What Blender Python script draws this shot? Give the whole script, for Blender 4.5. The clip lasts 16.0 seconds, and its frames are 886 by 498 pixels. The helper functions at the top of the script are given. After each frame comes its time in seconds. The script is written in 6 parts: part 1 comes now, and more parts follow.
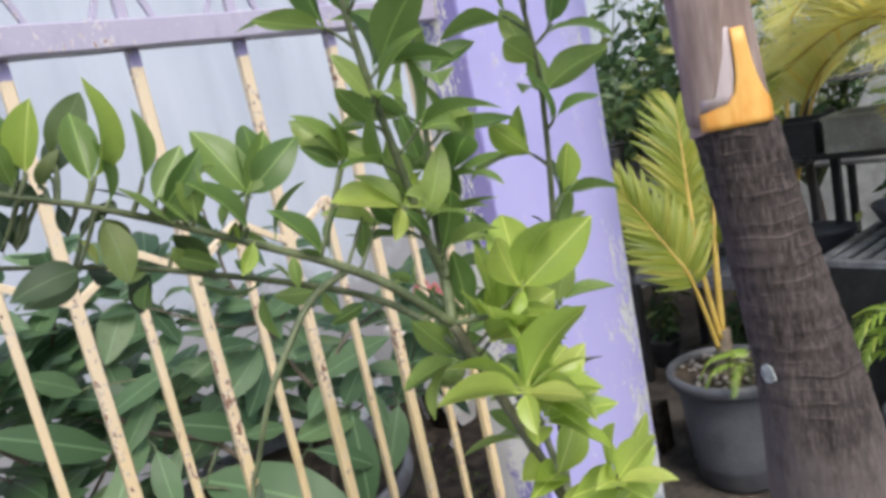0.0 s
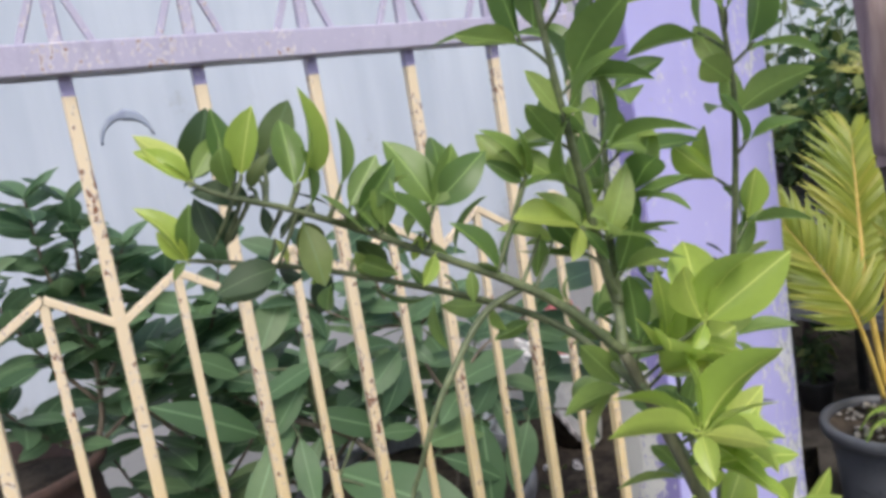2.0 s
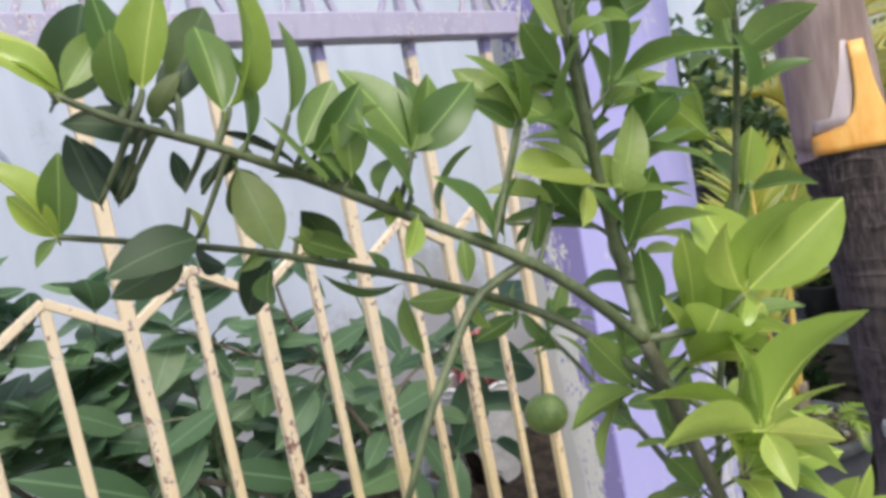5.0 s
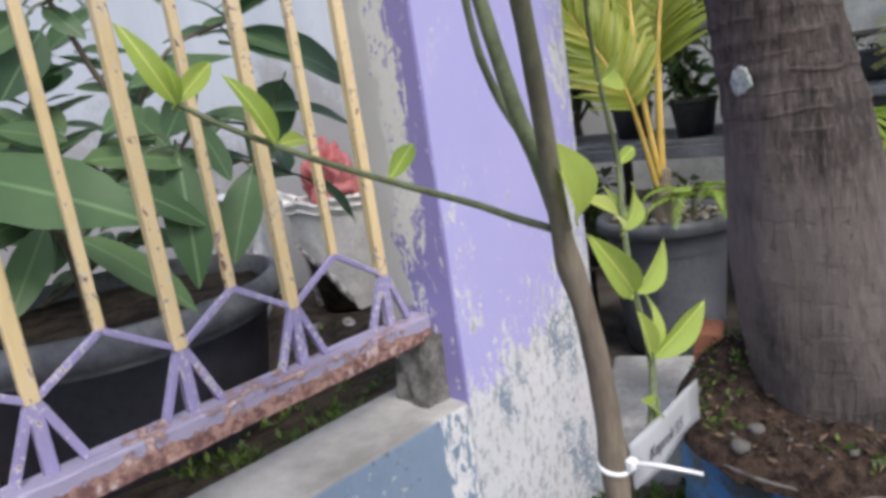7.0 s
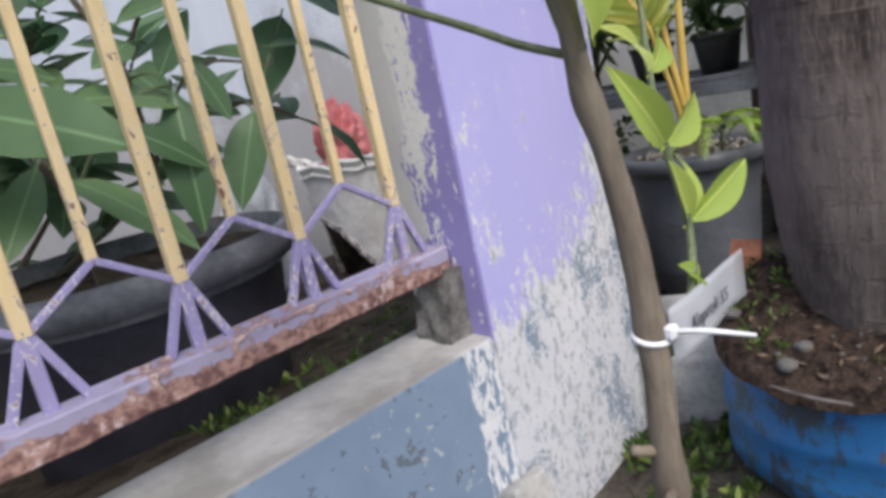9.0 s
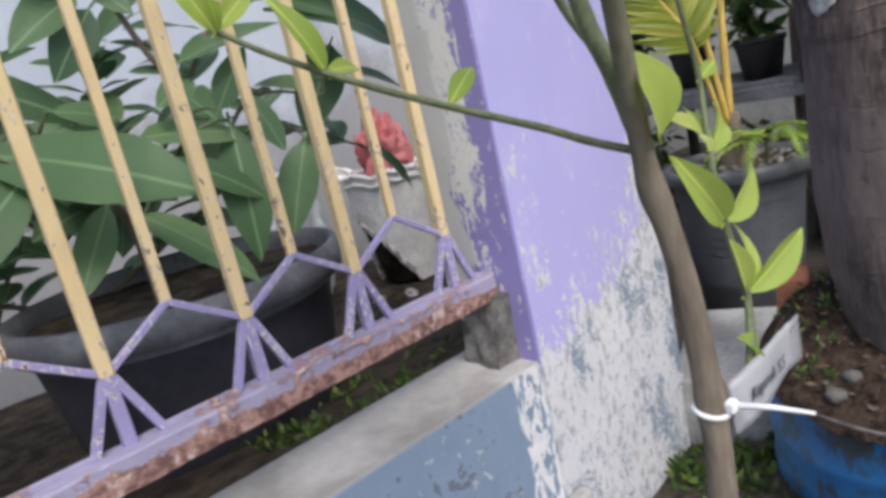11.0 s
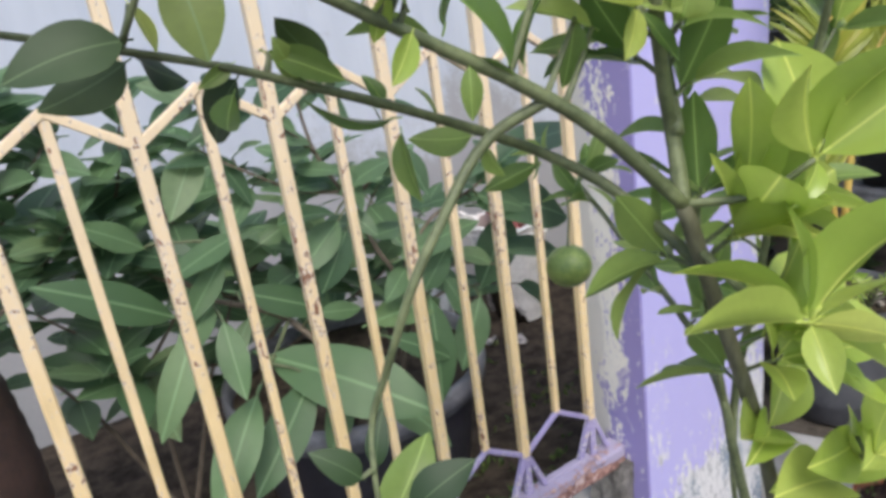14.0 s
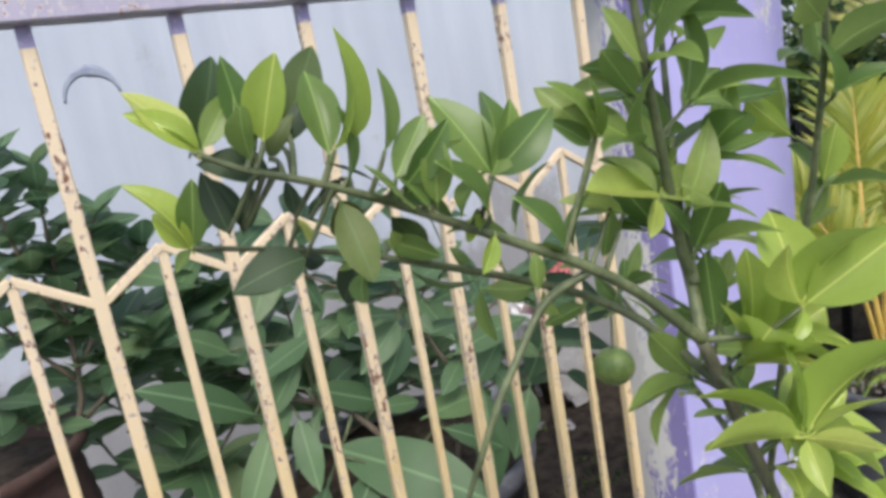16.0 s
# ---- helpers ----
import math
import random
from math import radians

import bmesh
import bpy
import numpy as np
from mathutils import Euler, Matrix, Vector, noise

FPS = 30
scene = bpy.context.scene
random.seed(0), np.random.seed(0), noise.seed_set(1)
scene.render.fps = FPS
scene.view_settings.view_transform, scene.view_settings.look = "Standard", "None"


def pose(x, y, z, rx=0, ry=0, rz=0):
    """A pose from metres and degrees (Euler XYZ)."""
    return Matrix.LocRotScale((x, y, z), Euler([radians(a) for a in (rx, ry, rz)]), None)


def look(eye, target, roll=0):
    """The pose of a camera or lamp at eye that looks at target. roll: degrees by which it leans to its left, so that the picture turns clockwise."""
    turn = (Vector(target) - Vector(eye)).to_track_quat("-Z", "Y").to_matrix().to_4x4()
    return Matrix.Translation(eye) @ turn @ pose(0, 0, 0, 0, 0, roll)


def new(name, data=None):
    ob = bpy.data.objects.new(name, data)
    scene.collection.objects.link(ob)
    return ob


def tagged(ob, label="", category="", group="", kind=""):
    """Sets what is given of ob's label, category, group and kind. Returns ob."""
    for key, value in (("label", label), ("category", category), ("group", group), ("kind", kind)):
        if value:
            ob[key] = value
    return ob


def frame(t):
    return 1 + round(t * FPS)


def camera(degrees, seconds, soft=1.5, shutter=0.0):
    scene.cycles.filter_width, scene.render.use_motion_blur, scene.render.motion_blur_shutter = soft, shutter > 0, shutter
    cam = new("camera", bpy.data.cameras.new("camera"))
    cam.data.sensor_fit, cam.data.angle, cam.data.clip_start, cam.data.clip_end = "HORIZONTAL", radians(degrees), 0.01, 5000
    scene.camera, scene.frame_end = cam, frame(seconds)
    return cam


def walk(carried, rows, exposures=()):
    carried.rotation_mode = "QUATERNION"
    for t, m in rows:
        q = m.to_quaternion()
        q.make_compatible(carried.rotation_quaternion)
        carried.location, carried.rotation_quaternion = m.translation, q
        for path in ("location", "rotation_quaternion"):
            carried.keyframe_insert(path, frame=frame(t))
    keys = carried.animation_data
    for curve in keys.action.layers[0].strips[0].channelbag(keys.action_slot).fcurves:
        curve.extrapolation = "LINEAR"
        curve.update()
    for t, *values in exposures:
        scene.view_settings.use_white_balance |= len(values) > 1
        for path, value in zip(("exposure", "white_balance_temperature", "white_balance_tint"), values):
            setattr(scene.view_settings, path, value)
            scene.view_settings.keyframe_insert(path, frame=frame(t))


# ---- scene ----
cam = camera(65.7, 16.0, soft=3.7)
PATH = [
    (0, (-1.042, -1.262, 1.67), (0.175, 0.284, 1.31), -11.9),
    (0.5, (-1.095, -1.205, 1.664), (0.112, 0.346, 1.295), -9.6),
    (1, (-1.082, -1.295, 1.662), (0.139, 0.255, 1.333), -10.1),
    (1.5, (-1.062, -1.32, 1.672), (0.046, 0.311, 1.34), -11.2),
    (2, (-1.071, -1.229, 1.684), (-0.144, 0.523, 1.417), -9.3),
    (2.5, (-1.107, -1.128, 1.668), (-0.133, 0.609, 1.488), -8.2),
    (3, (-1.071, -1.081, 1.658), (-0.107, 0.661, 1.465), -9.5),
    (5.5, (-1.054, -1.063, 1.595), (0.313, 0.376, 1.347), -10.6),
    (6, (-0.977, -1.014, 1.408), (0.516, 0.27, 1.06), -9.4),
    (6.5, (-0.855, -1.006, 1.167), (0.522, 0.393, 0.783), -7.1),
    (7, (-0.818, -0.988, 0.977), (0.545, 0.417, 0.568), -8.6),
    (7.5, (-0.78, -0.982, 0.903), (0.573, 0.431, 0.485), -10.5),
    (8, (-0.745, -0.988, 0.878), (0.611, 0.409, 0.419), -11.6),
    (8.5, (-0.745, -0.963, 0.857), (0.614, 0.428, 0.389), -12.3),
    (9, (-0.782, -0.951, 0.865), (0.514, 0.504, 0.415), -12.4),
    (11.5, (-0.811, -0.956, 1.013), (0.391, 0.581, 0.577), -12.9),
    (12, (-0.827, -0.961, 1.136), (0.307, 0.65, 0.793), -11.4),
    (12.5, (-0.849, -0.965, 1.26), (0.261, 0.654, 0.877), -10.6),
    (13, (-0.861, -0.953, 1.307), (0.244, 0.663, 0.901), -11.5),
    (13.5, (-0.93, -0.973, 1.424), (0.131, 0.621, 0.847), -8.2),
    (14, (-0.997, -1.024, 1.611), (0.001, 0.587, 0.972), -8.2),
    (14.5, (-1.056, -1.1, 1.688), (-0.093, 0.609, 1.298), -9.0),
    (15, (-1.07, -1.104, 1.691), (-0.107, 0.6, 1.279), -10.6),
    (15.5, (-1.066, -1.107, 1.697), (-0.108, 0.599, 1.284), -9.8),
    (16, (-1.072, -1.112, 1.696), (-0.11, 0.594, 1.293), -10.0),
]
walk(cam, [(t, look(eye, target, roll)) for t, eye, target, roll in PATH], exposures=((0, 0.66), (1.5, 0.62), (2.5, 0.54), (3, 0.55), (5.5, 0.68), (6, 0.62), (7, 0.58), (9, 0.57), (12.5, 0.56), (14, 0.66), (14.5, 0.68), (15, 0.60), (16, 0.60)))

# ---------------------------------------------------------------- light
world = bpy.data.worlds.new("overcast_sky")
scene.world = world
world.use_nodes = True
wn = world.node_tree.nodes
wn.clear()
sky = wn.new("ShaderNodeTexSky")
sky.sky_type = "NISHITA"
sky.sun_disc = False
sky.sun_elevation, sky.sun_rotation = radians(52), radians(199)
sky.dust_density, sky.ozone_density = 3.0, 2.0
bg = wn.new("ShaderNodeBackground")
bg.inputs["Strength"].default_value = 0.15
wo = wn.new("ShaderNodeOutputWorld")
world.node_tree.links.new(sky.outputs[0], bg.inputs["Color"])
world.node_tree.links.new(bg.outputs[0], wo.inputs[0])
sun = new("sun", bpy.data.lights.new("sun", "SUN"))
sun.data.energy, sun.data.angle, sun.data.color = 1.45, radians(22), (1.0, 0.96, 0.9)
sun.matrix_basis = look((-1.55, -4.45, 6.0), (0, 0, 0))


# ---------------------------------------------------------------- materials
class Graph:
    """A small builder for node materials."""

    def __init__(self, name):
        self.m = bpy.data.materials.new(name)
        self.m.use_nodes = True
        self.t = self.m.node_tree
        self.t.nodes.clear()
        self.out = self.t.nodes.new("ShaderNodeOutputMaterial")
        self.co = self.t.nodes.new("ShaderNodeTexCoord").outputs["Object"]

    def put(self, sock, v):
        if isinstance(v, bpy.types.NodeSocket):
            self.t.links.new(v, sock)
        elif isinstance(v, (tuple, list)) and len(v) == 3 and sock.type == "RGBA":
            sock.default_value = (*v, 1)
        else:
            sock.default_value = v

    def math(self, op, a, b=0.0, clamp=False):
        n = self.t.nodes.new("ShaderNodeMath")
        n.operation, n.use_clamp = op, clamp
        self.put(n.inputs[0], a), self.put(n.inputs[1], b)
        return n.outputs[0]

    def noise(self, scale, detail=4.0, stretch=(1, 1, 1), rough=0.55, shift=(0, 0, 0)):
        mp = self.t.nodes.new("ShaderNodeMapping")
        self.put(mp.inputs[0], self.co)
        mp.inputs["Scale"].default_value, mp.inputs["Location"].default_value = stretch, shift
        n = self.t.nodes.new("ShaderNodeTexNoise")
        self.put(n.inputs["Vector"], mp.outputs[0])
        n.inputs["Scale"].default_value, n.inputs["Detail"].default_value, n.inputs["Roughness"].default_value = scale, detail, rough
        return n.outputs["Fac"]

    def voronoi(self, scale, feature="F1"):
        n = self.t.nodes.new("ShaderNodeTexVoronoi")
        n.feature = feature
        self.put(n.inputs["Vector"], self.co)
        n.inputs["Scale"].default_value = scale
        return n.outputs["Distance"]

    def wave(self, scale, direction="Z", dist=1.0, detail=2.0):
        n = self.t.nodes.new("ShaderNodeTexWave")
        n.bands_direction = direction
        self.put(n.inputs["Vector"], self.co)
        n.inputs["Scale"].default_value, n.inputs["Distortion"].default_value, n.inputs["Detail"].default_value = scale, dist, detail
        return n.outputs["Fac"]

    def xyz(self):
        n = self.t.nodes.new("ShaderNodeSeparateXYZ")
        self.put(n.inputs[0], self.co)
        return n.outputs

    def step(self, v, lo, hi, a=0.0, b=1.0):
        n = self.t.nodes.new("ShaderNodeMapRange")
        n.interpolation_type = "SMOOTHSTEP"
        for s, q in zip(n.inputs[:5], (v, lo, hi, a, b)):
            self.put(s, q)
        return n.outputs[0]

    def mix(self, f, a, b):
        n = self.t.nodes.new("ShaderNodeMix")
        n.data_type = "RGBA"
        self.put(n.inputs[0], f), self.put(n.inputs[6], a), self.put(n.inputs[7], b)
        return n.outputs[2]

    def random(self):
        return self.t.nodes.new("ShaderNodeObjectInfo").outputs["Random"]

    def island(self):
        return self.t.nodes.new("ShaderNodeNewGeometry").outputs["Random Per Island"]

    def bump(self, h, strength=0.4, distance=0.004):
        n = self.t.nodes.new("ShaderNodeBump")
        n.inputs["Strength"].default_value, n.inputs["Distance"].default_value = strength, distance
        self.put(n.inputs["Height"], h)
        return n.outputs[0]

    def done(self, color, rough=0.6, metal=0.0, normal=None, through_light=0.0, spec=0.5):
        p = self.t.nodes.new("ShaderNodeBsdfPrincipled")
        self.put(p.inputs["Base Color"], color), self.put(p.inputs["Roughness"], rough), self.put(p.inputs["Metallic"], metal)
        p.inputs["Specular IOR Level"].default_value = spec
        if normal:
            self.put(p.inputs["Normal"], normal)
        s = p.outputs[0]
        if through_light:
            tr = self.t.nodes.new("ShaderNodeBsdfTranslucent")
            self.put(tr.inputs[0], color)
            mx = self.t.nodes.new("ShaderNodeMixShader")
            mx.inputs[0].default_value = through_light
            self.t.links.new(s, mx.inputs[1]), self.t.links.new(tr.outputs[0], mx.inputs[2])
            s = mx.outputs[0]
        self.t.links.new(s, self.out.inputs[0])
        return self.m


def plain(name, a, b, scale=8.0, rough=0.6, bump=0.3, fine=60.0, metal=0.0, stretch=(1, 1, 1), spec=0.5, depth=0.003):
    g = Graph(name)
    big, small = g.noise(scale, 5, stretch), g.noise(fine, 6, stretch)
    v = g.math("ADD", g.math("MULTIPLY", big, 0.65), g.math("MULTIPLY", small, 0.35))
    c = g.mix(g.step(v, 0.36, 0.64), a, b)
    return g.done(c, g.step(small, 0.2, 0.8, rough - 0.1, min(1.0, rough + 0.1)), metal, g.bump(v, bump, depth), spec=spec)


def leafy(name, dark, light, young, rough=0.38, thin=0.3, pick="object", veins=True, relief=0.10):
    """Leaf blade: paler midrib along x = 0, faint side veins, colour by piece."""
    g = Graph(name)
    r = g.random() if pick == "object" else g.island()
    x, y, z = g.xyz()
    c = g.mix(g.step(r, 0.0, 0.75), dark, light)
    c = g.mix(g.step(r, 0.78, 0.98), c, young)
    c = g.mix(g.math("MULTIPLY", g.noise(9.0, 4), 0.35), c, tuple(q * 0.55 for q in dark))
    nrm = None
    if veins:
        ax = g.math("ABSOLUTE", x)
        rib = g.step(ax, 0.004, 0.014, 1.0, 0.0)
        side = g.math("SINE", g.math("MULTIPLY", g.math("SUBTRACT", y, g.math("MULTIPLY", ax, 0.9)), 75.0))
        c = g.mix(g.math("MULTIPLY", rib, 0.55), c, tuple(min(1.0, q * 1.7 + 0.04) for q in light))
        nrm = g.bump(g.math("ADD", g.math("MULTIPLY", side, 0.02), g.math("MULTIPLY", rib, 0.9)), relief, 0.008)
    return g.done(c, rough, 0.0, nrm, thin, 0.5)


def pillar_paint():
    g = Graph("peeling_lilac_paint")
    x, y, z = g.xyz()
    n1 = g.noise(70, 6, (1, 1, 0.32), 0.6)
    n2 = g.noise(190, 4, (1, 1, 0.5), 0.6, (3, 1, 2))
    n3 = g.noise(4.5, 4, (1, 1, 0.7), 0.5, (7, 2, 5))
    n4 = g.noise(17, 5, (1, 1, 0.5), 0.6, (1, 8, 3))
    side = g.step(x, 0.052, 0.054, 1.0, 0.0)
    zf = g.math("SUBTRACT", z, g.math("MULTIPLY", g.math("SUBTRACT", x, 0.30), 0.34))
    fleck = g.math("ADD", g.math("MULTIPLY", n1, 0.55), g.math("MULTIPLY", n2, 0.45))
    lilac = g.mix(n3, (0.378, 0.362, 0.67), (0.460, 0.442, 0.75))
    lilac = g.mix(g.step(n4, 0.5, 0.75, 0.0, 0.22), lilac, (0.56, 0.53, 0.76))
    # the return face's shade is put into a darker lilac
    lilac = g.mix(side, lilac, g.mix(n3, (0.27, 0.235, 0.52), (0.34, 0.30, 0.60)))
    white = g.mix(g.math("ADD", g.math("MULTIPLY", n2, 0.5), g.math("MULTIPLY", n3, 0.5)), (0.44, 0.45, 0.48), (0.82, 0.82, 0.84))
    blue = g.mix(n1, (0.15, 0.20, 0.28), (0.26, 0.33, 0.42))
    grey = g.mix(g.math("ADD", g.math("MULTIPLY", n4, 0.6), g.math("MULTIPLY", n2, 0.4)), (0.58, 0.565, 0.54), (0.80, 0.78, 0.75))
    cream = g.mix(n2, (0.76, 0.74, 0.69), (0.90, 0.88, 0.83))
    # paint loss: scattered flecks, worse at the foot and along the arris on the open side
    foot = g.math("ADD", g.step(zf, 0.36, 0.56, 0.26, 0.0), g.step(zf, 0.45, 0.90, 0.095, 0.0))
    arris = g.math("MULTIPLY", g.step(x, 0.36, 0.47, 0.0, 0.15), g.math("MULTIPLY", g.step(z, 1.5, 1.0, 0.35, 1.0), g.step(z, 0.55, 0.85, 0.5, 1.0)))
    amount = g.math("ADD", g.math("ADD", foot, arris), g.math("MULTIPLY", g.math("SUBTRACT", n4, 0.5), 0.50))
    loss = g.math("MULTIPLY", g.step(g.math("ADD", fleck, amount), 0.632, 0.645), g.math("SUBTRACT", 1.0, g.math("MULTIPLY", side, g.step(z, 0.40, 0.415))))
    c = g.mix(loss, lilac, white)
    deep = g.step(g.math("ADD", g.math("ADD", g.math("MULTIPLY", g.noise(9, 9, (1, 1, 0.6), 0.72, (4, 9, 1)), 0.74), g.math("MULTIPLY", n2, 0.36)), g.step(zf, 0.45, 0.62, 0.0, -0.25)), 0.592, 0.610)
    c = g.mix(g.math("MULTIPLY", deep, loss), c, blue)
    grime = g.step(g.noise(95, 6, (1, 1, 0.45), 0.65, (8, 3, 3)), 0.53, 0.60, 0.0, 0.7)
    c = g.mix(g.math("MULTIPLY", grime, loss), c, (0.26, 0.28, 0.31))
    # return face: bare render towards the fence, flaking cream coat along the ragged edge of the paint
    edge = g.math("ADD", y, g.math("MULTIPLY", g.math("SUBTRACT", g.noise(13, 6, (1, 1, 0.7), 0.6, (2, 2, 6)), 0.5), 0.12))
    band = g.math("MULTIPLY", g.step(edge, -0.070, -0.015), g.math("MULTIPLY", g.step(z, 0.62, 0.85, 0.45, 1.0), g.step(z, 1.45, 1.2, 0.6, 1.0)))
    flake = g.step(g.math("ADD", fleck, g.math("MULTIPLY", band, 0.19)), 0.600, 0.612)
    c = g.mix(g.math("MULTIPLY", side, flake), c, cream)
    bare = g.math("MULTIPLY", side, g.step(g.math("ADD", edge, g.math("MULTIPLY", g.math("SUBTRACT", fleck, 0.5), 0.10)), 0.022, 0.028))
    c = g.mix(bare, c, grey)
    h = g.math("ADD", g.math("MULTIPLY", loss, -0.6), g.math("MULTIPLY", n2, 0.30))
    return g.done(c, 0.60, 0, g.bump(h, 0.4, 0.003))


def low_wall_paint():
    g = Graph("weathered_blue_wall_paint")
    x, y, z = g.xyz()
    n1, n2 = g.noise(9, 7), g.noise(45, 6)
    blue = g.mix(n1, (0.15, 0.21, 0.30), (0.25, 0.33, 0.44))
    dirt = g.mix(n2, (0.33, 0.32, 0.31), (0.58, 0.56, 0.54))
    flake = g.step(g.math("ADD", g.math("MULTIPLY", n1, 0.5), g.math("MULTIPLY", n2, 0.55)), 0.60, 0.63)
    c = g.mix(g.math("MULTIPLY", flake, 0.7), blue, (0.10, 0.11, 0.12))
    top = g.step(z, 0.402, 0.408)
    n3 = g.noise(3.5, 6, (1, 1, 1), 0.6, (6, 2, 8))
    dirt = g.mix(g.step(n3, 0.42, 0.66, 0.0, 0.75), dirt, (0.20, 0.19, 0.17))
    run = g.step(g.noise(12, 6, (1, 1, 0.12), 0.6, (2, 5, 5)), 0.56, 0.68, 0.0, 0.7)
    c = g.mix(g.math("MULTIPLY", run, g.step(n3, 0.45, 0.6)), c, (0.13, 0.12, 0.11))
    worn = g.step(g.math("ADD", g.math("MULTIPLY", n2, 0.5), g.math("MULTIPLY", n3, 0.5)), 0.635, 0.65, 0.0, 0.7)
    c = g.mix(worn, c, (0.50, 0.52, 0.54))
    # white coat of the pillar carried over the wall's end
    lap = g.step(g.math("ADD", x, g.math("MULTIPLY", g.math("SUBTRACT", g.noise(22, 6, (1, 1, 0.5), 0.65, (1, 3, 9)), 0.5), 0.10)), -0.028, -0.022)
    chip = g.step(g.noise(75, 6, (1, 1, 0.35), 0.65, (2, 2, 7)), 0.44, 0.50)
    c = g.mix(g.math("MULTIPLY", lap, chip), c, g.mix(n2, (0.56, 0.56, 0.58), (0.80, 0.80, 0.81)))
    c = g.mix(top, c, dirt)
    return g.done(c, 0.75, 0, g.bump(g.math("ADD", n2, g.math("MULTIPLY", n1, 0.6)), 0.5, 0.004))


def bar_paint(name, a, b, rust_at, chips=0.022, bare=(0.66, 0.63, 0.60), faded=None):
    """Enamel on steel with fine rust freckles; a lower rust_at means more rust, chips widens the bare primer, faded is
    the haze tint.
    """
    g = Graph(name)
    n1, n2, n3 = g.noise(115, 6, (1, 1, 0.6)), g.noise(300, 5, (1, 1, 0.5)), g.noise(7, 4)
    c = g.mix(n3, a, b)
    c = g.mix(g.step(g.noise(30, 5, (1, 1, 0.3), 0.6, (4, 4, 4)), 0.5, 0.7, 0.0, 0.35), c, tuple(q * 0.7 for q in a))
    n4 = g.noise(9, 4, (1, 1, 0.5), 0.6, (3, 6, 2))
    if faded:    # haze over the upper bars, put into the colour as a paler tint
        x, y, z = g.xyz()
        c = g.mix(g.step(g.math("ADD", z, g.math("MULTIPLY", n4, 0.4)), 1.2, 1.7, 0.0, 0.55), c, faded)
    f = g.math("ADD", g.math("ADD", g.math("MULTIPLY", n1, 0.50), g.math("MULTIPLY", n2, 0.28)), g.math("MULTIPLY", n4, 0.34))
    chip = g.step(f, rust_at - chips - 0.012, rust_at - chips)
    c = g.mix(g.math("MULTIPLY", chip, 0.75), c, bare)
    rust = g.step(f, rust_at, rust_at + 0.02)
    c = g.mix(rust, c, g.mix(n2, (0.10, 0.05, 0.03), (0.34, 0.15, 0.08)))
    return g.done(c, g.step(rust, 0, 1, 0.42, 0.85), 0, g.bump(g.math("ADD", rust, n2), 0.35, 0.002))


def rail_paint():
    g = Graph("rusty_lilac_rail")
    x, y, z = g.xyz()
    n1, n2, n3 = g.noise(14, 7, (0.6, 1, 1)), g.noise(70, 6), g.noise(4, 3)
    c = g.mix(n3, (0.27, 0.24, 0.37), (0.40, 0.37, 0.49))
    f = g.math("ADD", g.math("MULTIPLY", n1, 0.65), g.math("MULTIPLY", n2, 0.4))
    low = g.math("ADD", f, g.step(z, 0.545, 0.574, 0.20, -0.03))
    rust = g.step(low, 0.51, 0.58)
    c = g.mix(rust, c, g.mix(g.step(n2, 0.35, 0.65), (0.15, 0.075, 0.068), (0.41, 0.245, 0.205)))
    pale = g.step(f, 0.60, 0.64)
    c = g.mix(g.math("MULTIPLY", pale, 0.45), c, (0.62, 0.58, 0.62))
    return g.done(c, 0.72, 0, g.bump(g.math("ADD", n2, rust), 0.7, 0.004))


def bark(name, dark, light, scale=1.0, rings=True, relief=0.75):
    g = Graph(name)
    x, y, z = g.xyz()
    n1, n2 = g.noise(7 * scale, 6, (1, 1, 0.35)), g.noise(46 * scale, 7, (1, 1, 0.16), 0.65)
    n3 = g.noise(3.0 * scale, 3, (1, 1, 1), 0.5, (5, 5, 5))
    v = g.math("ADD", g.math("MULTIPLY", n1, 0.5), g.math("MULTIPLY", n2, 0.5))
    c = g.mix(g.step(v, 0.36, 0.66), dark, light)
    h = v
    if rings:
        w = g.wave(4.2 * scale, "Z", 4.5, 3.0)
        line = g.math("MULTIPLY", g.step(w, 0.90, 0.99), g.step(n3, 0.40, 0.65))
        c = g.mix(g.math("MULTIPLY", line, 0.55), c, tuple(q * 0.3 for q in dark))
        h = g.math("SUBTRACT", v, g.math("MULTIPLY", line, 0.7))
    c = g.mix(g.step(n3, 0.55, 0.75, 0, 0.35), c, tuple(q * 1.25 for q in light))
    return g.done(c, 0.85, 0, g.bump(h, relief, 0.010), spec=0.3)


def citrus_stem():
    g = Graph("citrus_trunk_bark")
    x, y, z = g.xyz()
    n1, n2 = g.noise(24, 6, (1, 1, 0.4)), g.noise(160, 6, (1, 1, 0.2), 0.6)
    v = g.math("ADD", g.math("MULTIPLY", n1, 0.6), g.math("MULTIPLY", n2, 0.4))
    age = g.step(g.math("ADD", z, g.math("MULTIPLY", g.math("SUBTRACT", n1, 0.5), 0.25)), 0.80, 1.02)
    c = g.mix(g.step(v, 0.36, 0.66), g.mix(age, (0.125, 0.100, 0.078), (0.105, 0.104, 0.066)), g.mix(age, (0.235, 0.195, 0.150), (0.195, 0.195, 0.125)))
    return g.done(c, 0.8, 0, g.bump(v, 0.25, 0.008), spec=0.3)


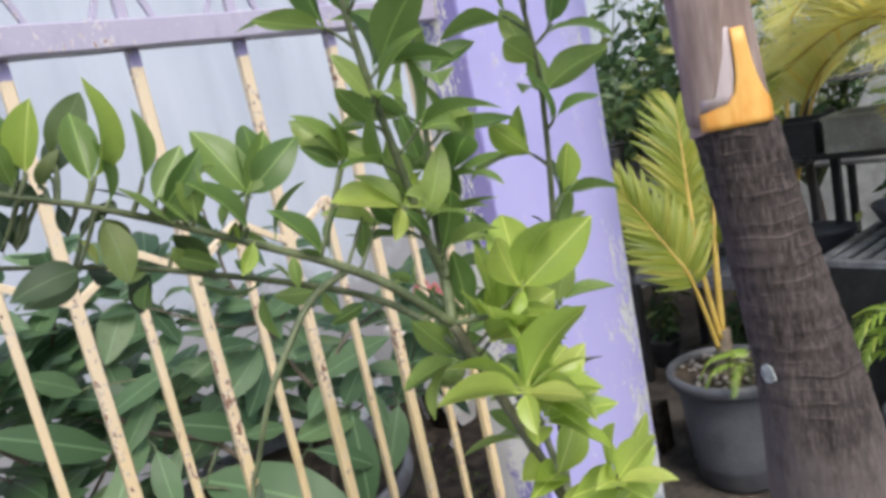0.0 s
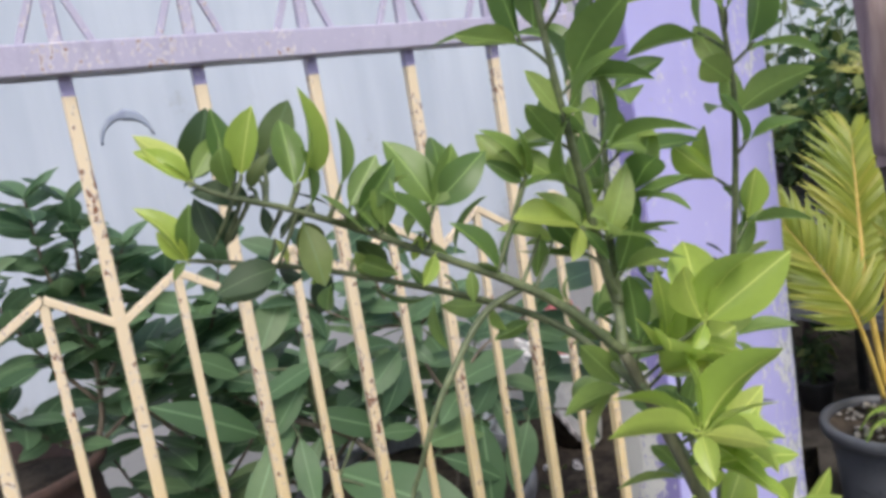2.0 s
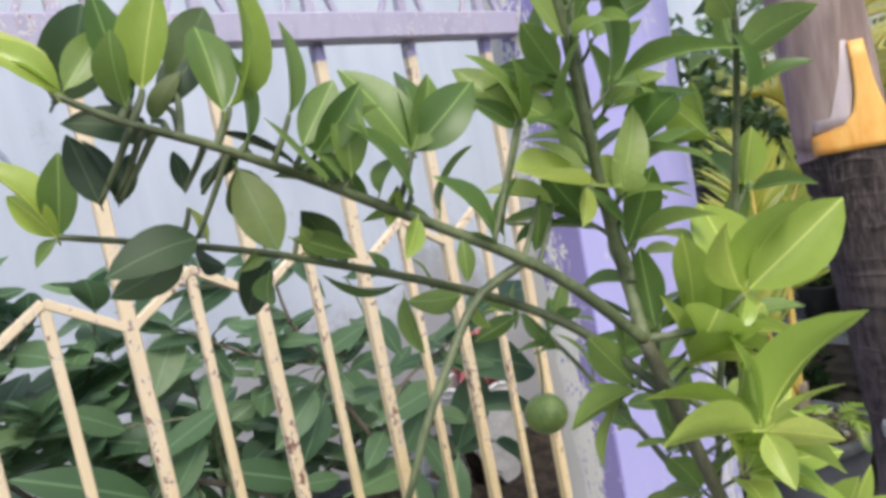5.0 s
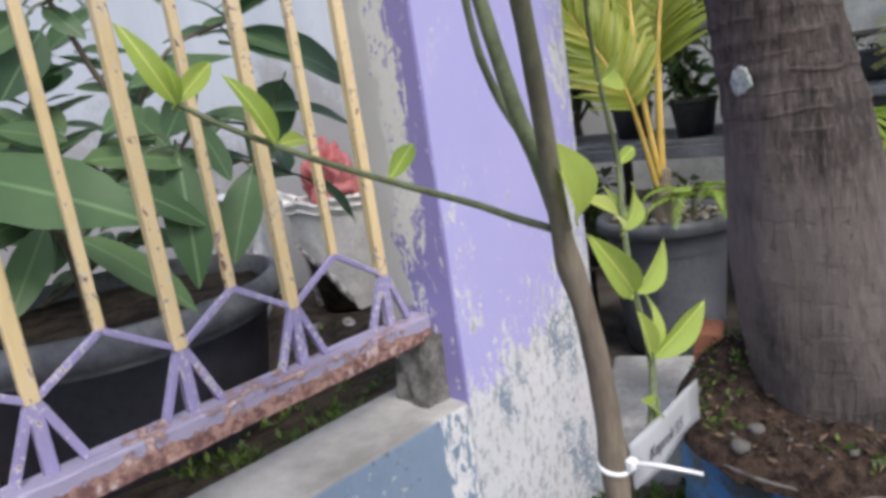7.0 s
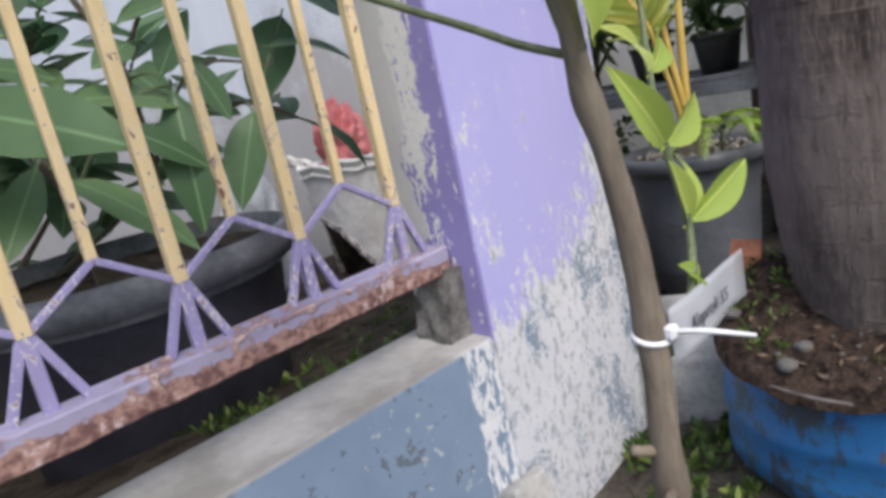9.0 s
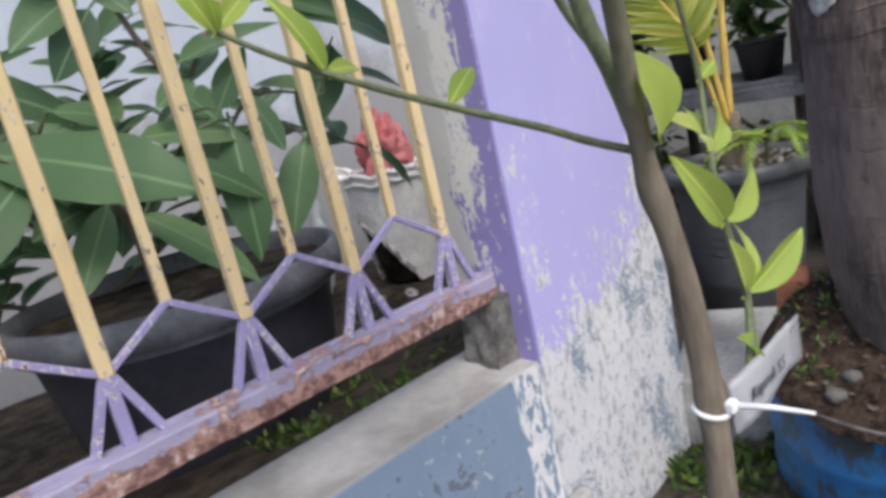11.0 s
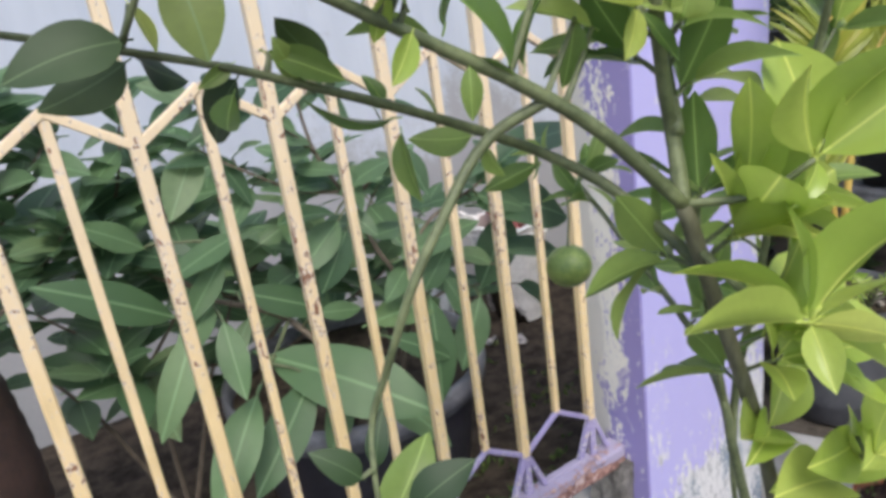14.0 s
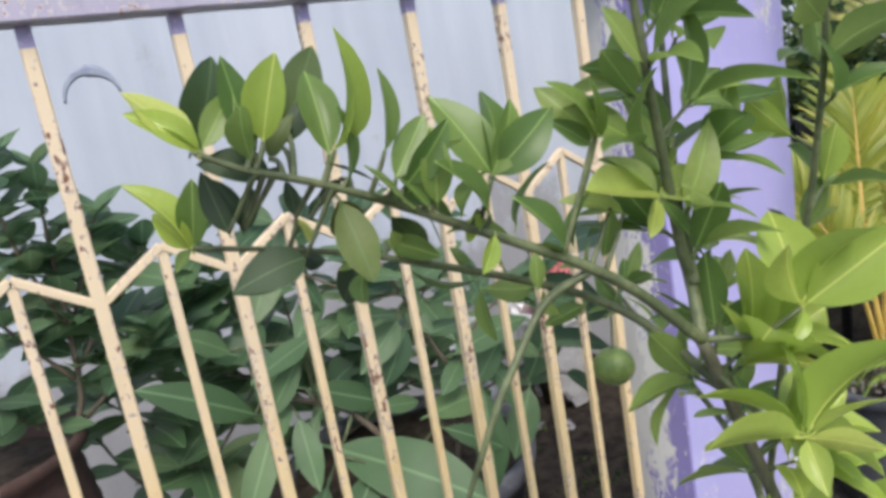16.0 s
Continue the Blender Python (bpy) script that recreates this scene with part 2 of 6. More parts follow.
def palm_bark():
    g = Graph("palm_bark")
    x, y, z = g.xyz()
    n1, n2 = g.noise(5, 6, (1, 1, 0.8)), g.noise(60, 7, (1, 1, 0.22), 0.65)
    n3, n4 = g.noise(26, 6, (0.35, 0.35, 1.5), 0.65, (5, 5, 5)), g.noise(150, 4, (1, 1, 0.6))
    v = g.math("ADD", g.math("ADD", g.math("MULTIPLY", n1, 0.4), g.math("MULTIPLY", n2, 0.4)), g.math("MULTIPLY", n4, 0.2))
    c = g.mix(g.step(v, 0.36, 0.66), (0.022, 0.018, 0.017), (0.092, 0.074, 0.068))
    # upright fibres: pale streaks and thin dark splits
    n5, n6 = g.noise(125, 5, (1, 1, 0.14), 0.6, (2, 7, 1)), g.noise(60, 4, (1, 1, 0.20), 0.55, (6, 2, 3))
    c = g.mix(g.step(n5, 0.50, 0.64, 0, 0.7), c, (0.125, 0.102, 0.094))
    split = g.math("MAXIMUM", g.step(n5, 0.36, 0.42, 1.0, 0.0), g.step(n6, 0.33, 0.38, 1.0, 0.0))
    c = g.mix(g.math("MULTIPLY", split, 0.55), c, (0.016, 0.013, 0.012))
    # old leaf scars: broken pale lines on the upper trunk
    w = g.wave(9.5, "Z", 3.2, 3.0)
    scar = g.math("MULTIPLY", g.math("MULTIPLY", g.step(w, 0.80, 0.97), g.step(n3, 0.46, 0.60)), g.step(z, 0.72, 1.0, 0.15, 1.0))
    c = g.mix(g.math("MULTIPLY", scar, 0.32), c, (0.20, 0.160, 0.146))
    crack = g.math("MULTIPLY", g.step(g.wave(4.3, "Z", 5.5, 3.0), 0.93, 0.99), g.step(n3, 0.40, 0.55, 1.0, 0.0))
    c = g.mix(g.math("MULTIPLY", crack, 0.22), c, (0.012, 0.010, 0.010))
    c = g.mix(g.step(g.noise(3.2, 5, (1, 1, 1), 0.6, (9, 1, 4)), 0.52, 0.70, 0, 0.45), c, (0.095, 0.080, 0.075))
    # lower trunk paler: older bark, plus haze put into the colour
    c = g.mix(g.math("MULTIPLY", g.step(z, 1.05, 0.65, 0.0, 0.6), g.step(n1, 0.30, 0.6)), c, (0.170, 0.145, 0.136))
    h = g.math("SUBTRACT", g.math("ADD", v, g.math("MULTIPLY", scar, 0.4)), g.math("ADD", g.math("MULTIPLY", crack, 0.10), g.math("MULTIPLY", split, 0.22)))
    return g.done(c, 0.92, 0, g.bump(h, 0.85, 0.010), spec=0.25)


def drum_paint():
    g = Graph("scuffed_blue_drum")
    x, y, z = g.xyz()
    n1, n2 = g.noise(7, 6, (1, 1, 0.6)), g.noise(40, 6)
    c = g.mix(n1, (0.010, 0.075, 0.22), (0.02, 0.17, 0.42))
    f = g.math("ADD", g.math("MULTIPLY", n1, 0.65), g.math("MULTIPLY", n2, 0.35))
    c = g.mix(g.step(f, 0.47, 0.58, 0, 0.92), c, (0.030, 0.060, 0.070))
    c = g.mix(g.step(g.math("ADD", f, g.step(z, 0.22, 0.34, 0.0, 0.12)), 0.64, 0.67), c, (0.50, 0.55, 0.58))
    c = g.mix(g.step(g.noise(11, 5, (1, 1, 1), 0.6, (3, 3, 3)), 0.60, 0.66), c, (0.10, 0.06, 0.045))
    smear = g.noise(5, 6, (1, 1, 0.5), 0.65, (8, 6, 1))
    c = g.mix(g.step(g.math("ADD", smear, g.step(z, 0.12, 0.27, 0.0, 0.10)), 0.56, 0.62, 0.0, 0.9), c, (0.034, 0.036, 0.036))
    return g.done(c, 0.55, 0, g.bump(f, 0.3, 0.004))


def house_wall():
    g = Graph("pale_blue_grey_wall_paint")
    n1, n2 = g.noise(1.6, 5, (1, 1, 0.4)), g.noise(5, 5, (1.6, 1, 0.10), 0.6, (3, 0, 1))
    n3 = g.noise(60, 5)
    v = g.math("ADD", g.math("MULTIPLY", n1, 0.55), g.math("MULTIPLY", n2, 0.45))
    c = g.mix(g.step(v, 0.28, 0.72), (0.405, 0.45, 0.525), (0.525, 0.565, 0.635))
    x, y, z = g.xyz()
    # grey mottling thickens low down, carrying the plants' shade in its colour
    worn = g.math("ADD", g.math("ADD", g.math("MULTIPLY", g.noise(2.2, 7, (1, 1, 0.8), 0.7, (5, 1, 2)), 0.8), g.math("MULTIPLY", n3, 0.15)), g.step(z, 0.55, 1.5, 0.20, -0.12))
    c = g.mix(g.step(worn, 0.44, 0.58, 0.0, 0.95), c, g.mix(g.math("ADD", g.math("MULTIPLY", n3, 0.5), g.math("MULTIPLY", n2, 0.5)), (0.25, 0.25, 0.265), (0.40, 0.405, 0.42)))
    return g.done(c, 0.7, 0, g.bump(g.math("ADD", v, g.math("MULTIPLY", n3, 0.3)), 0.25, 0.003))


M = dict(
    pillar=pillar_paint(), low=low_wall_paint(), rail=rail_paint(), wall=house_wall(), drum=drum_paint(),
    yellow=bar_paint("cream_yellow_enamel", (0.66, 0.49, 0.23), (0.78, 0.63, 0.39), 0.628, 0.008, faded=(0.74, 0.63, 0.50)),
    lilac=bar_paint("lilac_enamel", (0.24, 0.21, 0.40), (0.38, 0.34, 0.55), 0.655, 0.035),
    purple_rail=bar_paint("faded_lilac_enamel", (0.36, 0.33, 0.45), (0.47, 0.44, 0.54), 0.650, 0.018),
    trunk=palm_bark(),
    sheath=plain("palm_sheath", (0.20, 0.14, 0.12), (0.42, 0.33, 0.29), 6, 0.8, 0.6, 50, stretch=(1, 1, 0.15)),
    pale_sheath=plain("pale_inner_sheath", (0.36, 0.29, 0.28), (0.58, 0.50, 0.50), 8, 0.7, 0.3, 60, stretch=(1, 1, 0.2)),
    cut=plain("fresh_cut_sheath", (0.74, 0.31, 0.05), (0.85, 0.49, 0.13), 12, 0.5, 0.2, 80, stretch=(1, 1, 0.3)),
    citrus_bark=bark("citrus_bark", (0.135, 0.108, 0.082), (0.235, 0.195, 0.150), 5.0, False, 0.22),
    citrus_stem=citrus_stem(),
    green_stem=plain("green_stem", (0.075, 0.095, 0.045), (0.17, 0.20, 0.10), 30, 0.55, 0.3, 200),
    soil=plain("damp_soil", (0.022, 0.018, 0.014), (0.085, 0.066, 0.05), 14, 0.95, 1.0, 90, spec=0.15, depth=0.015),
    mulch=plain("reddish_brown_mulch", (0.016, 0.011, 0.009), (0.080, 0.054, 0.040), 45, 0.95, 1.0, 150, spec=0.15, depth=0.02),
    ground=plain("trodden_earth", (0.035, 0.03, 0.025), (0.11, 0.095, 0.08), 5, 0.95, 1.0, 60, spec=0.15, depth=0.02),
    concrete=plain("rough_concrete", (0.27, 0.26, 0.25), (0.46, 0.45, 0.43), 7, 0.85, 0.6, 70),
    mortar=plain("dirty_mortar", (0.075, 0.07, 0.066), (0.24, 0.228, 0.215), 18, 0.9, 0.9, 90),
    render=plain("mottled_render", (0.58, 0.60, 0.60), (0.80, 0.81, 0.82), 9, 0.8, 0.6, 40),
    grey_pot=plain("grey_plastic_pot", (0.062, 0.065, 0.076), (0.100, 0.104, 0.118), 4, 0.5, 0.1, 60),
    dark_pot=plain("dark_plastic_tub", (0.022, 0.022, 0.030), (0.050, 0.050, 0.065), 5, 0.5, 0.15, 60),
    drum_rim=plain("worn_drum_lip", (0.06, 0.045, 0.04), (0.20, 0.18, 0.17), 16, 0.8, 0.6, 70),
    litter=plain("dry_leaf_litter", (0.07, 0.045, 0.03), (0.19, 0.13, 0.085), 20, 0.9, 0.4, 90),
    tub_rim=plain("worn_grey_tub_rim", (0.11, 0.113, 0.13), (0.22, 0.225, 0.25), 6, 0.6, 0.2, 60),
    clay=plain("ribbed_clay", (0.055, 0.033, 0.028), (0.115, 0.066, 0.052), 6, 0.85, 0.4, 60),
    white=plain("chalky_white_glaze", (0.64, 0.62, 0.59), (0.88, 0.86, 0.83), 7, 0.7, 0.3, 50),
    char=plain("sooty_broken_edge", (0.14, 0.14, 0.14), (0.80, 0.73, 0.71), 40, 0.85, 0.6, 120),
    red=plain("faded_red_cloth", (0.42, 0.10, 0.10), (0.56, 0.20, 0.20), 6, 0.6, 0.1, 50),
    black=plain("black_plastic", (0.012, 0.012, 0.013), (0.035, 0.035, 0.038), 5, 0.5, 0.15, 60),
    slat=plain("dusty_grey_slats", (0.11, 0.113, 0.125), (0.24, 0.245, 0.27), 8, 0.7, 0.2, 60),
    brick=plain("orange_brick", (0.36, 0.12, 0.06), (0.58, 0.24, 0.13), 14, 0.9, 0.7, 90),
    stone=plain("grey_pebble", (0.07, 0.064, 0.06), (0.18, 0.17, 0.16), 20, 0.85, 0.5, 90),
    sack=plain("milky_plastic_sack", (0.40, 0.43, 0.46), (0.60, 0.62, 0.64), 9, 0.4, 0.4, 50),
    gravel=plain("pale_brown_gravel", (0.16, 0.14, 0.12), (0.40, 0.37, 0.34), 30, 0.85, 0.5, 90),
    tag_paper=plain("damp_paper", (0.28, 0.29, 0.31), (0.40, 0.41, 0.42), 30, 0.7, 0.1, 90),
    tie=plain("white_nylon", (0.74, 0.74, 0.76), (0.84, 0.84, 0.86), 20, 0.35, 0.05, 80),
    ink=plain("black_ink", (0.02, 0.02, 0.04), (0.04, 0.04, 0.07), 20, 0.6, 0.0, 80),
    lichen=plain("pale_lichen", (0.22, 0.25, 0.24), (0.48, 0.51, 0.49), 60, 0.9, 0.6, 160),
    mark=plain("grey_wall_mark", (0.24, 0.27, 0.36), (0.34, 0.38, 0.46), 12, 0.8, 0.1, 60),
    fruit=plain("green_citrus_peel", (0.115, 0.185, 0.045), (0.25, 0.32, 0.085), 22, 0.42, 0.5, 190, depth=0.0012),
    citrus=leafy("citrus_leaf", (0.140, 0.245, 0.066), (0.295, 0.420, 0.112), (0.46, 0.57, 0.17), 0.36, 0.50),
    young=leafy("young_citrus_leaf", (0.40, 0.55, 0.10), (0.54, 0.67, 0.15), (0.66, 0.73, 0.20), 0.30, 0.50),
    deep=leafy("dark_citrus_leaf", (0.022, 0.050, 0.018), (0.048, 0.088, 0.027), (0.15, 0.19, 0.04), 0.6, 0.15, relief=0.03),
    mango=leafy("broad_leaf", (0.088, 0.172, 0.075), (0.152, 0.262, 0.118), (0.20, 0.31, 0.13), 0.48, 0.3),
    shrub=leafy("shrub_leaf", (0.095, 0.180, 0.095), (0.200, 0.330, 0.165), (0.27, 0.39, 0.19), 0.45, 0.45),
    frond=leafy("coconut_frond", (0.26, 0.33, 0.05), (0.40, 0.45, 0.075), (0.52, 0.50, 0.11), 0.42, 0.45, "object", False),
    yellow_frond=leafy("yellowing_frond", (0.82, 0.81, 0.30), (0.90, 0.88, 0.44), (0.90, 0.72, 0.20), 0.42, 0.62, "island", False),
    rachis=plain("yellow_frond_stalk", (0.44, 0.30, 0.06), (0.60, 0.43, 0.12), 10, 0.45, 0.2, 90),
    fern=leafy("feathery_leaf", (0.22, 0.36, 0.05), (0.34, 0.48, 0.08), (0.42, 0.52, 0.10), 0.45, 0.4, "island", False),
    far_leaf=leafy("far_foliage", (0.045, 0.10, 0.040), (0.12, 0.20, 0.070), (0.26, 0.31, 0.09), 0.5, 0.3, "island", False),
    weed=leafy("weed_leaf", (0.045, 0.09, 0.02), (0.12, 0.19, 0.04), (0.26, 0.32, 0.07), 0.5, 0.25, "island", False),
)
g = Graph("clear_plastic_sleeve")
gl = g.t.nodes.new("ShaderNodeBsdfPrincipled")
gl.inputs["Base Color"].default_value, gl.inputs["Roughness"].default_value, gl.inputs["Alpha"].default_value = (0.62, 0.63, 0.66, 1), 0.22, 0.5
g.t.links.new(gl.outputs[0], g.out.inputs[0])
M["sleeve"] = g.m


# ---------------------------------------------------------------- mesh helpers
def world_of(ob):
    if ob.parent is None:
        return ob.matrix_basis.copy()
    return world_of(ob.parent) @ ob.matrix_parent_inverse @ ob.matrix_basis


def under(ob, parent):
    ob.parent = parent
    ob.matrix_parent_inverse = world_of(parent).inverted()
    return ob


def mesh_of(name, bm, material, smooth=True):
    me = bpy.data.meshes.new(name)
    bm.to_mesh(me)
    bm.free()
    for m in material if isinstance(material, (list, tuple)) else [material]:
        me.materials.append(m)
    if smooth:
        me.polygons.foreach_set("use_smooth", [True] * len(me.polygons))
    return me


def part(name, bm, material, parent, label="", smooth=True):
    ob = under(new(name, mesh_of(name, bm, material, smooth)), parent)
    return tagged(ob, label)


def thing(name, at, label, category, group="", kind=""):
    ob = new(name)
    ob.empty_display_size = 0.05
    ob.matrix_basis = pose(*at)
    return tagged(ob, label, category, group, kind)


def single(name, bm, material, label, category, kind="", group="", smooth=True):
    return tagged(new(name, mesh_of(name, bm, material, smooth)), label, category, group, kind)


def box(bm, x0, x1, y0, y1, z0, z1, bevel=0.0, m=None, segments=1):
    r = bmesh.ops.create_cube(bm, size=1, matrix=Matrix.Translation(((x0 + x1) / 2, (y0 + y1) / 2, (z0 + z1) / 2)) @ Matrix.Diagonal((x1 - x0, y1 - y0, z1 - z0, 1)))
    vs = r["verts"]
    if bevel:
        es = list({e for v in vs for e in v.link_edges})
        q = bmesh.ops.bevel(bm, geom=es, offset=bevel, segments=segments, affect="EDGES", profile=0.6)
        vs = list({v for f in q["faces"] for v in f.verts} | {v for v in vs if v.is_valid})
    if m is not None:
        bmesh.ops.transform(bm, matrix=m, verts=vs)
    return vs


def rod(bm, a, b, r0, r1=None, sides=8, turn=0.0):
    """A straight capped rod from a to b."""
    tube(bm, [a, b], [r0, r0 if r1 is None else r1], sides, turn)


def tube(bm, pts, radii, sides=8, turn=0.0, cap=True):
    pts = [Vector(p) for p in pts]
    if not isinstance(radii, (list, tuple)):
        radii = [radii] * len(pts)
    ref = None
    rings = []
    for i, p in enumerate(pts):
        d = (pts[min(i + 1, len(pts) - 1)] - pts[max(i - 1, 0)]).normalized()
        if ref is None:
            ref = Vector((1, 0, 0)) if abs(d.x) < 0.9 else Vector((0, 1, 0))
        u = (ref - d * ref.dot(d)).normalized()
        ref = u
        w = d.cross(u)
        rings.append([bm.verts.new(p + (u * math.cos(turn + 2 * math.pi * k / sides) + w * math.sin(turn + 2 * math.pi * k / sides)) * radii[i]) for k in range(sides)])
    for a, b in zip(rings[:-1], rings[1:]):
        for k in range(sides):
            bm.faces.new((a[k], a[(k + 1) % sides], b[(k + 1) % sides], b[k]))
    if cap:
        bm.faces.new(rings[0][::-1])
        bm.faces.new(rings[-1])
    return rings


def curve(pts, steps=6):
    """Catmull-Rom points through pts."""
    p = [Vector(q) for q in pts]
    p = [p[0] * 2 - p[1]] + p + [p[-1] * 2 - p[-2]]
    out = []
    for i in range(1, len(p) - 2):
        for k in range(steps):
            t = k / steps
            out.append(0.5 * ((2 * p[i]) + (p[i + 1] - p[i - 1]) * t + (2 * p[i - 1] - 5 * p[i] + 4 * p[i + 1] - p[i + 2]) * t * t + (3 * p[i] - p[i - 1] - 3 * p[i + 1] + p[i + 2]) * t ** 3))
    out.append(p[-2])
    return out


def limb(bm, pts, r0, r1, sides=9, steps=6, wobble=0.0, rnd=None):
    c = curve(pts, steps)
    n = len(c) - 1
    radii = [(r0 + (r1 - r0) * i / n) * (1 + (rnd.uniform(-wobble, wobble) if rnd else 0)) for i in range(n + 1)]
    tube(bm, c, radii, sides)
    return c


def lathe(bm, profile, centre, sides=40, rnd=None, dent=0.0):
    """Turn a (radius, height) profile about the upright axis; closed at ends of zero radius only."""
    cx, cy, cz = centre
    rings = []
    for i, (r, h) in enumerate(profile):
        rings.append([bm.verts.new((cx + (r + dent * noise.noise(Vector((math.cos(a) * 2, math.sin(a) * 2, h * 6 + i * 0.1)))) * math.cos(a),
                                    cy + (r + dent * noise.noise(Vector((math.cos(a) * 2 + 5, math.sin(a) * 2, h * 6 + i * 0.1)))) * math.sin(a), cz + h))
                      for a in (2 * math.pi * k / sides for k in range(sides))])
    for a, b in zip(rings[:-1], rings[1:]):
        for k in range(sides):
            bm.faces.new((a[k], a[(k + 1) % sides], b[(k + 1) % sides], b[k]))
    return rings


def leaf_mesh(name, material, width, fold, droop, twist, seed, wave_amp=0.02, rows=8, shape=0.85):
    """A leaf one unit long along +y, face up (+z), with a folded midrib, a drooping tip and wavy edges."""
    rnd = random.Random(seed)
    bm = bmesh.new()
    ph = rnd.uniform(0, 6)
    grid = []
    for i in range(rows + 1):
        t = i / rows
        w = width * 0.5 * (math.sin(math.pi * min(1, t ** shape)) ** 0.8 if 0 < t < 1 else 0.03 * (1 - t))
        zc = -droop * t * t + 0.12 * droop * math.sin(math.pi * t)
        row = []
        for s in (-1, -0.5, 0, 0.5, 1):
            x = s * w
            z = zc + abs(s) * w * fold + wave_amp * math.sin(ph + t * 9 + s * 2) * abs(s) * (1 if 0 < t < 1 else 0)
            a = twist * t
            row.append(bm.verts.new((x * math.cos(a) - z * math.sin(a) * 0.3, t, z + x * math.sin(a))))
        grid.append(row)
    for a, b in zip(grid[:-1], grid[1:]):
        for k in range(4):
            bm.faces.new((a[k], a[k + 1], b[k + 1], b[k]))
    tube(bm, [(0, -0.09, 0.0), (0, 0.0, 0.0), (0, 0.06, 0.0)], [0.012, 0.012, 0.008], 5)
    return mesh_of(name, bm, material)


def leaf_set(name, material, n, width, seed, fold=(0.15, 0.5), droop=(0.02, 0.28), shape=0.85):
    rnd = random.Random(seed)
    return [leaf_mesh(name, material, width * rnd.uniform(0.85, 1.15), rnd.uniform(*fold), rnd.uniform(*droop), rnd.uniform(-0.35, 0.35), seed * 31 + i, rnd.uniform(0.0, 0.025), 8, shape) for i in range(n)]


def leaf_at(parent, meshes, base, way, length, up=(0, 0, 1), rnd=random, name="leaf", roll=0.0):
    """One leaf object from base along way, its face towards up."""
    y = Vector(way).normalized()
    x = y.cross(Vector(up))
    if x.length < 1e-3:
        x = y.cross(Vector((1, 0, 0.2)))
    x.normalize()
    x = Matrix.Rotation(roll, 3, y) @ x
    z = x.cross(y)
    m = Matrix(((x.x, y.x, z.x, base[0]), (x.y, y.y, z.y, base[1]), (x.z, y.z, z.z, base[2]), (0, 0, 0, 1)))
    ob = new(name, rnd.choice(meshes))
    under(ob, parent)
    ob.matrix_basis = m @ Matrix.Diagonal((length, length, length, 1))
    return ob


def whorl(parent, meshes, at, axis, n, length, spread, rnd, start=0.0, facing=0.35):
    """A rosette of n leaves about an axis."""
    ax = Vector(axis).normalized()
    u = ax.orthogonal().normalized()
    w = ax.cross(u)
    for k in range(n):
        a = start + 2 * math.pi * k / n + rnd.uniform(-0.35, 0.35)
        s = radians(spread) * rnd.uniform(0.7, 1.3)
        d = ax * math.cos(s) + (u * math.cos(a) + w * math.sin(a)) * math.sin(s)
        p = Vector(at) - ax * rnd.uniform(0, 0.012) + d * 0.006
        leaf_at(parent, meshes, p, d, length * rnd.uniform(0.75, 1.15), ax + Vector((0, 0, facing)), rnd, roll=rnd.uniform(-0.5, 0.5))


# ---------------------------------------------------------------- setting
GZ = 0.04    # ground outside the fence
YZ = 0.17    # soil inside the fence, towards the house
rn = random.Random(11)


def ground_z(x, y):
    """The trodden earth dips along the fence."""
    return GZ - 0.11 * math.exp(-((x + 0.1) / 0.7) ** 2 - ((y + 0.12) / 0.28) ** 2)


def bed_z(x, y):
    """The bed falls away from the low wall towards the house."""
    t = min(1.0, max(0.0, (y - 0.1) / 0.9))
    return YZ + 0.16 * (1 - t * t * (3 - 2 * t))


bm = bmesh.new()
bmesh.ops.create_grid(bm, x_segments=90, y_segments=90, size=0.5)
for v in bm.verts:
    v.co = Vector((math.copysign(abs(v.co.x * 2) ** 2.2 * 60, v.co.x), math.copysign(abs(v.co.y * 2) ** 2.2 * 60, v.co.y), 0))
    near = max(0.0, 1 - v.co.length / 9)
    v.co.z = ground_z(v.co.x, v.co.y) + near * 0.02 * noise.noise(v.co * 5) - 0.004
single("ground", bm, M["ground"], "dark trodden earth around the pots and drum", "ground", "structure")

bm = bmesh.new()
n = 60
for i in range(n + 1):
    for j in range(26):
        x = -4.2 + 5.6 * i / n
        y = 0.093 if x < 0.52 else min(0.093 + (x - 0.52) * 2.2, 0.47)
        y += (2.02 - y) * j / 25
        bm.verts.new((x, y, bed_z(x, y) + 0.018 * noise.noise(Vector((x * 4, y * 4, 1))) + 0.008 * noise.noise(Vector((x * 17, y * 17, 4)))))
bm.verts.ensure_lookup_table()
for i in range(n):
    for j in range(25):
        a = i * 26 + j
        bm.faces.new([bm.verts[q] for q in (a, a + 26, a + 27, a + 1)])
r = bmesh.ops.extrude_face_region(bm, geom=bm.faces[:])
for v in r["geom"]:
    if isinstance(v, bmesh.types.BMVert):
        v.co.z = -0.14
bmesh.ops.recalc_face_normals(bm, faces=bm.faces[:])
single("ground_bed", bm, M["soil"], "raised bed of dark damp soil behind the fence", "soil", "structure")

bm = bmesh.new()
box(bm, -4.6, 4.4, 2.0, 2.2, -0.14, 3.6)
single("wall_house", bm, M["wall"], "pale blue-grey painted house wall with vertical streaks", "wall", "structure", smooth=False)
bm = bmesh.new()
box(bm, 4.4, 4.6, -6.0, 2.2, 0, 2.7)
single("wall_yard", bm, M["render"], "mottled whitish rendered wall behind the potted plants", "wall", "structure", smooth=False)

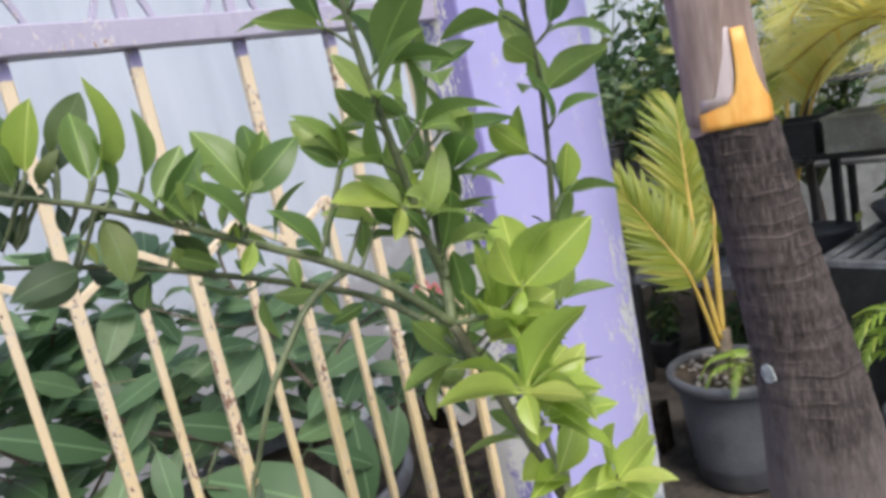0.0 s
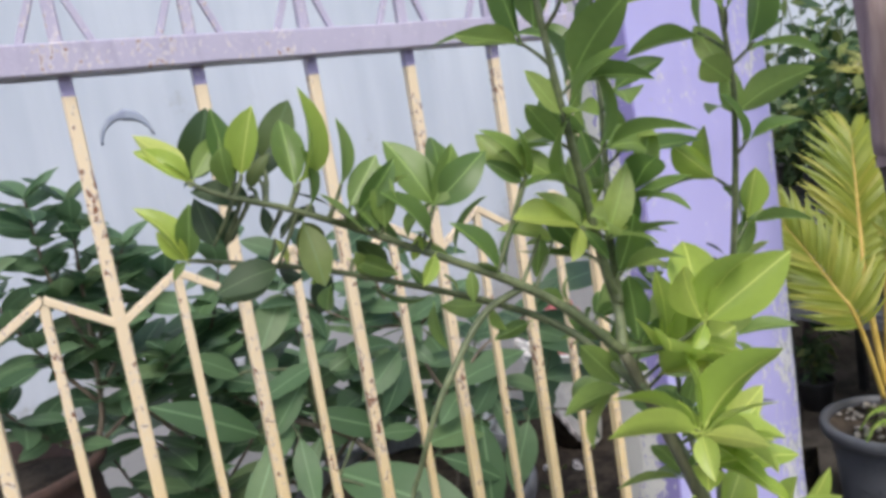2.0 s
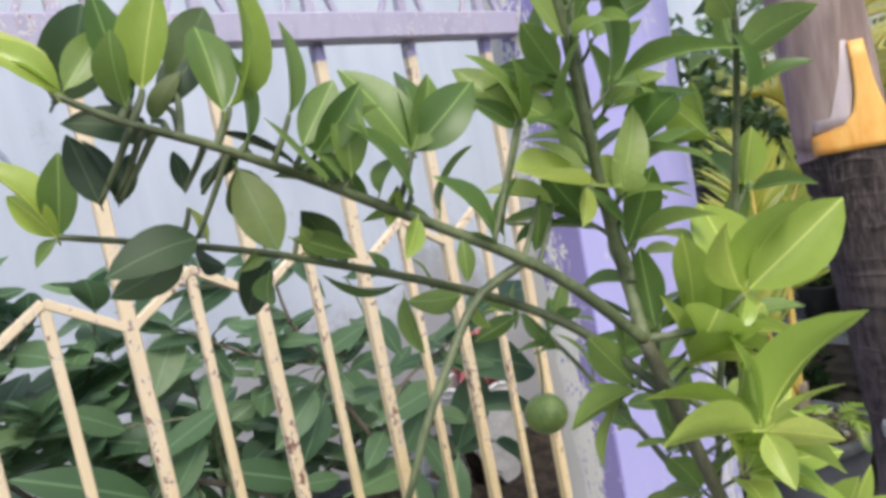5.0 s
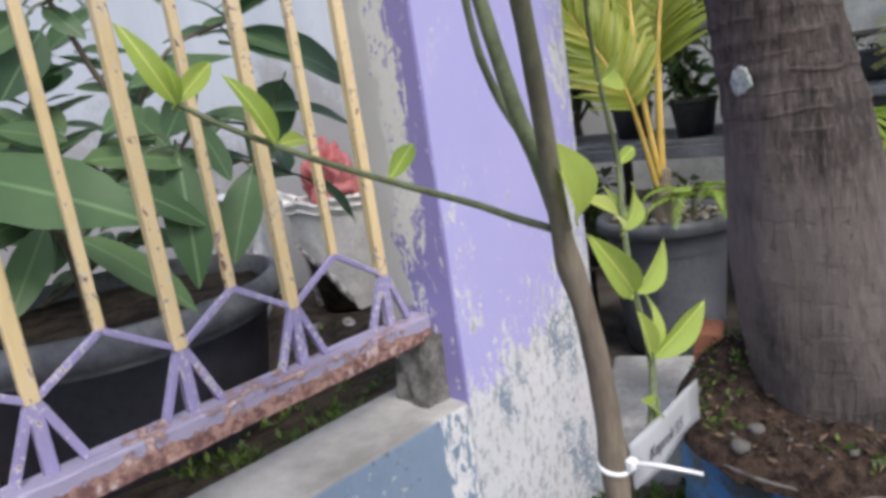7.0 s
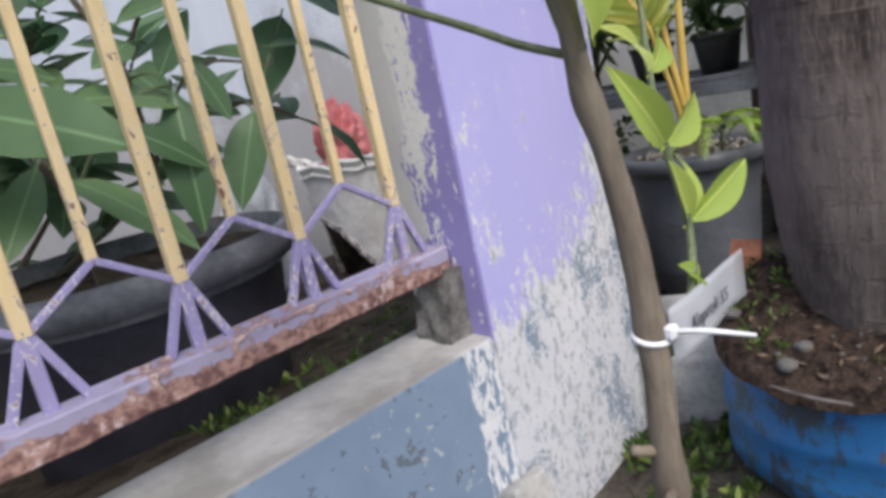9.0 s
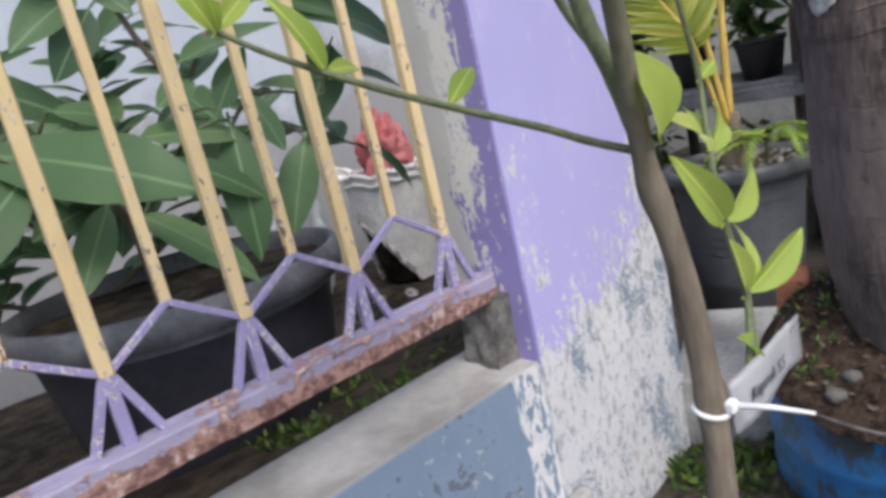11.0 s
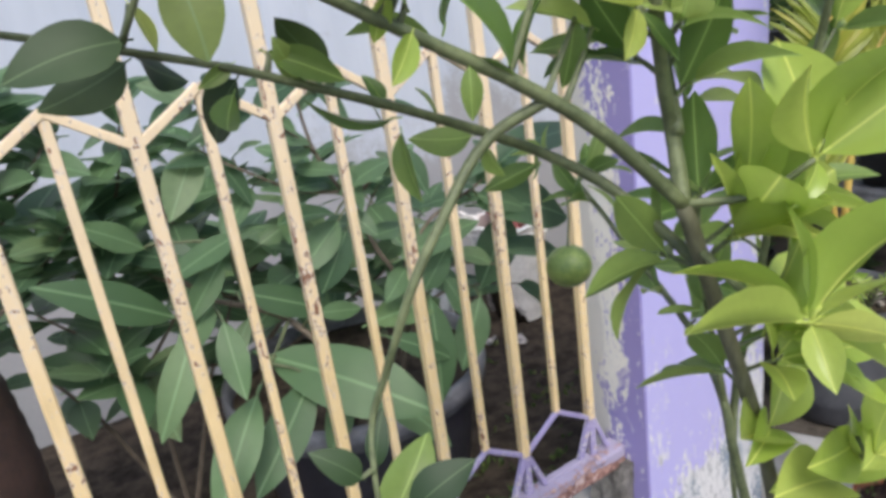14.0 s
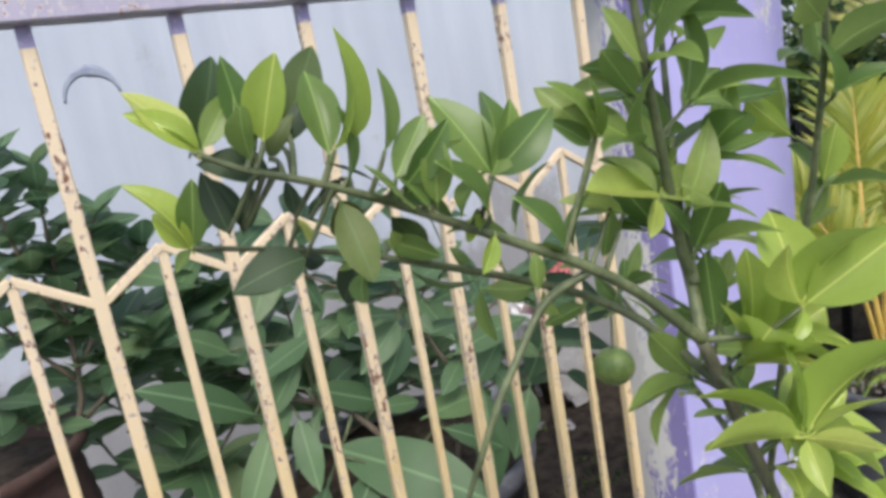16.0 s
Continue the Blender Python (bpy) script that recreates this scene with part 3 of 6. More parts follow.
bm = bmesh.new()
box(bm, -4.4, 0.052, -0.096, 0.092, -0.14, 0.41, 0.007, segments=2)
for v in bm.verts:
    v.co += Vector((0, 0.003 * noise.noise(v.co * 7), 0.003 * noise.noise(v.co * 9)))
single("wall_low", bm, M["low"], "low wall with worn blue paint and a bare concrete ledge", "low wall", "structure", smooth=False)

bm = bmesh.new()
vs = box(bm, 0.05, 0.51, -0.10, 0.10, -0.14, 2.75)
bmesh.ops.subdivide_edges(bm, edges=[e for e in bm.edges if abs(e.verts[0].co.z - e.verts[1].co.z) > 1], cuts=60)
bmesh.ops.bevel(bm, geom=[e for e in bm.edges if abs(e.verts[0].co.z - e.verts[1].co.z) > 0.01], offset=0.003, segments=2, affect="EDGES")
for v in bm.verts:
    s = 0.0022
    v.co.x += s * noise.noise(Vector((v.co.z * 9, v.co.y * 20, 3)))
    v.co.y += s * noise.noise(Vector((v.co.z * 9, v.co.x * 20, 8)))
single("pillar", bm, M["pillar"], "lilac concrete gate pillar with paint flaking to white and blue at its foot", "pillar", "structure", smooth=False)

# rough mortar under the rail's end
bm = bmesh.new()
box(bm, -0.008, 0.051, -0.052, 0.045, 0.405, 0.545)
bmesh.ops.subdivide_edges(bm, edges=bm.edges[:], cuts=6, use_grid_fill=True)
for v in bm.verts:
    h = (v.co.z - 0.405) / 0.14
    v.co.x += 0.030 * h * (0.051 - v.co.x) / 0.059
    v.co += Vector((noise.noise(v.co * 26) if v.co.x < 0.045 else 0.0, noise.noise(v.co * 26 + Vector((4, 0, 0))), 0)) * 0.012
single("mortar_patch", bm, M["mortar"], "rough grey mortar packed under the end of the fence rail", "mortar", "structure", smooth=False)

# curved dark mark on the house wall
bm = bmesh.new()
tube(bm, [Vector((-0.775 + 0.105 * math.cos(a), 1.999, 1.955 + 0.115 * math.sin(a))) for a in (radians(q) for q in range(10, 181, 10))],
     [0.006 + 0.012 * math.sin(math.pi * i / 17) ** 2 * (1.6 if i < 9 else 0.8) for i in range(18)], 6)
for v in bm.verts:
    v.co.y = 1.998 + (v.co.y - 1.999) * 0.05
single("wall_mark", bm, M["mark"], "dark curved stain on the pale house wall", "stain", "structure")

# ---------------------------------------------------------------- fence
fence = thing("iron_fence", (-1.0, 0, 0.41), "yellow and lilac welded iron fence with rusty rails", "fence")
RS = math.sqrt(0.5)


def square(a, b, size, name, mat, label=""):
    bm = bmesh.new()
    rod(bm, a, b, size * RS, None, 4, math.pi / 4)
    bmesh.ops.bevel(bm, geom=[e for e in bm.edges if (e.verts[0].co - e.verts[1].co).length > size * 2], offset=size * 0.12, segments=1, affect="EDGES")
    return part(name, bm, mat, fence, label, smooth=False)


def bar_x(k):
    return -0.03 - 0.1 * k


Z_RAIL, Z_NODE, Z_PEAK, Z_UNODE, Z_UPEAK, Z_TOP, Z_TOPUP = 0.584, 0.683, 0.747, 1.498, 1.564, 1.896, 1.944
LAST = 22
bm = bmesh.new()
box(bm, bar_x(LAST) - 0.3, 0.047, -0.034, 0.016, 0.534, Z_RAIL, 0.003)
bmesh.ops.subdivide_edges(bm, edges=[e for e in bm.edges if abs(e.verts[0].co.x - e.verts[1].co.x) > 1], cuts=120)
for v in bm.verts:
    v.co += Vector((0, 0.0022 * noise.noise(v.co * 26), 0.0022 * noise.noise(v.co * 31 + Vector((5, 5, 5)))))
part("bottom_rail", bm, M["rail"], fence, "rust-eaten lilac bottom rail", smooth=False)
bm = bmesh.new()
box(bm, bar_x(LAST) - 0.3, 0.047, -0.034, 0.012, Z_TOP, Z_TOPUP, 0.003)
bmesh.ops.subdivide_edges(bm, edges=[e for e in bm.edges if abs(e.verts[0].co.x - e.verts[1].co.x) > 1], cuts=60)
for v in bm.verts:
    v.co.z += 0.0015 * noise.noise(v.co * 15)
part("top_rail", bm, M["purple_rail"], fence, "faded lilac top rail with rust spots", smooth=False)
for k in range(0, LAST + 1):
    x = bar_x(k)
    if k % 2 == 0:
        square((x, 0, Z_NODE), (x, 0, Z_TOP - 0.03), 0.0205, "thick_bar", M["yellow"])
        square((x, 0, Z_TOP - 0.03), (x, 0, Z_TOP + 0.004), 0.0195, "bar_end", M["lilac"])
        square((x, 0, Z_RAIL - 0.003), (x, 0, Z_NODE), 0.0185, "bar_foot", M["lilac"])
        square((x, 0, Z_TOPUP - 0.003), (x, 0, 2.62), 0.0195, "upper_bar", M["purple_rail"])
        for s in (-1, 1):
            square((x + s * 0.006, -0.002, Z_NODE - 0.004), (x + s * 0.045, -0.004, Z_RAIL + 0.001), 0.0125, "foot_brace", M["lilac"])
            square((x + s * 0.006, -0.002, 2.06), (x + s * 0.053, -0.004, Z_TOPUP - 0.002), 0.0115, "fan_brace", M["purple_rail"])
        if k + 2 <= LAST:
            square((x - 0.047, -0.006, Z_RAIL + 0.004), (bar_x(k + 2) + 0.047, -0.006, Z_RAIL + 0.004), 0.009, "base_strip", M["rail"])
    else:
        square((x, 0, Z_PEAK), (x, 0, Z_UPEAK), 0.0145, "thin_bar", M["yellow"])
        square((x, 0, 2.10), (x, 0, 2.62), 0.011, "upper_bar", M["purple_rail"])
    if k < LAST:
        lo, hi = (k, k + 1) if k % 2 == 0 else (k + 1, k)
        square((bar_x(lo), -0.003, Z_NODE), (bar_x(hi), -0.003, Z_PEAK), 0.010, "zigzag_strut", M["lilac"])
        square((bar_x(lo), -0.003, Z_UNODE), (bar_x(hi), -0.003, Z_UPEAK), 0.0135, "zigzag_strut", M["yellow"])
        square((bar_x(lo), -0.003, 2.035), (bar_x(hi), -0.003, 2.10), 0.010, "zigzag_strut", M["purple_rail"])

# ---------------------------------------------------------------- drum with the palm
DX, DY, DZ = 0.560, -0.585, 0.262
drum = thing("oil_drum", (DX, DY, GZ), "scuffed blue steel drum used as a planter, standing on the earth", "drum")
bm = bmesh.new()
prof = [(0.0, GZ), (0.270, GZ), (0.278, GZ + 0.01), (0.278, 0.07), (0.281, 0.08), (0.278, 0.09), (0.278, 0.135), (0.281, 0.148), (0.282, 0.156), (0.281, 0.166), (0.278, 0.176), (0.278, 0.235), (0.281, 0.247), (0.282, 0.258), (0.279, DZ), (0.270, 0.260), (0.268, 0.21), (0.0, 0.205)]
lathe(bm, prof, (DX, DY, 0), 56, dent=0.006)
part("drum_body", bm, M["drum"], drum)
bm = bmesh.new()
tube(bm, [(DX + 0.281 * math.cos(a), DY + 0.281 * math.sin(a), DZ + 0.004 * noise.noise(Vector((a * 3, 0, 0)))) for a in (radians(q) for q in range(0, 361, 6))], 0.006, 8, cap=False)
part("drum_rim", bm, M["drum_rim"], drum, "rolled rim worn to bare metal")

def soil_z(x, y):
    r = math.hypot(x - DX, y - DY)
    back = math.exp(-(((x - 0.55) / 0.13) ** 2 + ((y + 0.40) / 0.10) ** 2))
    return DZ + 0.018 + 0.062 * (1 - (r / 0.27) ** 2) + 0.095 * back


bm = bmesh.new()
rings = []
for i in range(15):
    r = (0.290 if i == 14 else 0.284 * i / 13)
    rings.append([bm.verts.new((DX + r * math.cos(a), DY + r * math.sin(a), soil_z(DX + r * math.cos(a), DY + r * math.sin(a)) + 0.016 * noise.noise(Vector((r * 20 * math.cos(a), r * 20 * math.sin(a), 2))) - (0.022 if i == 14 else 0.0))) for a in (2 * math.pi * q / 48 for q in range(48))])
for a, b in zip(rings[:-1], rings[1:]):
    for q in range(48):
        bm.faces.new((a[q], a[(q + 1) % 48], b[(q + 1) % 48], b[q]))
single("drum_soil", bm, M["mulch"], "heaped brown soil filling the blue drum", "soil", "stuff")


def pebble_mesh(seed, mat, squash=0.65, detail=2):
    bm = bmesh.new()
    bmesh.ops.create_icosphere(bm, subdivisions=detail, radius=1)
    for v in bm.verts:
        v.co *= 1 + 0.28 * noise.noise(v.co * 1.3 + Vector((seed * 7, seed * 3, 0)))
        v.co.z *= squash
    return mesh_of("pebble", bm, mat)


pebbles = [pebble_mesh(i, M["stone"]) for i in range(4)]


for i in range(70):
    a, r = rn.uniform(0, 6.283), 0.27 * rn.uniform(0.55, 0.96)
    x, y = DX + r * math.cos(a), DY + r * math.sin(a)
    s = rn.choice((0.003, 0.004, 0.004, 0.005, 0.006, 0.007, 0.008, 0.016)) * rn.uniform(0.8, 1.2)
    ob = new("pebble", rn.choice(pebbles))
    ob.matrix_basis = pose(x, y, soil_z(x, y) + s * 0.35, 0, 0, rn.uniform(0, 360)) @ Matrix.Diagonal((s, s, s, 1))
    tagged(ob, "rounded grey pebble lying on the drum soil", "pebble", "pebbles in the drum")
bm = bmesh.new()
for i in range(340):
    a, r = rn.uniform(0, 6.283), 0.262 * math.sqrt(rn.uniform(0.25, 1))
    q = Vector((DX + r * math.cos(a), DY + r * math.sin(a), 0))
    q.z = soil_z(q.x, q.y) + rn.uniform(0.004, 0.012)
    d = Vector((rn.gauss(0, 1), rn.gauss(0, 1), rn.gauss(0, 0.25))).normalized() * rn.uniform(0.008, 0.03)
    e = d.cross(Vector((0, 0, 1))).normalized() * d.length * rn.uniform(0.12, 0.35)
    bm.faces.new([bm.verts.new(v) for v in (q - d * 0.5, q + e * 0.5 + Vector((0, 0, 0.003)), q + d * 0.5, q - e * 0.5)])
single("leaf_litter", bm, M["litter"], "dry brown litter strewn over the drum soil", "litter", "stuff", smooth=False)
bm = bmesh.new()
box(bm, -0.055, 0.055, -0.03, 0.03, -0.022, 0.022, 0.006, segments=2)
for v in bm.verts:
    v.co += Vector((noise.noise(v.co * 40), noise.noise(v.co * 40 + Vector((9, 0, 0))), noise.noise(v.co * 40 + Vector((0, 9, 0))))) * 0.006
bmesh.ops.transform(bm, matrix=pose(0.555, -0.355, 0.385, 12, 62, 30), verts=bm.verts)
single("brick_piece", bm, M["brick"], "broken orange brick lying on the soil of the drum", "brick")

palm = thing("palm_tree", (0.57, -0.59, 0.35), "palm with dark ringed trunk and freshly cut sheath in a drum", "palm tree")
TAX = [(0.60, -0.635, 0.26), (0.576, -0.598, 0.45), (0.56, -0.57, 0.62), (0.545, -0.54, 0.93), (0.514, -0.497, 1.25), (0.496, -0.472, 1.48), (0.488, -0.457, 1.56)]
TR = [0.180, 0.164, 0.146, 0.114, 0.096, 0.089, 0.091]


def trunk_at(z):
    for (a, ra), (b, rb) in zip(zip(TAX[:-1], TR[:-1]), zip(TAX[1:], TR[1:])):
        if a[2] <= z <= b[2]:
            t = (z - a[2]) / (b[2] - a[2])
            return Vector(a).lerp(Vector(b), t), ra + (rb - ra) * t
    return Vector(TAX[-1]), TR[-1]


bm = bmesh.new()
rings = []
zs = [0.26 + (1.53 - 0.26) * i / 170 for i in range(171)]
for z in zs:
    c, r = trunk_at(z)
    gap = 0.095 if z < 0.75 else 0.052
    saw = ((z + 0.010 * math.sin(z * 31)) / gap) % 1.0
    ring = []
    for q in range(56):
        a = 2 * math.pi * q / 56
        sl = (saw + 0.10 * math.sin(a + 3 * math.floor(z / gap))) % 1.0
        w = r + (0.0040 * (1 - sl) ** 2 - 0.003 * math.exp(-((sl - 0.02) / 0.05) ** 2)) * (0.3 if z < 0.85 else 1.0)
        w += 0.009 * noise.noise(Vector((math.cos(a) * 2, math.sin(a) * 2, z * 3))) + 0.003 * noise.noise(Vector((math.cos(a) * 14, math.sin(a) * 14, z * 9)))
        ring.append(bm.verts.new((c.x + w * math.cos(a), c.y + w * math.sin(a), z)))
    rings.append(ring)
for a, b in zip(rings[:-1], rings[1:]):
    for q in range(56):
        bm.faces.new((a[q], a[(q + 1) % 56], b[(q + 1) % 56], b[q]))
part("trunk", bm, M["trunk"], palm, "dark grey-brown ringed trunk")
# sheath above the trunk, cut open towards the path
bm = bmesh.new()
rings = []
for i in range(40):
    z = 1.525 + 0.95 * i / 39
    ring = []
    for q in range(48):
        a = 2 * math.pi * q / 48
        w = 0.086 + 0.006 * math.sin(3 * a + z * 4) + 0.004 * noise.noise(Vector((math.cos(a) * 5, math.sin(a) * 5, z * 1.5)))
        if i == 0:
            w += 0.006
        ring.append(bm.verts.new((0.488 - 0.02 * (z - 1.5) + w * math.cos(a), -0.462 + 0.05 * (z - 1.5) + w * math.sin(a), z + 0.012 * math.sin(2 * a))))
    rings.append(ring)
for a, b in zip(rings[:-1], rings[1:]):
    for q in range(48):
        bm.faces.new((a[q], a[(q + 1) % 48], b[(q + 1) % 48], b[q]))
part("sheath", bm, M["sheath"], palm, "brown-grey fibrous leaf sheath")
FACE = math.atan2(-0.80, -1.58)    # towards the path


def shell(bm, spans, out, cx, cy, thick=0.004):
    """A curved skin on the sheath: rows of (z, angle from, angle to) round the trunk, in radians."""
    front, back = [], []
    for z, a0, a1 in spans:
        row, rb = [], []
        for q in range(9):
            a = FACE + a0 + (a1 - a0) * q / 8
            ox, oy = cx - 0.02 * (z - 1.5), cy + 0.05 * (z - 1.5)
            w = out + 0.006 * math.sin(3 * a + z * 4)
            row.append(bm.verts.new((ox + w * math.cos(a), oy + w * math.sin(a), z)))
            rb.append(bm.verts.new((ox + (w - thick) * math.cos(a), oy + (w - thick) * math.sin(a), z)))
        front.append(row), back.append(rb)
    for g0 in (front, back):
        for a, b in zip(g0[:-1], g0[1:]):
            for q in range(8):
                bm.faces.new((a[q], a[q + 1], b[q + 1], b[q]))
    for g0, g1 in ((front[0], back[0]), (front[-1], back[-1])):
        for q in range(8):
            bm.faces.new((g0[q], g0[q + 1], g1[q + 1], g1[q]))
    for e in (0, 8):
        for i in range(len(front) - 1):
            bm.faces.new((front[i][e], front[i + 1][e], back[i + 1][e], back[i][e]))
    bmesh.ops.recalc_face_normals(bm, faces=bm.faces[:])


bm = bmesh.new()
shell(bm, [(1.527, -0.62, 0.98), (1.54, -0.62, 1.0), (1.565, -0.60, 1.0), (1.58, 0.05, 0.96), (1.60, 0.22, 0.84), (1.63, 0.30, 0.74), (1.66, 0.33, 0.68), (1.70, 0.34, 0.64), (1.735, 0.34, 0.60)], 0.100, 0.488, -0.462, 0.009)
part("cut_face", bm, M["cut"], palm, "fresh orange-yellow cut on the sheath")
bm = bmesh.new()
shell(bm, [(1.54, -1.1, -0.64), (1.57, -1.15, -0.62), (1.60, -1.1, -0.2), (1.68, -1.0, 0.1), (1.78, -0.9, 0.3), (1.9, -0.8, 0.5)], 0.095, 0.488, -0.462, 0.004)
part("bract", bm, M["sheath"], palm, "dry curling bract")
bm = bmesh.new()
shell(bm, [(1.57, -0.58, 0.04), (1.60, -0.55, 0.20), (1.64, -0.45, 0.28), (1.69, -0.30, 0.32), (1.74, -0.1, 0.33)], 0.094, 0.488, -0.462, 0.004)
part("inner_sheath", bm, M["pale_sheath"], palm, "pale pinkish inner sheath")
# pale lichen on the bark
c, r = trunk_at(0.94)
bm = bmesh.new()
bmesh.ops.create_icosphere(bm, subdivisions=3, radius=1)
for v in bm.verts:
    k = 1 + 0.35 * noise.noise(v.co * 2.2)
    v.co = Vector((v.co.x * 0.0035, v.co.y * 0.021 * k, v.co.z * 0.025 * k))
ang = math.atan2(-0.488 - c.y, 0.437 - c.x) + 0.12
bmesh.ops.transform(bm, matrix=pose(c.x + (r + 0.003) * math.cos(ang), c.y + (r + 0.003) * math.sin(ang), 0.94, 0, 0, math.degrees(ang)), verts=bm.verts)
part("lichen_patch", bm, M["lichen"], palm, "pale grey lichen patch")


# ---------------------------------------------------------------- palm fronds
def frond_mesh(bm, spine, leaf_len, width, n, sag, rnd, tip_scale=0.45, start=0.16, vee=0.35):
    """Leaflets along both sides of a spine given as points."""
    c = curve(spine, 10)
    L = len(c) - 1
    for i in range(n):
        t = start + (1 - start) * i / (n - 1)
        f = t * L
        k = min(int(f), L - 1)
        p = c[k].lerp(c[k + 1], f - k)
        d = (c[k + 1] - c[k]).normalized()
        side = d.cross(Vector((0, 0, 1)))
        if side.length < 0.1:
            side = d.cross(Vector((0, 1, 0)))
        side.normalize()
        up = side.cross(d).normalized()
        ln = leaf_len * (math.sin(math.pi * (0.18 + 0.72 * t)) ** 0.7) * rnd.uniform(0.88, 1.08)
        if t > 0.9:
            ln *= 1 - (t - 0.9) * 4 * (1 - tip_scale)
        for s in (-1, 1):
            way = (side * s * (0.95 - 0.45 * t) + d * (0.42 + 0.6 * t) + up * vee * rnd.uniform(0.6, 1.2)).normalized()
            wv = d * 0.5 * width
            prev = None
            for j in range(5):
                u = j / 4
                q = p + way * ln * u - Vector((0, 0, sag * ln * u * u))
                ww = wv * (1.0 if j == 0 else (1.25 - 1.1 * u)) * (1 if j < 4 else 0.1)
                row = (bm.verts.new(q - ww), bm.verts.new(q + ww + up * 0.15 * width))
                if prev:
                    bm.faces.new((prev[0], prev[1], row[1], row[0]))
                prev = row


def frond(parent, spine, leaf_len, width, n, sag, rnd, mat, stalk, r0=0.008, start=0.16, vee=0.35):
    """A far frond: its stalk, with the leaflets joined."""
    bm = bmesh.new()
    limb(bm, spine, r0, r0 * 0.2, 7, 8)
    fr = part("frond", bm, stalk, parent, "smooth yellow frond stalk")
    bm = bmesh.new()
    frond_mesh(bm, spine, leaf_len, width, n, sag, rnd, start=start, vee=vee)
    tagged(part("foliage", bm, mat, fr), kind="stuff")
    return fr


BLADES = [leaf_mesh("leaflet", M["frond"], 0.105, 0.35, d, tw, 60 + i, 0.0, 7, 0.6) for i, (d, tw) in enumerate(((0.18, 0.1), (0.3, -0.1), (0.42, 0.2), (0.24, -0.25)))]


def near_frond(parent, spine, leaf_len, n, rnd, across=None, r0=0.012, start=0.30, vee=0.25):
    """A frond whose leaflets are pieces of their own."""
    bm = bmesh.new()
    c = limb(bm, spine, r0, r0 * 0.22, 8, 10)
    fr = part("frond", bm, M["rachis"], parent, "smooth yellow frond stalk")
    L = len(c) - 1
    for i in range(n):
        t = start + (1 - start) * i / (n - 1)
        f = min(t * L, L - 0.001)
        k = int(f)
        p = c[k].lerp(c[k + 1], f - k)
        d = (c[k + 1] - c[k]).normalized()
        side = d.cross(Vector((0, 0, 1)))
        if side.length < 0.15:
            side = d.cross(Vector((0.3, 1, 0)))
        if across:
            side = Vector(across) - d * d.dot(Vector(across))
        side.normalize()
        up = side.cross(d).normalized()
        u = (t - start) / (1 - start)
        ln = leaf_len * (0.55 + 0.45 * math.sin(math.pi * min(1, 0.15 + u * 0.75))) * (1.0 if u < 0.85 else 1.0 - (u - 0.85) * 2.6) * rnd.uniform(0.9, 1.06)
        for s in (-1, 1):
            way = side * s * (0.95 - 0.5 * u) + d * (0.45 + 0.75 * u) + up * vee * rnd.uniform(0.5, 1.2)
            leaf_at(fr, BLADES, p, way, ln, up, rnd, "leaflet", rnd.uniform(-0.3, 0.3))
    return fr


# ---------------------------------------------------------------- potted coconut seedling
PX, PY = 1.315, 0.115
pot = thing("flower_pot", (PX, PY, GZ), "large grey plastic pot with a rolled rim, standing on the earth", "flower pot")
bm = bmesh.new()
lathe(bm, [(0.0, GZ + 0.004), (0.150, GZ + 0.004), (0.158, GZ + 0.02), (0.165, 0.12), (0.172, 0.135), (0.170, 0.145), (0.196, 0.46), (0.196, 0.465)], (PX, PY, 0), 48)
part("pot_body", bm, M["grey_pot"], pot)
bm = bmesh.new()
lathe(bm, [(0.195, 0.462), (0.222, 0.464), (0.230, 0.474), (0.232, 0.496), (0.228, 0.510), (0.216, 0.516), (0.204, 0.510), (0.200, 0.49), (0.196, 0.40)], (PX, PY, 0), 48)
part("pot_rim", bm, M["grey_pot"], pot)
bm = bmesh.new()
for q in range(3):
    limb(bm, [(PX - 0.20 + 0.02 * q * 0, PY - 0.08 + 0.03, 0.26 + 0.03 * q), (PX - 0.19, PY - 0.03, 0.24 + 0.03 * q), (PX - 0.187, PY + 0.03, 0.245 + 0.03 * q)], 0.004, 0.003, 6, 5)
for v in bm.verts:
    d = Vector((v.co.x - PX, v.co.y - PY))
    k = (0.158 + (v.co.z - 0.04) * 0.092 + 0.003) / d.length
    v.co.x, v.co.y = PX + d.x * k, PY + d.y * k
part("pot_moulding", bm, M["grey_pot"], pot, "raised wave moulding")
bm = bmesh.new()
rings = []
for i in range(9):
    r = 0.2 * i / 8
    rings.append([bm.verts.new((PX + r * math.cos(a), PY + r * math.sin(a), 0.485 + 0.012 * noise.noise(Vector((r * 30 * math.cos(a), r * 30 * math.sin(a), 7))))) for a in (2 * math.pi * q / 36 for q in range(36))])
for a, b in zip(rings[:-1], rings[1:]):
    for q in range(36):
        bm.faces.new((a[q], a[(q + 1) % 36], b[(q + 1) % 36], b[q]))
single("pot_soil", bm, M["soil"], "dark soil filling the grey pot", "soil", "stuff")
white_pebbles = [pebble_mesh(i + 9, M["gravel"], 0.6, 1) for i in range(3)]
for i in range(60):
    a, r = rn.uniform(0, 6.283), 0.19 * math.sqrt(rn.uniform(0.05, 1))
    s = rn.uniform(0.007, 0.015)
    ob = new("gravel_stone", rn.choice(white_pebbles))
    ob.matrix_basis = pose(PX + r * math.cos(a), PY + r * math.sin(a), 0.494 + s * 0.3, rn.uniform(0, 40), 0, rn.uniform(0, 360)) @ Matrix.Diagonal((s, s, s, 1))
    tagged(ob, "pale gravel stone on the pot soil", "gravel", "gravel in the grey pot")

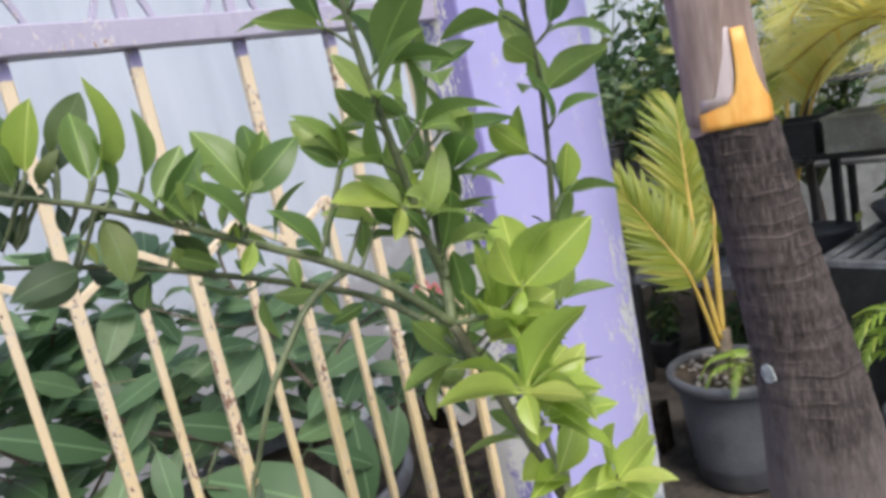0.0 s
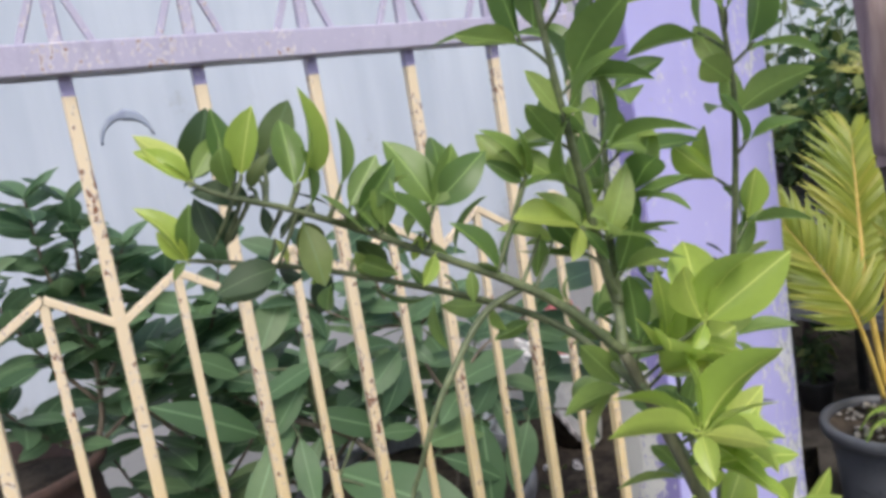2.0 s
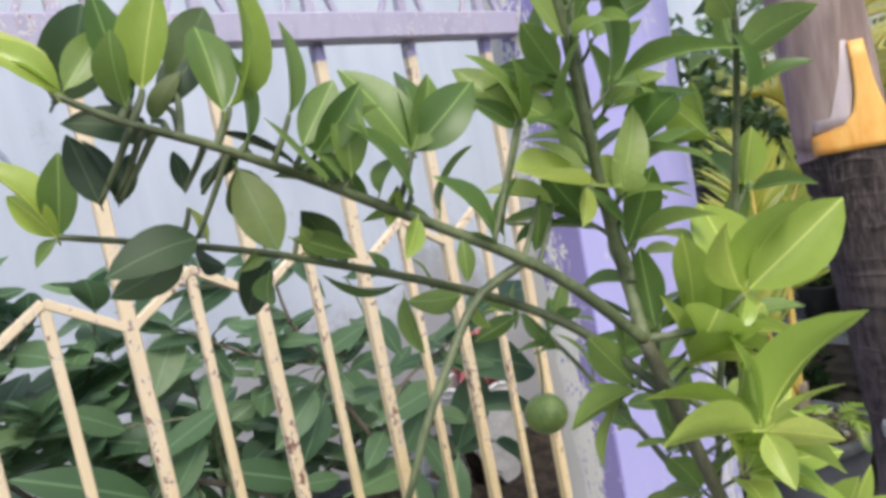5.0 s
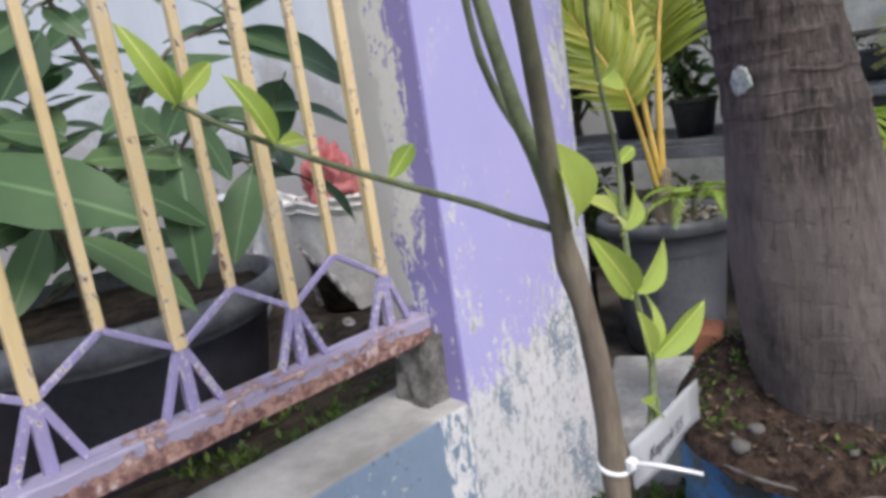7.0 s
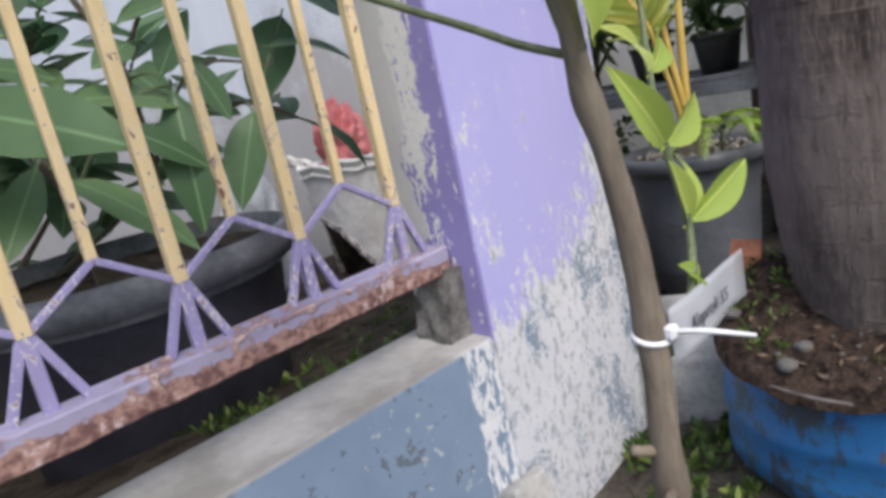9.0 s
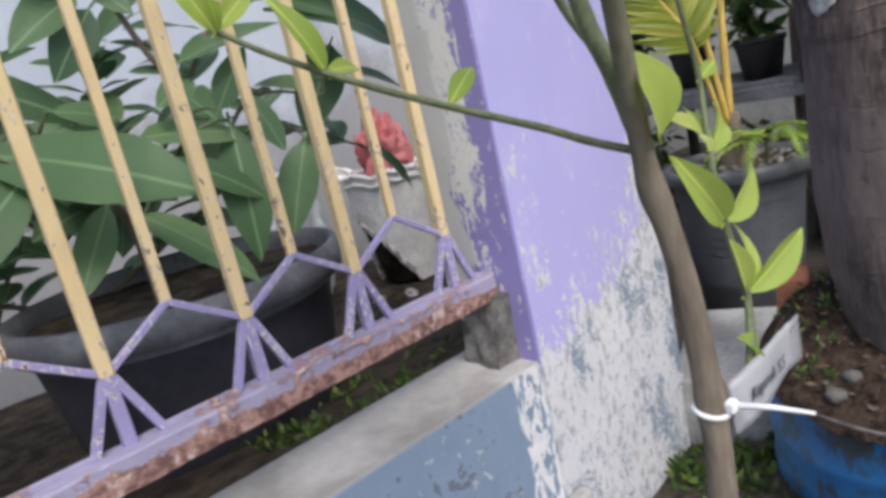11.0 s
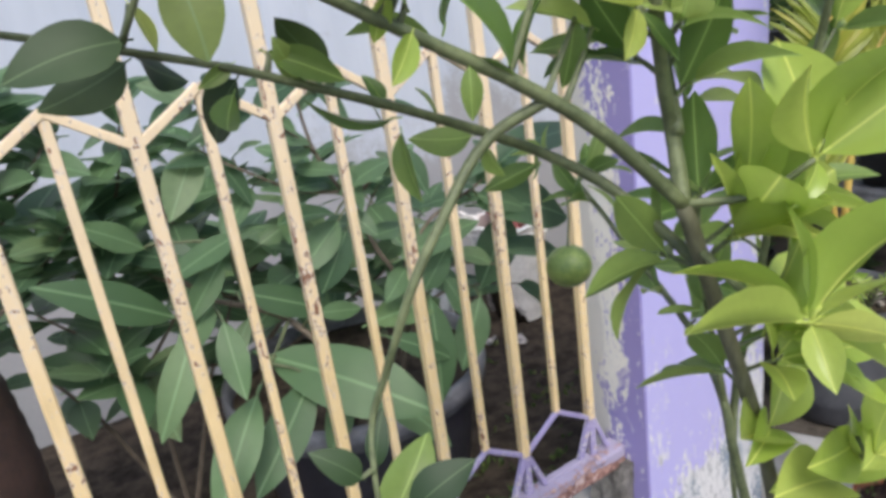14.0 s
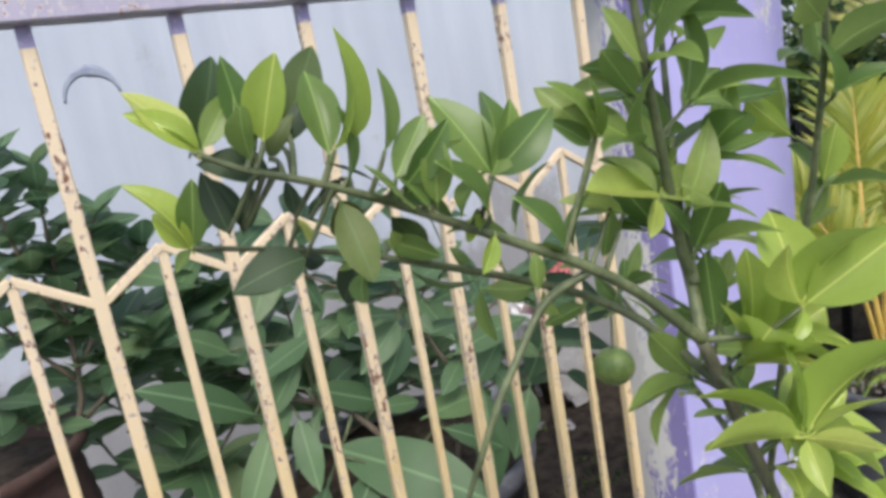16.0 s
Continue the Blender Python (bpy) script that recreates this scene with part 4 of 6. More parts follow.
coco = thing("coconut_seedling", (PX, PY, 0.49), "young yellow coconut palm with feathery fronds, growing in the grey pot", "palm")
bm = bmesh.new()
limb(bm, [(PX, PY + 0.01, 0.47), (PX + 0.01, PY + 0.008, 0.55), (PX + 0.02, PY + 0.006, 0.66)], 0.042, 0.026, 12, 6)
part("stem_base", bm, M["citrus_bark"], coco, "fibrous brown stem base")
rf = random.Random(5)
for spine, ln, n, across, r0 in (
    ([(1.305, 0.12, 0.629), (1.297, 0.16, 0.975), (1.355, 0.20, 1.169), (1.416, 0.24, 1.381), (1.513, 0.30, 1.529)], 0.25, 44, (0.72, -0.55, -0.1), 0.012),
    ([(1.283, 0.12, 0.60), (1.240, 0.14, 0.80), (1.204, 0.16, 0.935), (1.19, 0.20, 1.005), (1.145, 0.27, 1.151), (1.111, 0.35, 1.284)], 0.23, 36, (0.6, -0.3, 0.5), 0.010),
    ([(1.320, 0.12, 0.56), (1.344, 0.12, 0.894), (1.377, 0.12, 1.089), (1.451, 0.12, 1.273), (1.605, 0.11, 1.423), (1.808, 0.10, 1.552)], 0.28, 44, None, 0.015),
):
    near_frond(coco, spine, ln, n, rf, across, r0)

# yellow palm at the back
back_palm = thing("yellow_palm", (2.6, -0.75, GZ), "yellowing feathery palm behind the dark racks", "palm")
bm = bmesh.new()
limb(bm, [(2.62, -0.75, GZ), (2.6, -0.75, 0.8), (2.58, -0.74, 1.3)], 0.06, 0.045, 12, 6)
part("stem", bm, M["sheath"], back_palm)
S1 = (2.58, -0.74, 1.25)
old_fronds = (
    ([S1, (2.42, -0.62, 1.68), (2.15, -0.42, 1.88), (1.85, -0.24, 1.90), (1.60, -0.12, 1.76)], 0.44),
    ([S1, (2.36, -0.78, 1.42), (2.05, -0.80, 1.38), (1.78, -0.78, 1.18), (1.66, -0.76, 0.98)], 0.38),
    ([S1, (2.42, -0.95, 1.65), (2.15, -1.12, 1.80), (1.85, -1.22, 1.72), (1.66, -1.28, 1.5)], 0.42),
    ([S1, (2.4, -0.85, 1.60), (2.1, -0.92, 1.72), (1.8, -0.95, 1.66), (1.58, -0.96, 1.46)], 0.42),
    ([S1, (2.44, -0.7, 1.5), (2.2, -0.62, 1.72), (1.92, -0.5, 1.74), (1.7, -0.4, 1.58)], 0.40),
)
middle_fronds = (
    ([S1, (2.30, -0.74, 1.30), (2.10, -0.66, 1.36), (1.95, -0.55, 1.38), (1.86, -0.46, 1.35)], 0.30),
    ([S1, (2.34, -0.68, 1.42), (2.10, -0.60, 1.52), (1.93, -0.54, 1.54), (1.82, -0.49, 1.50)], 0.34),
    ([S1, (2.30, -0.72, 1.54), (2.06, -0.66, 1.70), (1.90, -0.60, 1.74), (1.80, -0.56, 1.70)], 0.36),
    ([S1, (2.38, -0.80, 1.36), (2.12, -0.80, 1.40), (1.90, -0.74, 1.34), (1.76, -0.66, 1.20)], 0.38),
    ([S1, (2.36, -0.62, 1.46), (2.10, -0.46, 1.64), (1.86, -0.26, 1.72), (1.74, -0.04, 1.60)], 0.42),
    ([S1, (2.36, -0.60, 1.60), (2.12, -0.40, 1.86), (1.90, -0.20, 1.98), (1.78, 0.0, 1.92)], 0.42),
)
young_fronds = (
    ([S1, (2.32, -0.78, 1.16), (2.06, -0.74, 1.10), (1.86, -0.66, 1.02), (1.74, -0.58, 0.92)], 0.34),
    ([S1, (2.46, -0.6, 1.5), (2.3, -0.4, 1.70), (2.1, -0.15, 1.72), (1.95, 0.05, 1.58)], 0.42),
    ([S1, (2.40, -0.8, 1.55), (2.15, -0.85, 1.78), (1.85, -0.88, 1.86), (1.55, -0.90, 1.80)], 0.44),
    ([S1, (2.46, -0.5, 1.62), (2.36, -0.2, 1.90), (2.2, 0.1, 1.95), (2.0, 0.3, 1.82)], 0.44),
    ([S1, (2.42, -0.9, 1.45), (2.2, -1.05, 1.55), (1.95, -1.15, 1.45), (1.8, -1.2, 1.25)], 0.40),
)
for spine, ln in old_fronds + middle_fronds + young_fronds:
    frond(back_palm, spine, ln, 0.024, 90, 0.07, rf, M["yellow_frond"], M["rachis"], 0.013, 0.22)


# second yellow palm between the racks
rear_palm = thing("yellow_palm", (2.85, 0.50, GZ), "yellow-green feathery palm with orange stalks between the racks", "palm")
bm = bmesh.new()
limb(bm, [(2.86, 0.50, GZ), (2.85, 0.49, 0.5), (2.84, 0.48, 0.92)], 0.06, 0.045, 12, 6)
part("stem", bm, M["sheath"], rear_palm)
for spine, ln in (
    ([(2.84, 0.47, 0.90), (2.76, 0.38, 1.22), (2.68, 0.22, 1.50), (2.58, 0.0, 1.66), (2.48, -0.26, 1.70), (2.42, -0.46, 1.62)], 0.36),
    ([(2.84, 0.45, 0.90), (2.80, 0.34, 1.25), (2.74, 0.20, 1.56), (2.66, 0.02, 1.80), (2.58, -0.20, 1.94), (2.52, -0.36, 1.98)], 0.38),
    ([(2.84, 0.49, 0.90), (2.78, 0.52, 1.24), (2.66, 0.56, 1.52), (2.50, 0.62, 1.70), (2.34, 0.70, 1.74)], 0.34),
    ([(2.84, 0.48, 0.90), (2.86, 0.46, 1.30), (2.88, 0.42, 1.66), (2.88, 0.34, 1.98), (2.86, 0.20, 2.22)], 0.36),
):
    frond(rear_palm, spine, ln, 0.022, 90, 0.05, rf, M["yellow_frond"], M["rachis"], 0.013, 0.30)


# ---------------------------------------------------------------- feathery-leaved seedlings
def feathery(name, at, height, n, reach, label, seed):
    rnd = random.Random(seed)
    pl = thing(name, at, label, "plant")
    base = Vector(at)
    bm = bmesh.new()
    limb(bm, [base - Vector((0, 0, 0.02)), base + Vector((0.005, 0.01, height * 0.5)), base + Vector((0, 0, height))], 0.006, 0.003, 7, 5)
    part("stem", bm, M["green_stem"], pl)
    for i in range(n):
        a = i * 2.4 + rnd.uniform(-0.3, 0.3)
        z = height * (0.45 + 0.55 * i / n)
        s = base + Vector((0, 0, z))
        o = Vector((math.cos(a), math.sin(a), 0))
        sp = [s, s + o * reach * 0.35 + Vector((0, 0, reach * 0.32)), s + o * reach * 0.75 + Vector((0, 0, reach * 0.25)), s + o * reach + Vector((0, 0, -reach * 0.1))]
        bm = bmesh.new()
        frond_mesh(bm, sp, 0.30 * reach, 0.085 * reach, 11, 0.25, rnd, start=0.25, vee=0.1)
        lf = part("leaf", bm, M["fern"], pl)
        bm = bmesh.new()
        limb(bm, sp, 0.0022, 0.001, 5, 5)
        part("leaf_stalk", bm, M["green_stem"], lf)
    return pl


feathery("feathery_seedling", (PX - 0.09, PY - 0.145, 0.485), 0.09, 8, 0.17, "bright green feathery seedling in the grey pot beside the coconut", 3)


def small_pot(name, x, y, z0, r, h, mat, label, bowl=False):
    ob = thing(name, (x, y, z0), label, "flower pot")
    bm = bmesh.new()
    if bowl:
        lathe(bm, [(0.0, 0.0), (r * 0.6, 0.0), (r * 0.85, h * 0.45), (r, h * 0.9), (r * 1.03, h), (r * 0.97, h), (r * 0.9, h * 0.8), (0.0, h * 0.78)], (x, y, z0), 32)
        part("pot_body", bm, mat, ob)
    else:
        lathe(bm, [(0.0, 0.0), (r * 0.72, 0.0), (r * 0.94, h * 0.86), (r * 0.94, h * 0.87)], (x, y, z0), 32)
        part("pot_body", bm, mat, ob)
        bm = bmesh.new()
        lathe(bm, [(r * 0.93, h * 0.86), (r, h * 0.87), (r * 1.02, h), (r * 0.95, h), (r * 0.9, h * 0.85), (0.0, h * 0.84)], (x, y, z0), 32)
        part("pot_rim", bm, mat, ob)
    return ob


small_pot("flower_pot", 1.55, -0.50, GZ, 0.15, 0.30, M["grey_pot"], "grey plastic nursery pot standing on the earth")
feathery("feathery_seedling", (1.55, -0.50, 0.30), 0.40, 18, 0.27, "green feathery-leaved seedling in a grey nursery pot", 8)

# ---------------------------------------------------------------- dark racks, crate and bowls
rack = thing("plant_rack", (2.3, 0.8, GZ), "dark slatted rack for nursery plants along the yard", "rack")
for x in (1.95, 2.55):
    for y in (0.12, 0.95, 1.8):
        bm = bmesh.new()
        box(bm, x - 0.02, x + 0.02, y - 0.02, y + 0.02, GZ, 1.35, 0.003)
        part("post", bm, M["black"], rack, smooth=False)
for z in (0.66, 1.16):
    for i in range(6):
        x = 1.94 + 0.12 * i
        bm = bmesh.new()
        box(bm, x, x + 0.07, -0.26 if z > 1 and i > 1 else 0.05, 1.88, z, z + 0.022, 0.003)
        part("shelf_slat", bm, M["slat"] if z < 1 else M["black"], rack, smooth=False)
    for x in (1.93, 2.585):
        bm = bmesh.new()
        box(bm, x, x + 0.022, 0.05, 1.88, z - 0.05, z - 0.002, 0.003)
        part("shelf_rail", bm, M["slat"], rack, smooth=False)
rack2 = thing("plant_rack", (3.1, -0.6, GZ), "tall dark rack against the yard wall", "rack")
for x in (2.95, 3.5):
    for y in (-1.6, -0.6, 0.4):
        bm = bmesh.new()
        box(bm, x - 0.02, x + 0.02, y - 0.02, y + 0.02, GZ, 1.7, 0.003)
        part("post", bm, M["black"], rack2, smooth=False)
for z in (0.45, 1.0, 1.45):
    for i in range(5):
        x = 2.94 + 0.13 * i
        bm = bmesh.new()
        box(bm, x, x + 0.08, -1.65, 0.45, z, z + 0.025, 0.003)
        part("shelf_slat", bm, M["slat"], rack2, smooth=False)

crate = thing("slatted_crate", (2.1, -0.25, GZ), "upturned black crate with pale dusty slats on top", "crate")
CM = pose(1.73, -0.09, 0, 0, 0, -2)
for (x0, x1, y0, y1) in ((0, 0.72, -0.02, 0.0), (0, 0.72, -0.44, -0.42), (0, 0.02, -0.42, -0.02), (0.70, 0.72, -0.42, -0.02)):
    bm = bmesh.new()
    box(bm, x0, x1, y0, y1, GZ, 0.80, 0.003, CM)
    part("side_panel", bm, M["black"], crate, smooth=False)
for i in range(6):
    bm = bmesh.new()
    box(bm, 0.035, 0.685, -0.403 + 0.064 * i, -0.367 + 0.064 * i, 0.806, 0.828, 0.004, CM)
    part("top_slat", bm, M["slat"], crate, smooth=False)
for y in (-0.445, -0.03):
    bm = bmesh.new()
    box(bm, -0.005, 0.725, y, y + 0.035, 0.801, 0.833, 0.004, CM)
    part("top_rail", bm, M["slat"], crate, smooth=False)
for x in (-0.005, 0.69):
    bm = bmesh.new()
    box(bm, x, x + 0.035, -0.408, -0.032, 0.801, 0.832, 0.004, CM)
    part("top_rail", bm, M["slat"], crate, smooth=False)

nursery = random.Random(21)


def bushy(parent, at, size, n, leaf, seed, mat):
    """A loose clump of small leaves on thin stems."""
    rnd = random.Random(seed)
    bm = bmesh.new()
    bs = bmesh.new()
    b = Vector(at)
    for i in range(max(3, n // 30)):
        a, s = rnd.uniform(0, 6.283), rnd.uniform(0.1, 0.6)
        tip = b + Vector((math.cos(a) * s * size, math.sin(a) * s * size, size * rnd.uniform(0.7, 1.5)))
        c = limb(bs, [b, b.lerp(tip, 0.5) + Vector((rnd.uniform(-.1, .1), rnd.uniform(-.1, .1), 0)) * size, tip], 0.006 * size * 2, 0.002, 5, 5)
        for k in range(30):
            p = c[rnd.randrange(len(c) // 4, len(c))]
            d = Vector((rnd.gauss(0, 1), rnd.gauss(0, 1), rnd.gauss(0.35, 0.7))).normalized()
            q = p + d * rnd.uniform(0, 0.12) * size
            x = d.cross(Vector((rnd.gauss(0, 1), rnd.gauss(0, 1), rnd.gauss(0, 1)))).normalized()
            L = leaf * rnd.uniform(0.6, 1.2)
            w = L * 0.22
            v = [bm.verts.new(q), bm.verts.new(q + d * L * 0.45 + x * w), bm.verts.new(q + d * L - Vector((0, 0, L * 0.2))), bm.verts.new(q + d * L * 0.45 - x * w), bm.verts.new(q + d * L * 0.5 - Vector((0, 0, w * 0.3)))]
            for e, f in ((0, 1), (1, 2), (2, 3), (3, 0)):
                bm.faces.new((v[e], v[f], v[4]))
    tagged(part("brushwood", bs, M["green_stem"], parent), kind="stuff")
    tagged(part("foliage", bm, mat, parent), kind="stuff")


def potted(x, y, z, r, h, size, n, leaf, seed, mat, label):
    small_pot("flower_pot", x, y, z, r, h, M["black"], "black nursery pot on the dark rack")
    pl = thing("potted_shrub", (x, y, z + h * 0.8), label, "plant", "nursery plants on the racks")
    bushy(pl, (x, y, z + h * 0.8), size, n, leaf, seed, mat)


for i, (x, y, z) in enumerate(((2.1, 0.35, 0.684), (2.2, 0.7, 0.684), (2.15, 1.1, 0.684), (2.3, 1.5, 0.684), (2.15, 0.45, 1.184), (2.2, 0.85, 1.184), (2.3, 1.25, 1.184), (2.2, 1.65, 1.184),
                                (3.1, -1.2, 1.027), (3.15, -0.8, 0.477), (3.1, -0.4, 1.027), (3.2, 0.0, 0.477), (3.1, 0.3, 1.027), (3.15, -1.4, 1.477), (3.15, -0.2, 1.477), (2.2, 0.5, GZ), (2.2, 1.0, GZ), (2.3, 1.5, GZ), (3.1, -0.5, GZ), (3.1, 0.1, GZ))):
    potted(x, y, z, 0.10, 0.16, nursery.uniform(0.22, 0.34), 150, 0.085, 40 + i, M["far_leaf"], "small dark-leaved shrub in a black nursery pot")


def planter_box(x0, x1, y0, y1, z, h, mat, label):
    ob = thing("planter_box", ((x0 + x1) / 2, (y0 + y1) / 2, z), label, "planter box")
    bm = bmesh.new()
    for a0, a1, b0, b1 in ((x0, x1, y0, y0 + 0.012), (x0, x1, y1 - 0.012, y1), (x0, x0 + 0.012, y0 + 0.012, y1 - 0.012), (x1 - 0.012, x1, y0 + 0.012, y1 - 0.012)):
        box(bm, a0, a1, b0, b1, z, z + h - 0.02)
    box(bm, x0 + 0.012, x1 - 0.012, y0 + 0.012, y1 - 0.012, z, z + h * 0.8)
    part("box_body", bm, mat, ob, smooth=False)
    bm = bmesh.new()
    for a0, a1, b0, b1 in ((x0 - 0.008, x1 + 0.008, y0 - 0.008, y0 + 0.014), (x0 - 0.008, x1 + 0.008, y1 - 0.014, y1 + 0.008), (x0 - 0.008, x0 + 0.014, y0 + 0.014, y1 - 0.014), (x1 - 0.014, x1 + 0.008, y0 + 0.014, y1 - 0.014)):
        box(bm, a0, a1, b0, b1, z + h - 0.02, z + h, 0.003)
    part("box_rim", bm, mat, ob, smooth=False)


planter_box(2.22, 2.50, -0.22, 0.03, 1.182, 0.16, M["concrete"], "pale grey planter box standing on the dark rack")
planter_box(2.22, 2.52, 0.07, 0.36, 1.182, 0.15, M["black"], "black planter box standing on the dark rack")
small_pot("bowl_planter", 2.25, -0.30, 0.833, 0.17, 0.11, M["grey_pot"], "shallow grey bowl planter on the slatted crate", True)
small_pot("bowl_planter", 2.40, 0.145, 0.684, 0.145, 0.11, M["grey_pot"], "shallow grey bowl planter on the rack", True)

# trees and shrubs rising behind the racks
for i, (x, y, z, s, n) in enumerate(((3.0, 1.55, GZ, 1.5, 900), (3.7, 0.7, GZ, 1.5, 420), (3.9, -0.5, GZ, 1.4, 300), (3.9, -1.9, GZ, 1.6, 420), (2.75, 0.95, 0.7, 1.0, 600))):
    tr = thing("shade_tree", (x, y, z), "leafy dark green tree rising behind the plant racks", "tree")
    bm = bmesh.new()
    limb(bm, [(x, y, z), (x + 0.03, y, z + s * 0.3), (x, y + 0.04, z + s * 0.6)], 0.05, 0.03, 9, 5)
    part("trunk", bm, M["trunk"], tr)
    bushy(tr, (x, y, z + s * 0.45), s * 0.75, n, 0.15, 90 + i, M["far_leaf"])

# concrete slab and rubble by the pillar's foot
bm = bmesh.new()
box(bm, 0.54, 0.98, -0.26, 0.04, GZ - 0.06, 0.16, 0.012, segments=2)
bmesh.ops.transform(bm, matrix=Matrix.Translation((0.8, -0.15, 0)) @ Matrix.Rotation(radians(24), 4, "Z") @ Matrix.Translation((-0.8, 0.15, 0)), verts=bm.verts)
for v in bm.verts:
    v.co += Vector((noise.noise(v.co * 9), noise.noise(v.co * 9 + Vector((4, 0, 0))), 0)) * 0.012
single("concrete_slab", bm, M["concrete"], "rough grey concrete slab lying by the pillar", "slab")


def weeds(name, x0, x1, y0, y1, z, n, size, label, seed, zf=None):
    rnd = random.Random(seed)
    bm = bmesh.new()
    for i in range(n):
        x, y = rnd.uniform(x0, x1), rnd.uniform(y0, y1)
        if noise.noise(Vector((x * 6, y * 6, seed))) < -0.05:
            continue
        b = Vector((x, y, (zf(x, y) if zf else z)))
        for k in range(rnd.randrange(3, 8)):
            d = Vector((rnd.gauss(0, 0.6), rnd.gauss(0, 0.6), rnd.uniform(0.3, 1.2))).normalized()
            L = size * rnd.uniform(0.4, 1.2)
            s = d.cross(Vector((rnd.gauss(0, 1), rnd.gauss(0, 1), 0.2))).normalized() * L * 0.16
            v = [bm.verts.new(b + d * L * 0.2), bm.verts.new(b + d * L * 0.6 + s), bm.verts.new(b + d * L), bm.verts.new(b + d * L * 0.6 - s)]
            bm.faces.new(v)
    single(name, bm, M["weed"], label, "weeds", "stuff", smooth=False)


weeds("weeds", 0.1, 0.66, -0.46, -0.11, GZ, 340, 0.045, "low green weeds between the pillar and the drum", 1, ground_z)
weeds("weeds", -0.35, 0.05, 0.11, 0.5, YZ, 160, 0.035, "low green weeds on the soil behind the low wall", 2, bed_z)
weeds("weeds", 0.0, 0.7, 0.3, 1.3, YZ, 160, 0.03, "sparse weeds on the dark soil", 3, bed_z)
weeds("moss_weeds", DX - 0.25, DX + 0.2, DY - 0.25, DY + 0.25, 0, 260, 0.024, "tiny weeds on the soil of the drum", 4, lambda x, y: soil_z(x, y) if math.hypot(x - DX, y - DY) < 0.255 else -0.5)

# ---------------------------------------------------------------- inside the fence: tub with the broad-leaved sapling
TX, TY = -0.25, 0.80
tub = thing("plant_tub", (TX, TY, YZ), "big dark plastic tub with a worn grey rim on soil", "tub")
bm = bmesh.new()
lathe(bm, [(0.0, YZ - 0.02), (0.295, YZ - 0.02), (0.305, YZ), (0.372, 0.57)], (TX, TY, 0), 56)
part("tub_body", bm, M["dark_pot"], tub)
bm = bmesh.new()
lathe(bm, [(0.368, 0.565), (0.405, 0.567), (0.412, 0.60), (0.408, 0.637), (0.392, 0.640), (0.386, 0.60), (0.382, 0.55)], (TX, TY, 0), 56)
part("tub_rim", bm, M["tub_rim"], tub, "worn pale grey rim")
bm = bmesh.new()
rings = []
for i in range(12):
    r = 0.385 * i / 11
    rings.append([bm.verts.new((TX + r * math.cos(a), TY + r * math.sin(a), 0.585 + 0.02 * noise.noise(Vector((r * 14 * math.cos(a), r * 14 * math.sin(a), 3))))) for a in (2 * math.pi * q / 40 for q in range(40))])
for a, b in zip(rings[:-1], rings[1:]):
    for q in range(40):
        bm.faces.new((a[q], a[(q + 1) % 40], b[(q + 1) % 40], b[q]))
single("tub_soil", bm, M["soil"], "dark soil filling the big tub", "soil", "stuff")

# chunk broken off the wall, lying at the pillar's foot
bm = bmesh.new()
box(bm, -0.05, 0.05, -0.018, 0.018, -0.15, 0.045, 0.006, segments=2)
bmesh.ops.subdivide_edges(bm, edges=bm.edges[:], cuts=2, use_grid_fill=True)
for v in bm.verts:
    v.co += Vector((noise.noise(v.co * 24), noise.noise(v.co * 24 + Vector((5, 0, 0))), noise.noise(v.co * 24 + Vector((0, 5, 0))))) * 0.016
bmesh.ops.transform(bm, matrix=pose(0.03, -0.128, 0.082, -14, 0, -8), verts=bm.verts)
single("wall_chunk", bm, M["concrete"], "broken chunk of grey render leaning at the pillar's foot", "rubble", smooth=False)

# ---------------------------------------------------------------- citrus tree in front of the fence
tree = thing("citrus_tree", (-0.36, -0.66, GZ), "young citrus tree with glossy green and lime-coloured leaves", "tree")
CIT = leaf_set("leaf", M["citrus"], 8, 0.48, 1, (0.2, 0.65), (-0.1, 0.32), 0.92)
YNG = leaf_set("leaf", M["young"], 8, 0.48, 2, (0.25, 0.85), (-0.1, 0.45), 0.95)
WIDE = leaf_set("leaf", M["young"], 4, 0.36, 13, (0.3, 0.8), (0.0, 0.35), 0.9)
NRW = leaf_set("leaf", M["young"], 5, 0.32, 12, (0.3, 0.8), (0.0, 0.35), 0.9)
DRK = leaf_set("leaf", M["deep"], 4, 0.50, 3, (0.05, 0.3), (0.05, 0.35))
rt = random.Random(77)
TRUNK = [(-0.350, -0.675, GZ - 0.03), (-0.356, -0.682, 0.25), (-0.363, -0.687, 0.45), (-0.366, -0.687, 0.55), (-0.360, -0.686, 0.637), (-0.358, -0.680, 0.731), (-0.365, -0.675, 0.80), (-0.377, -0.673, 0.845), (-0.396, -0.682, 0.90), (-0.437, -0.704, 1.012), (-0.481, -0.724, 1.105), (-0.525, -0.741, 1.199), (-0.567, -0.750, 1.293), (-0.606, -0.750, 1.386), (-0.652, -0.757, 1.48)]
c = curve(TRUNK, 8)
n = len(c) - 1
rad = []
for i, p in enumerate(c):
    t = i / n
    r = 0.0056 + 0.0030 * (1 - t) + 0.0036 / (1 + math.exp((p.z - 0.83) / 0.055))
    r += 0.0022 * math.exp(-((p.z - 0.835) / 0.018) ** 2) + 0.003 * math.exp(-((p.z - 0.53) / 0.02) ** 2) + 0.002 * math.exp(-((p.z - 0.66) / 0.015) ** 2)
    rad.append(r * (1 + 0.05 * noise.noise(Vector((p.z * 30, 0, 0)))))
bm = bmesh.new()
tube(bm, c, rad, 14)
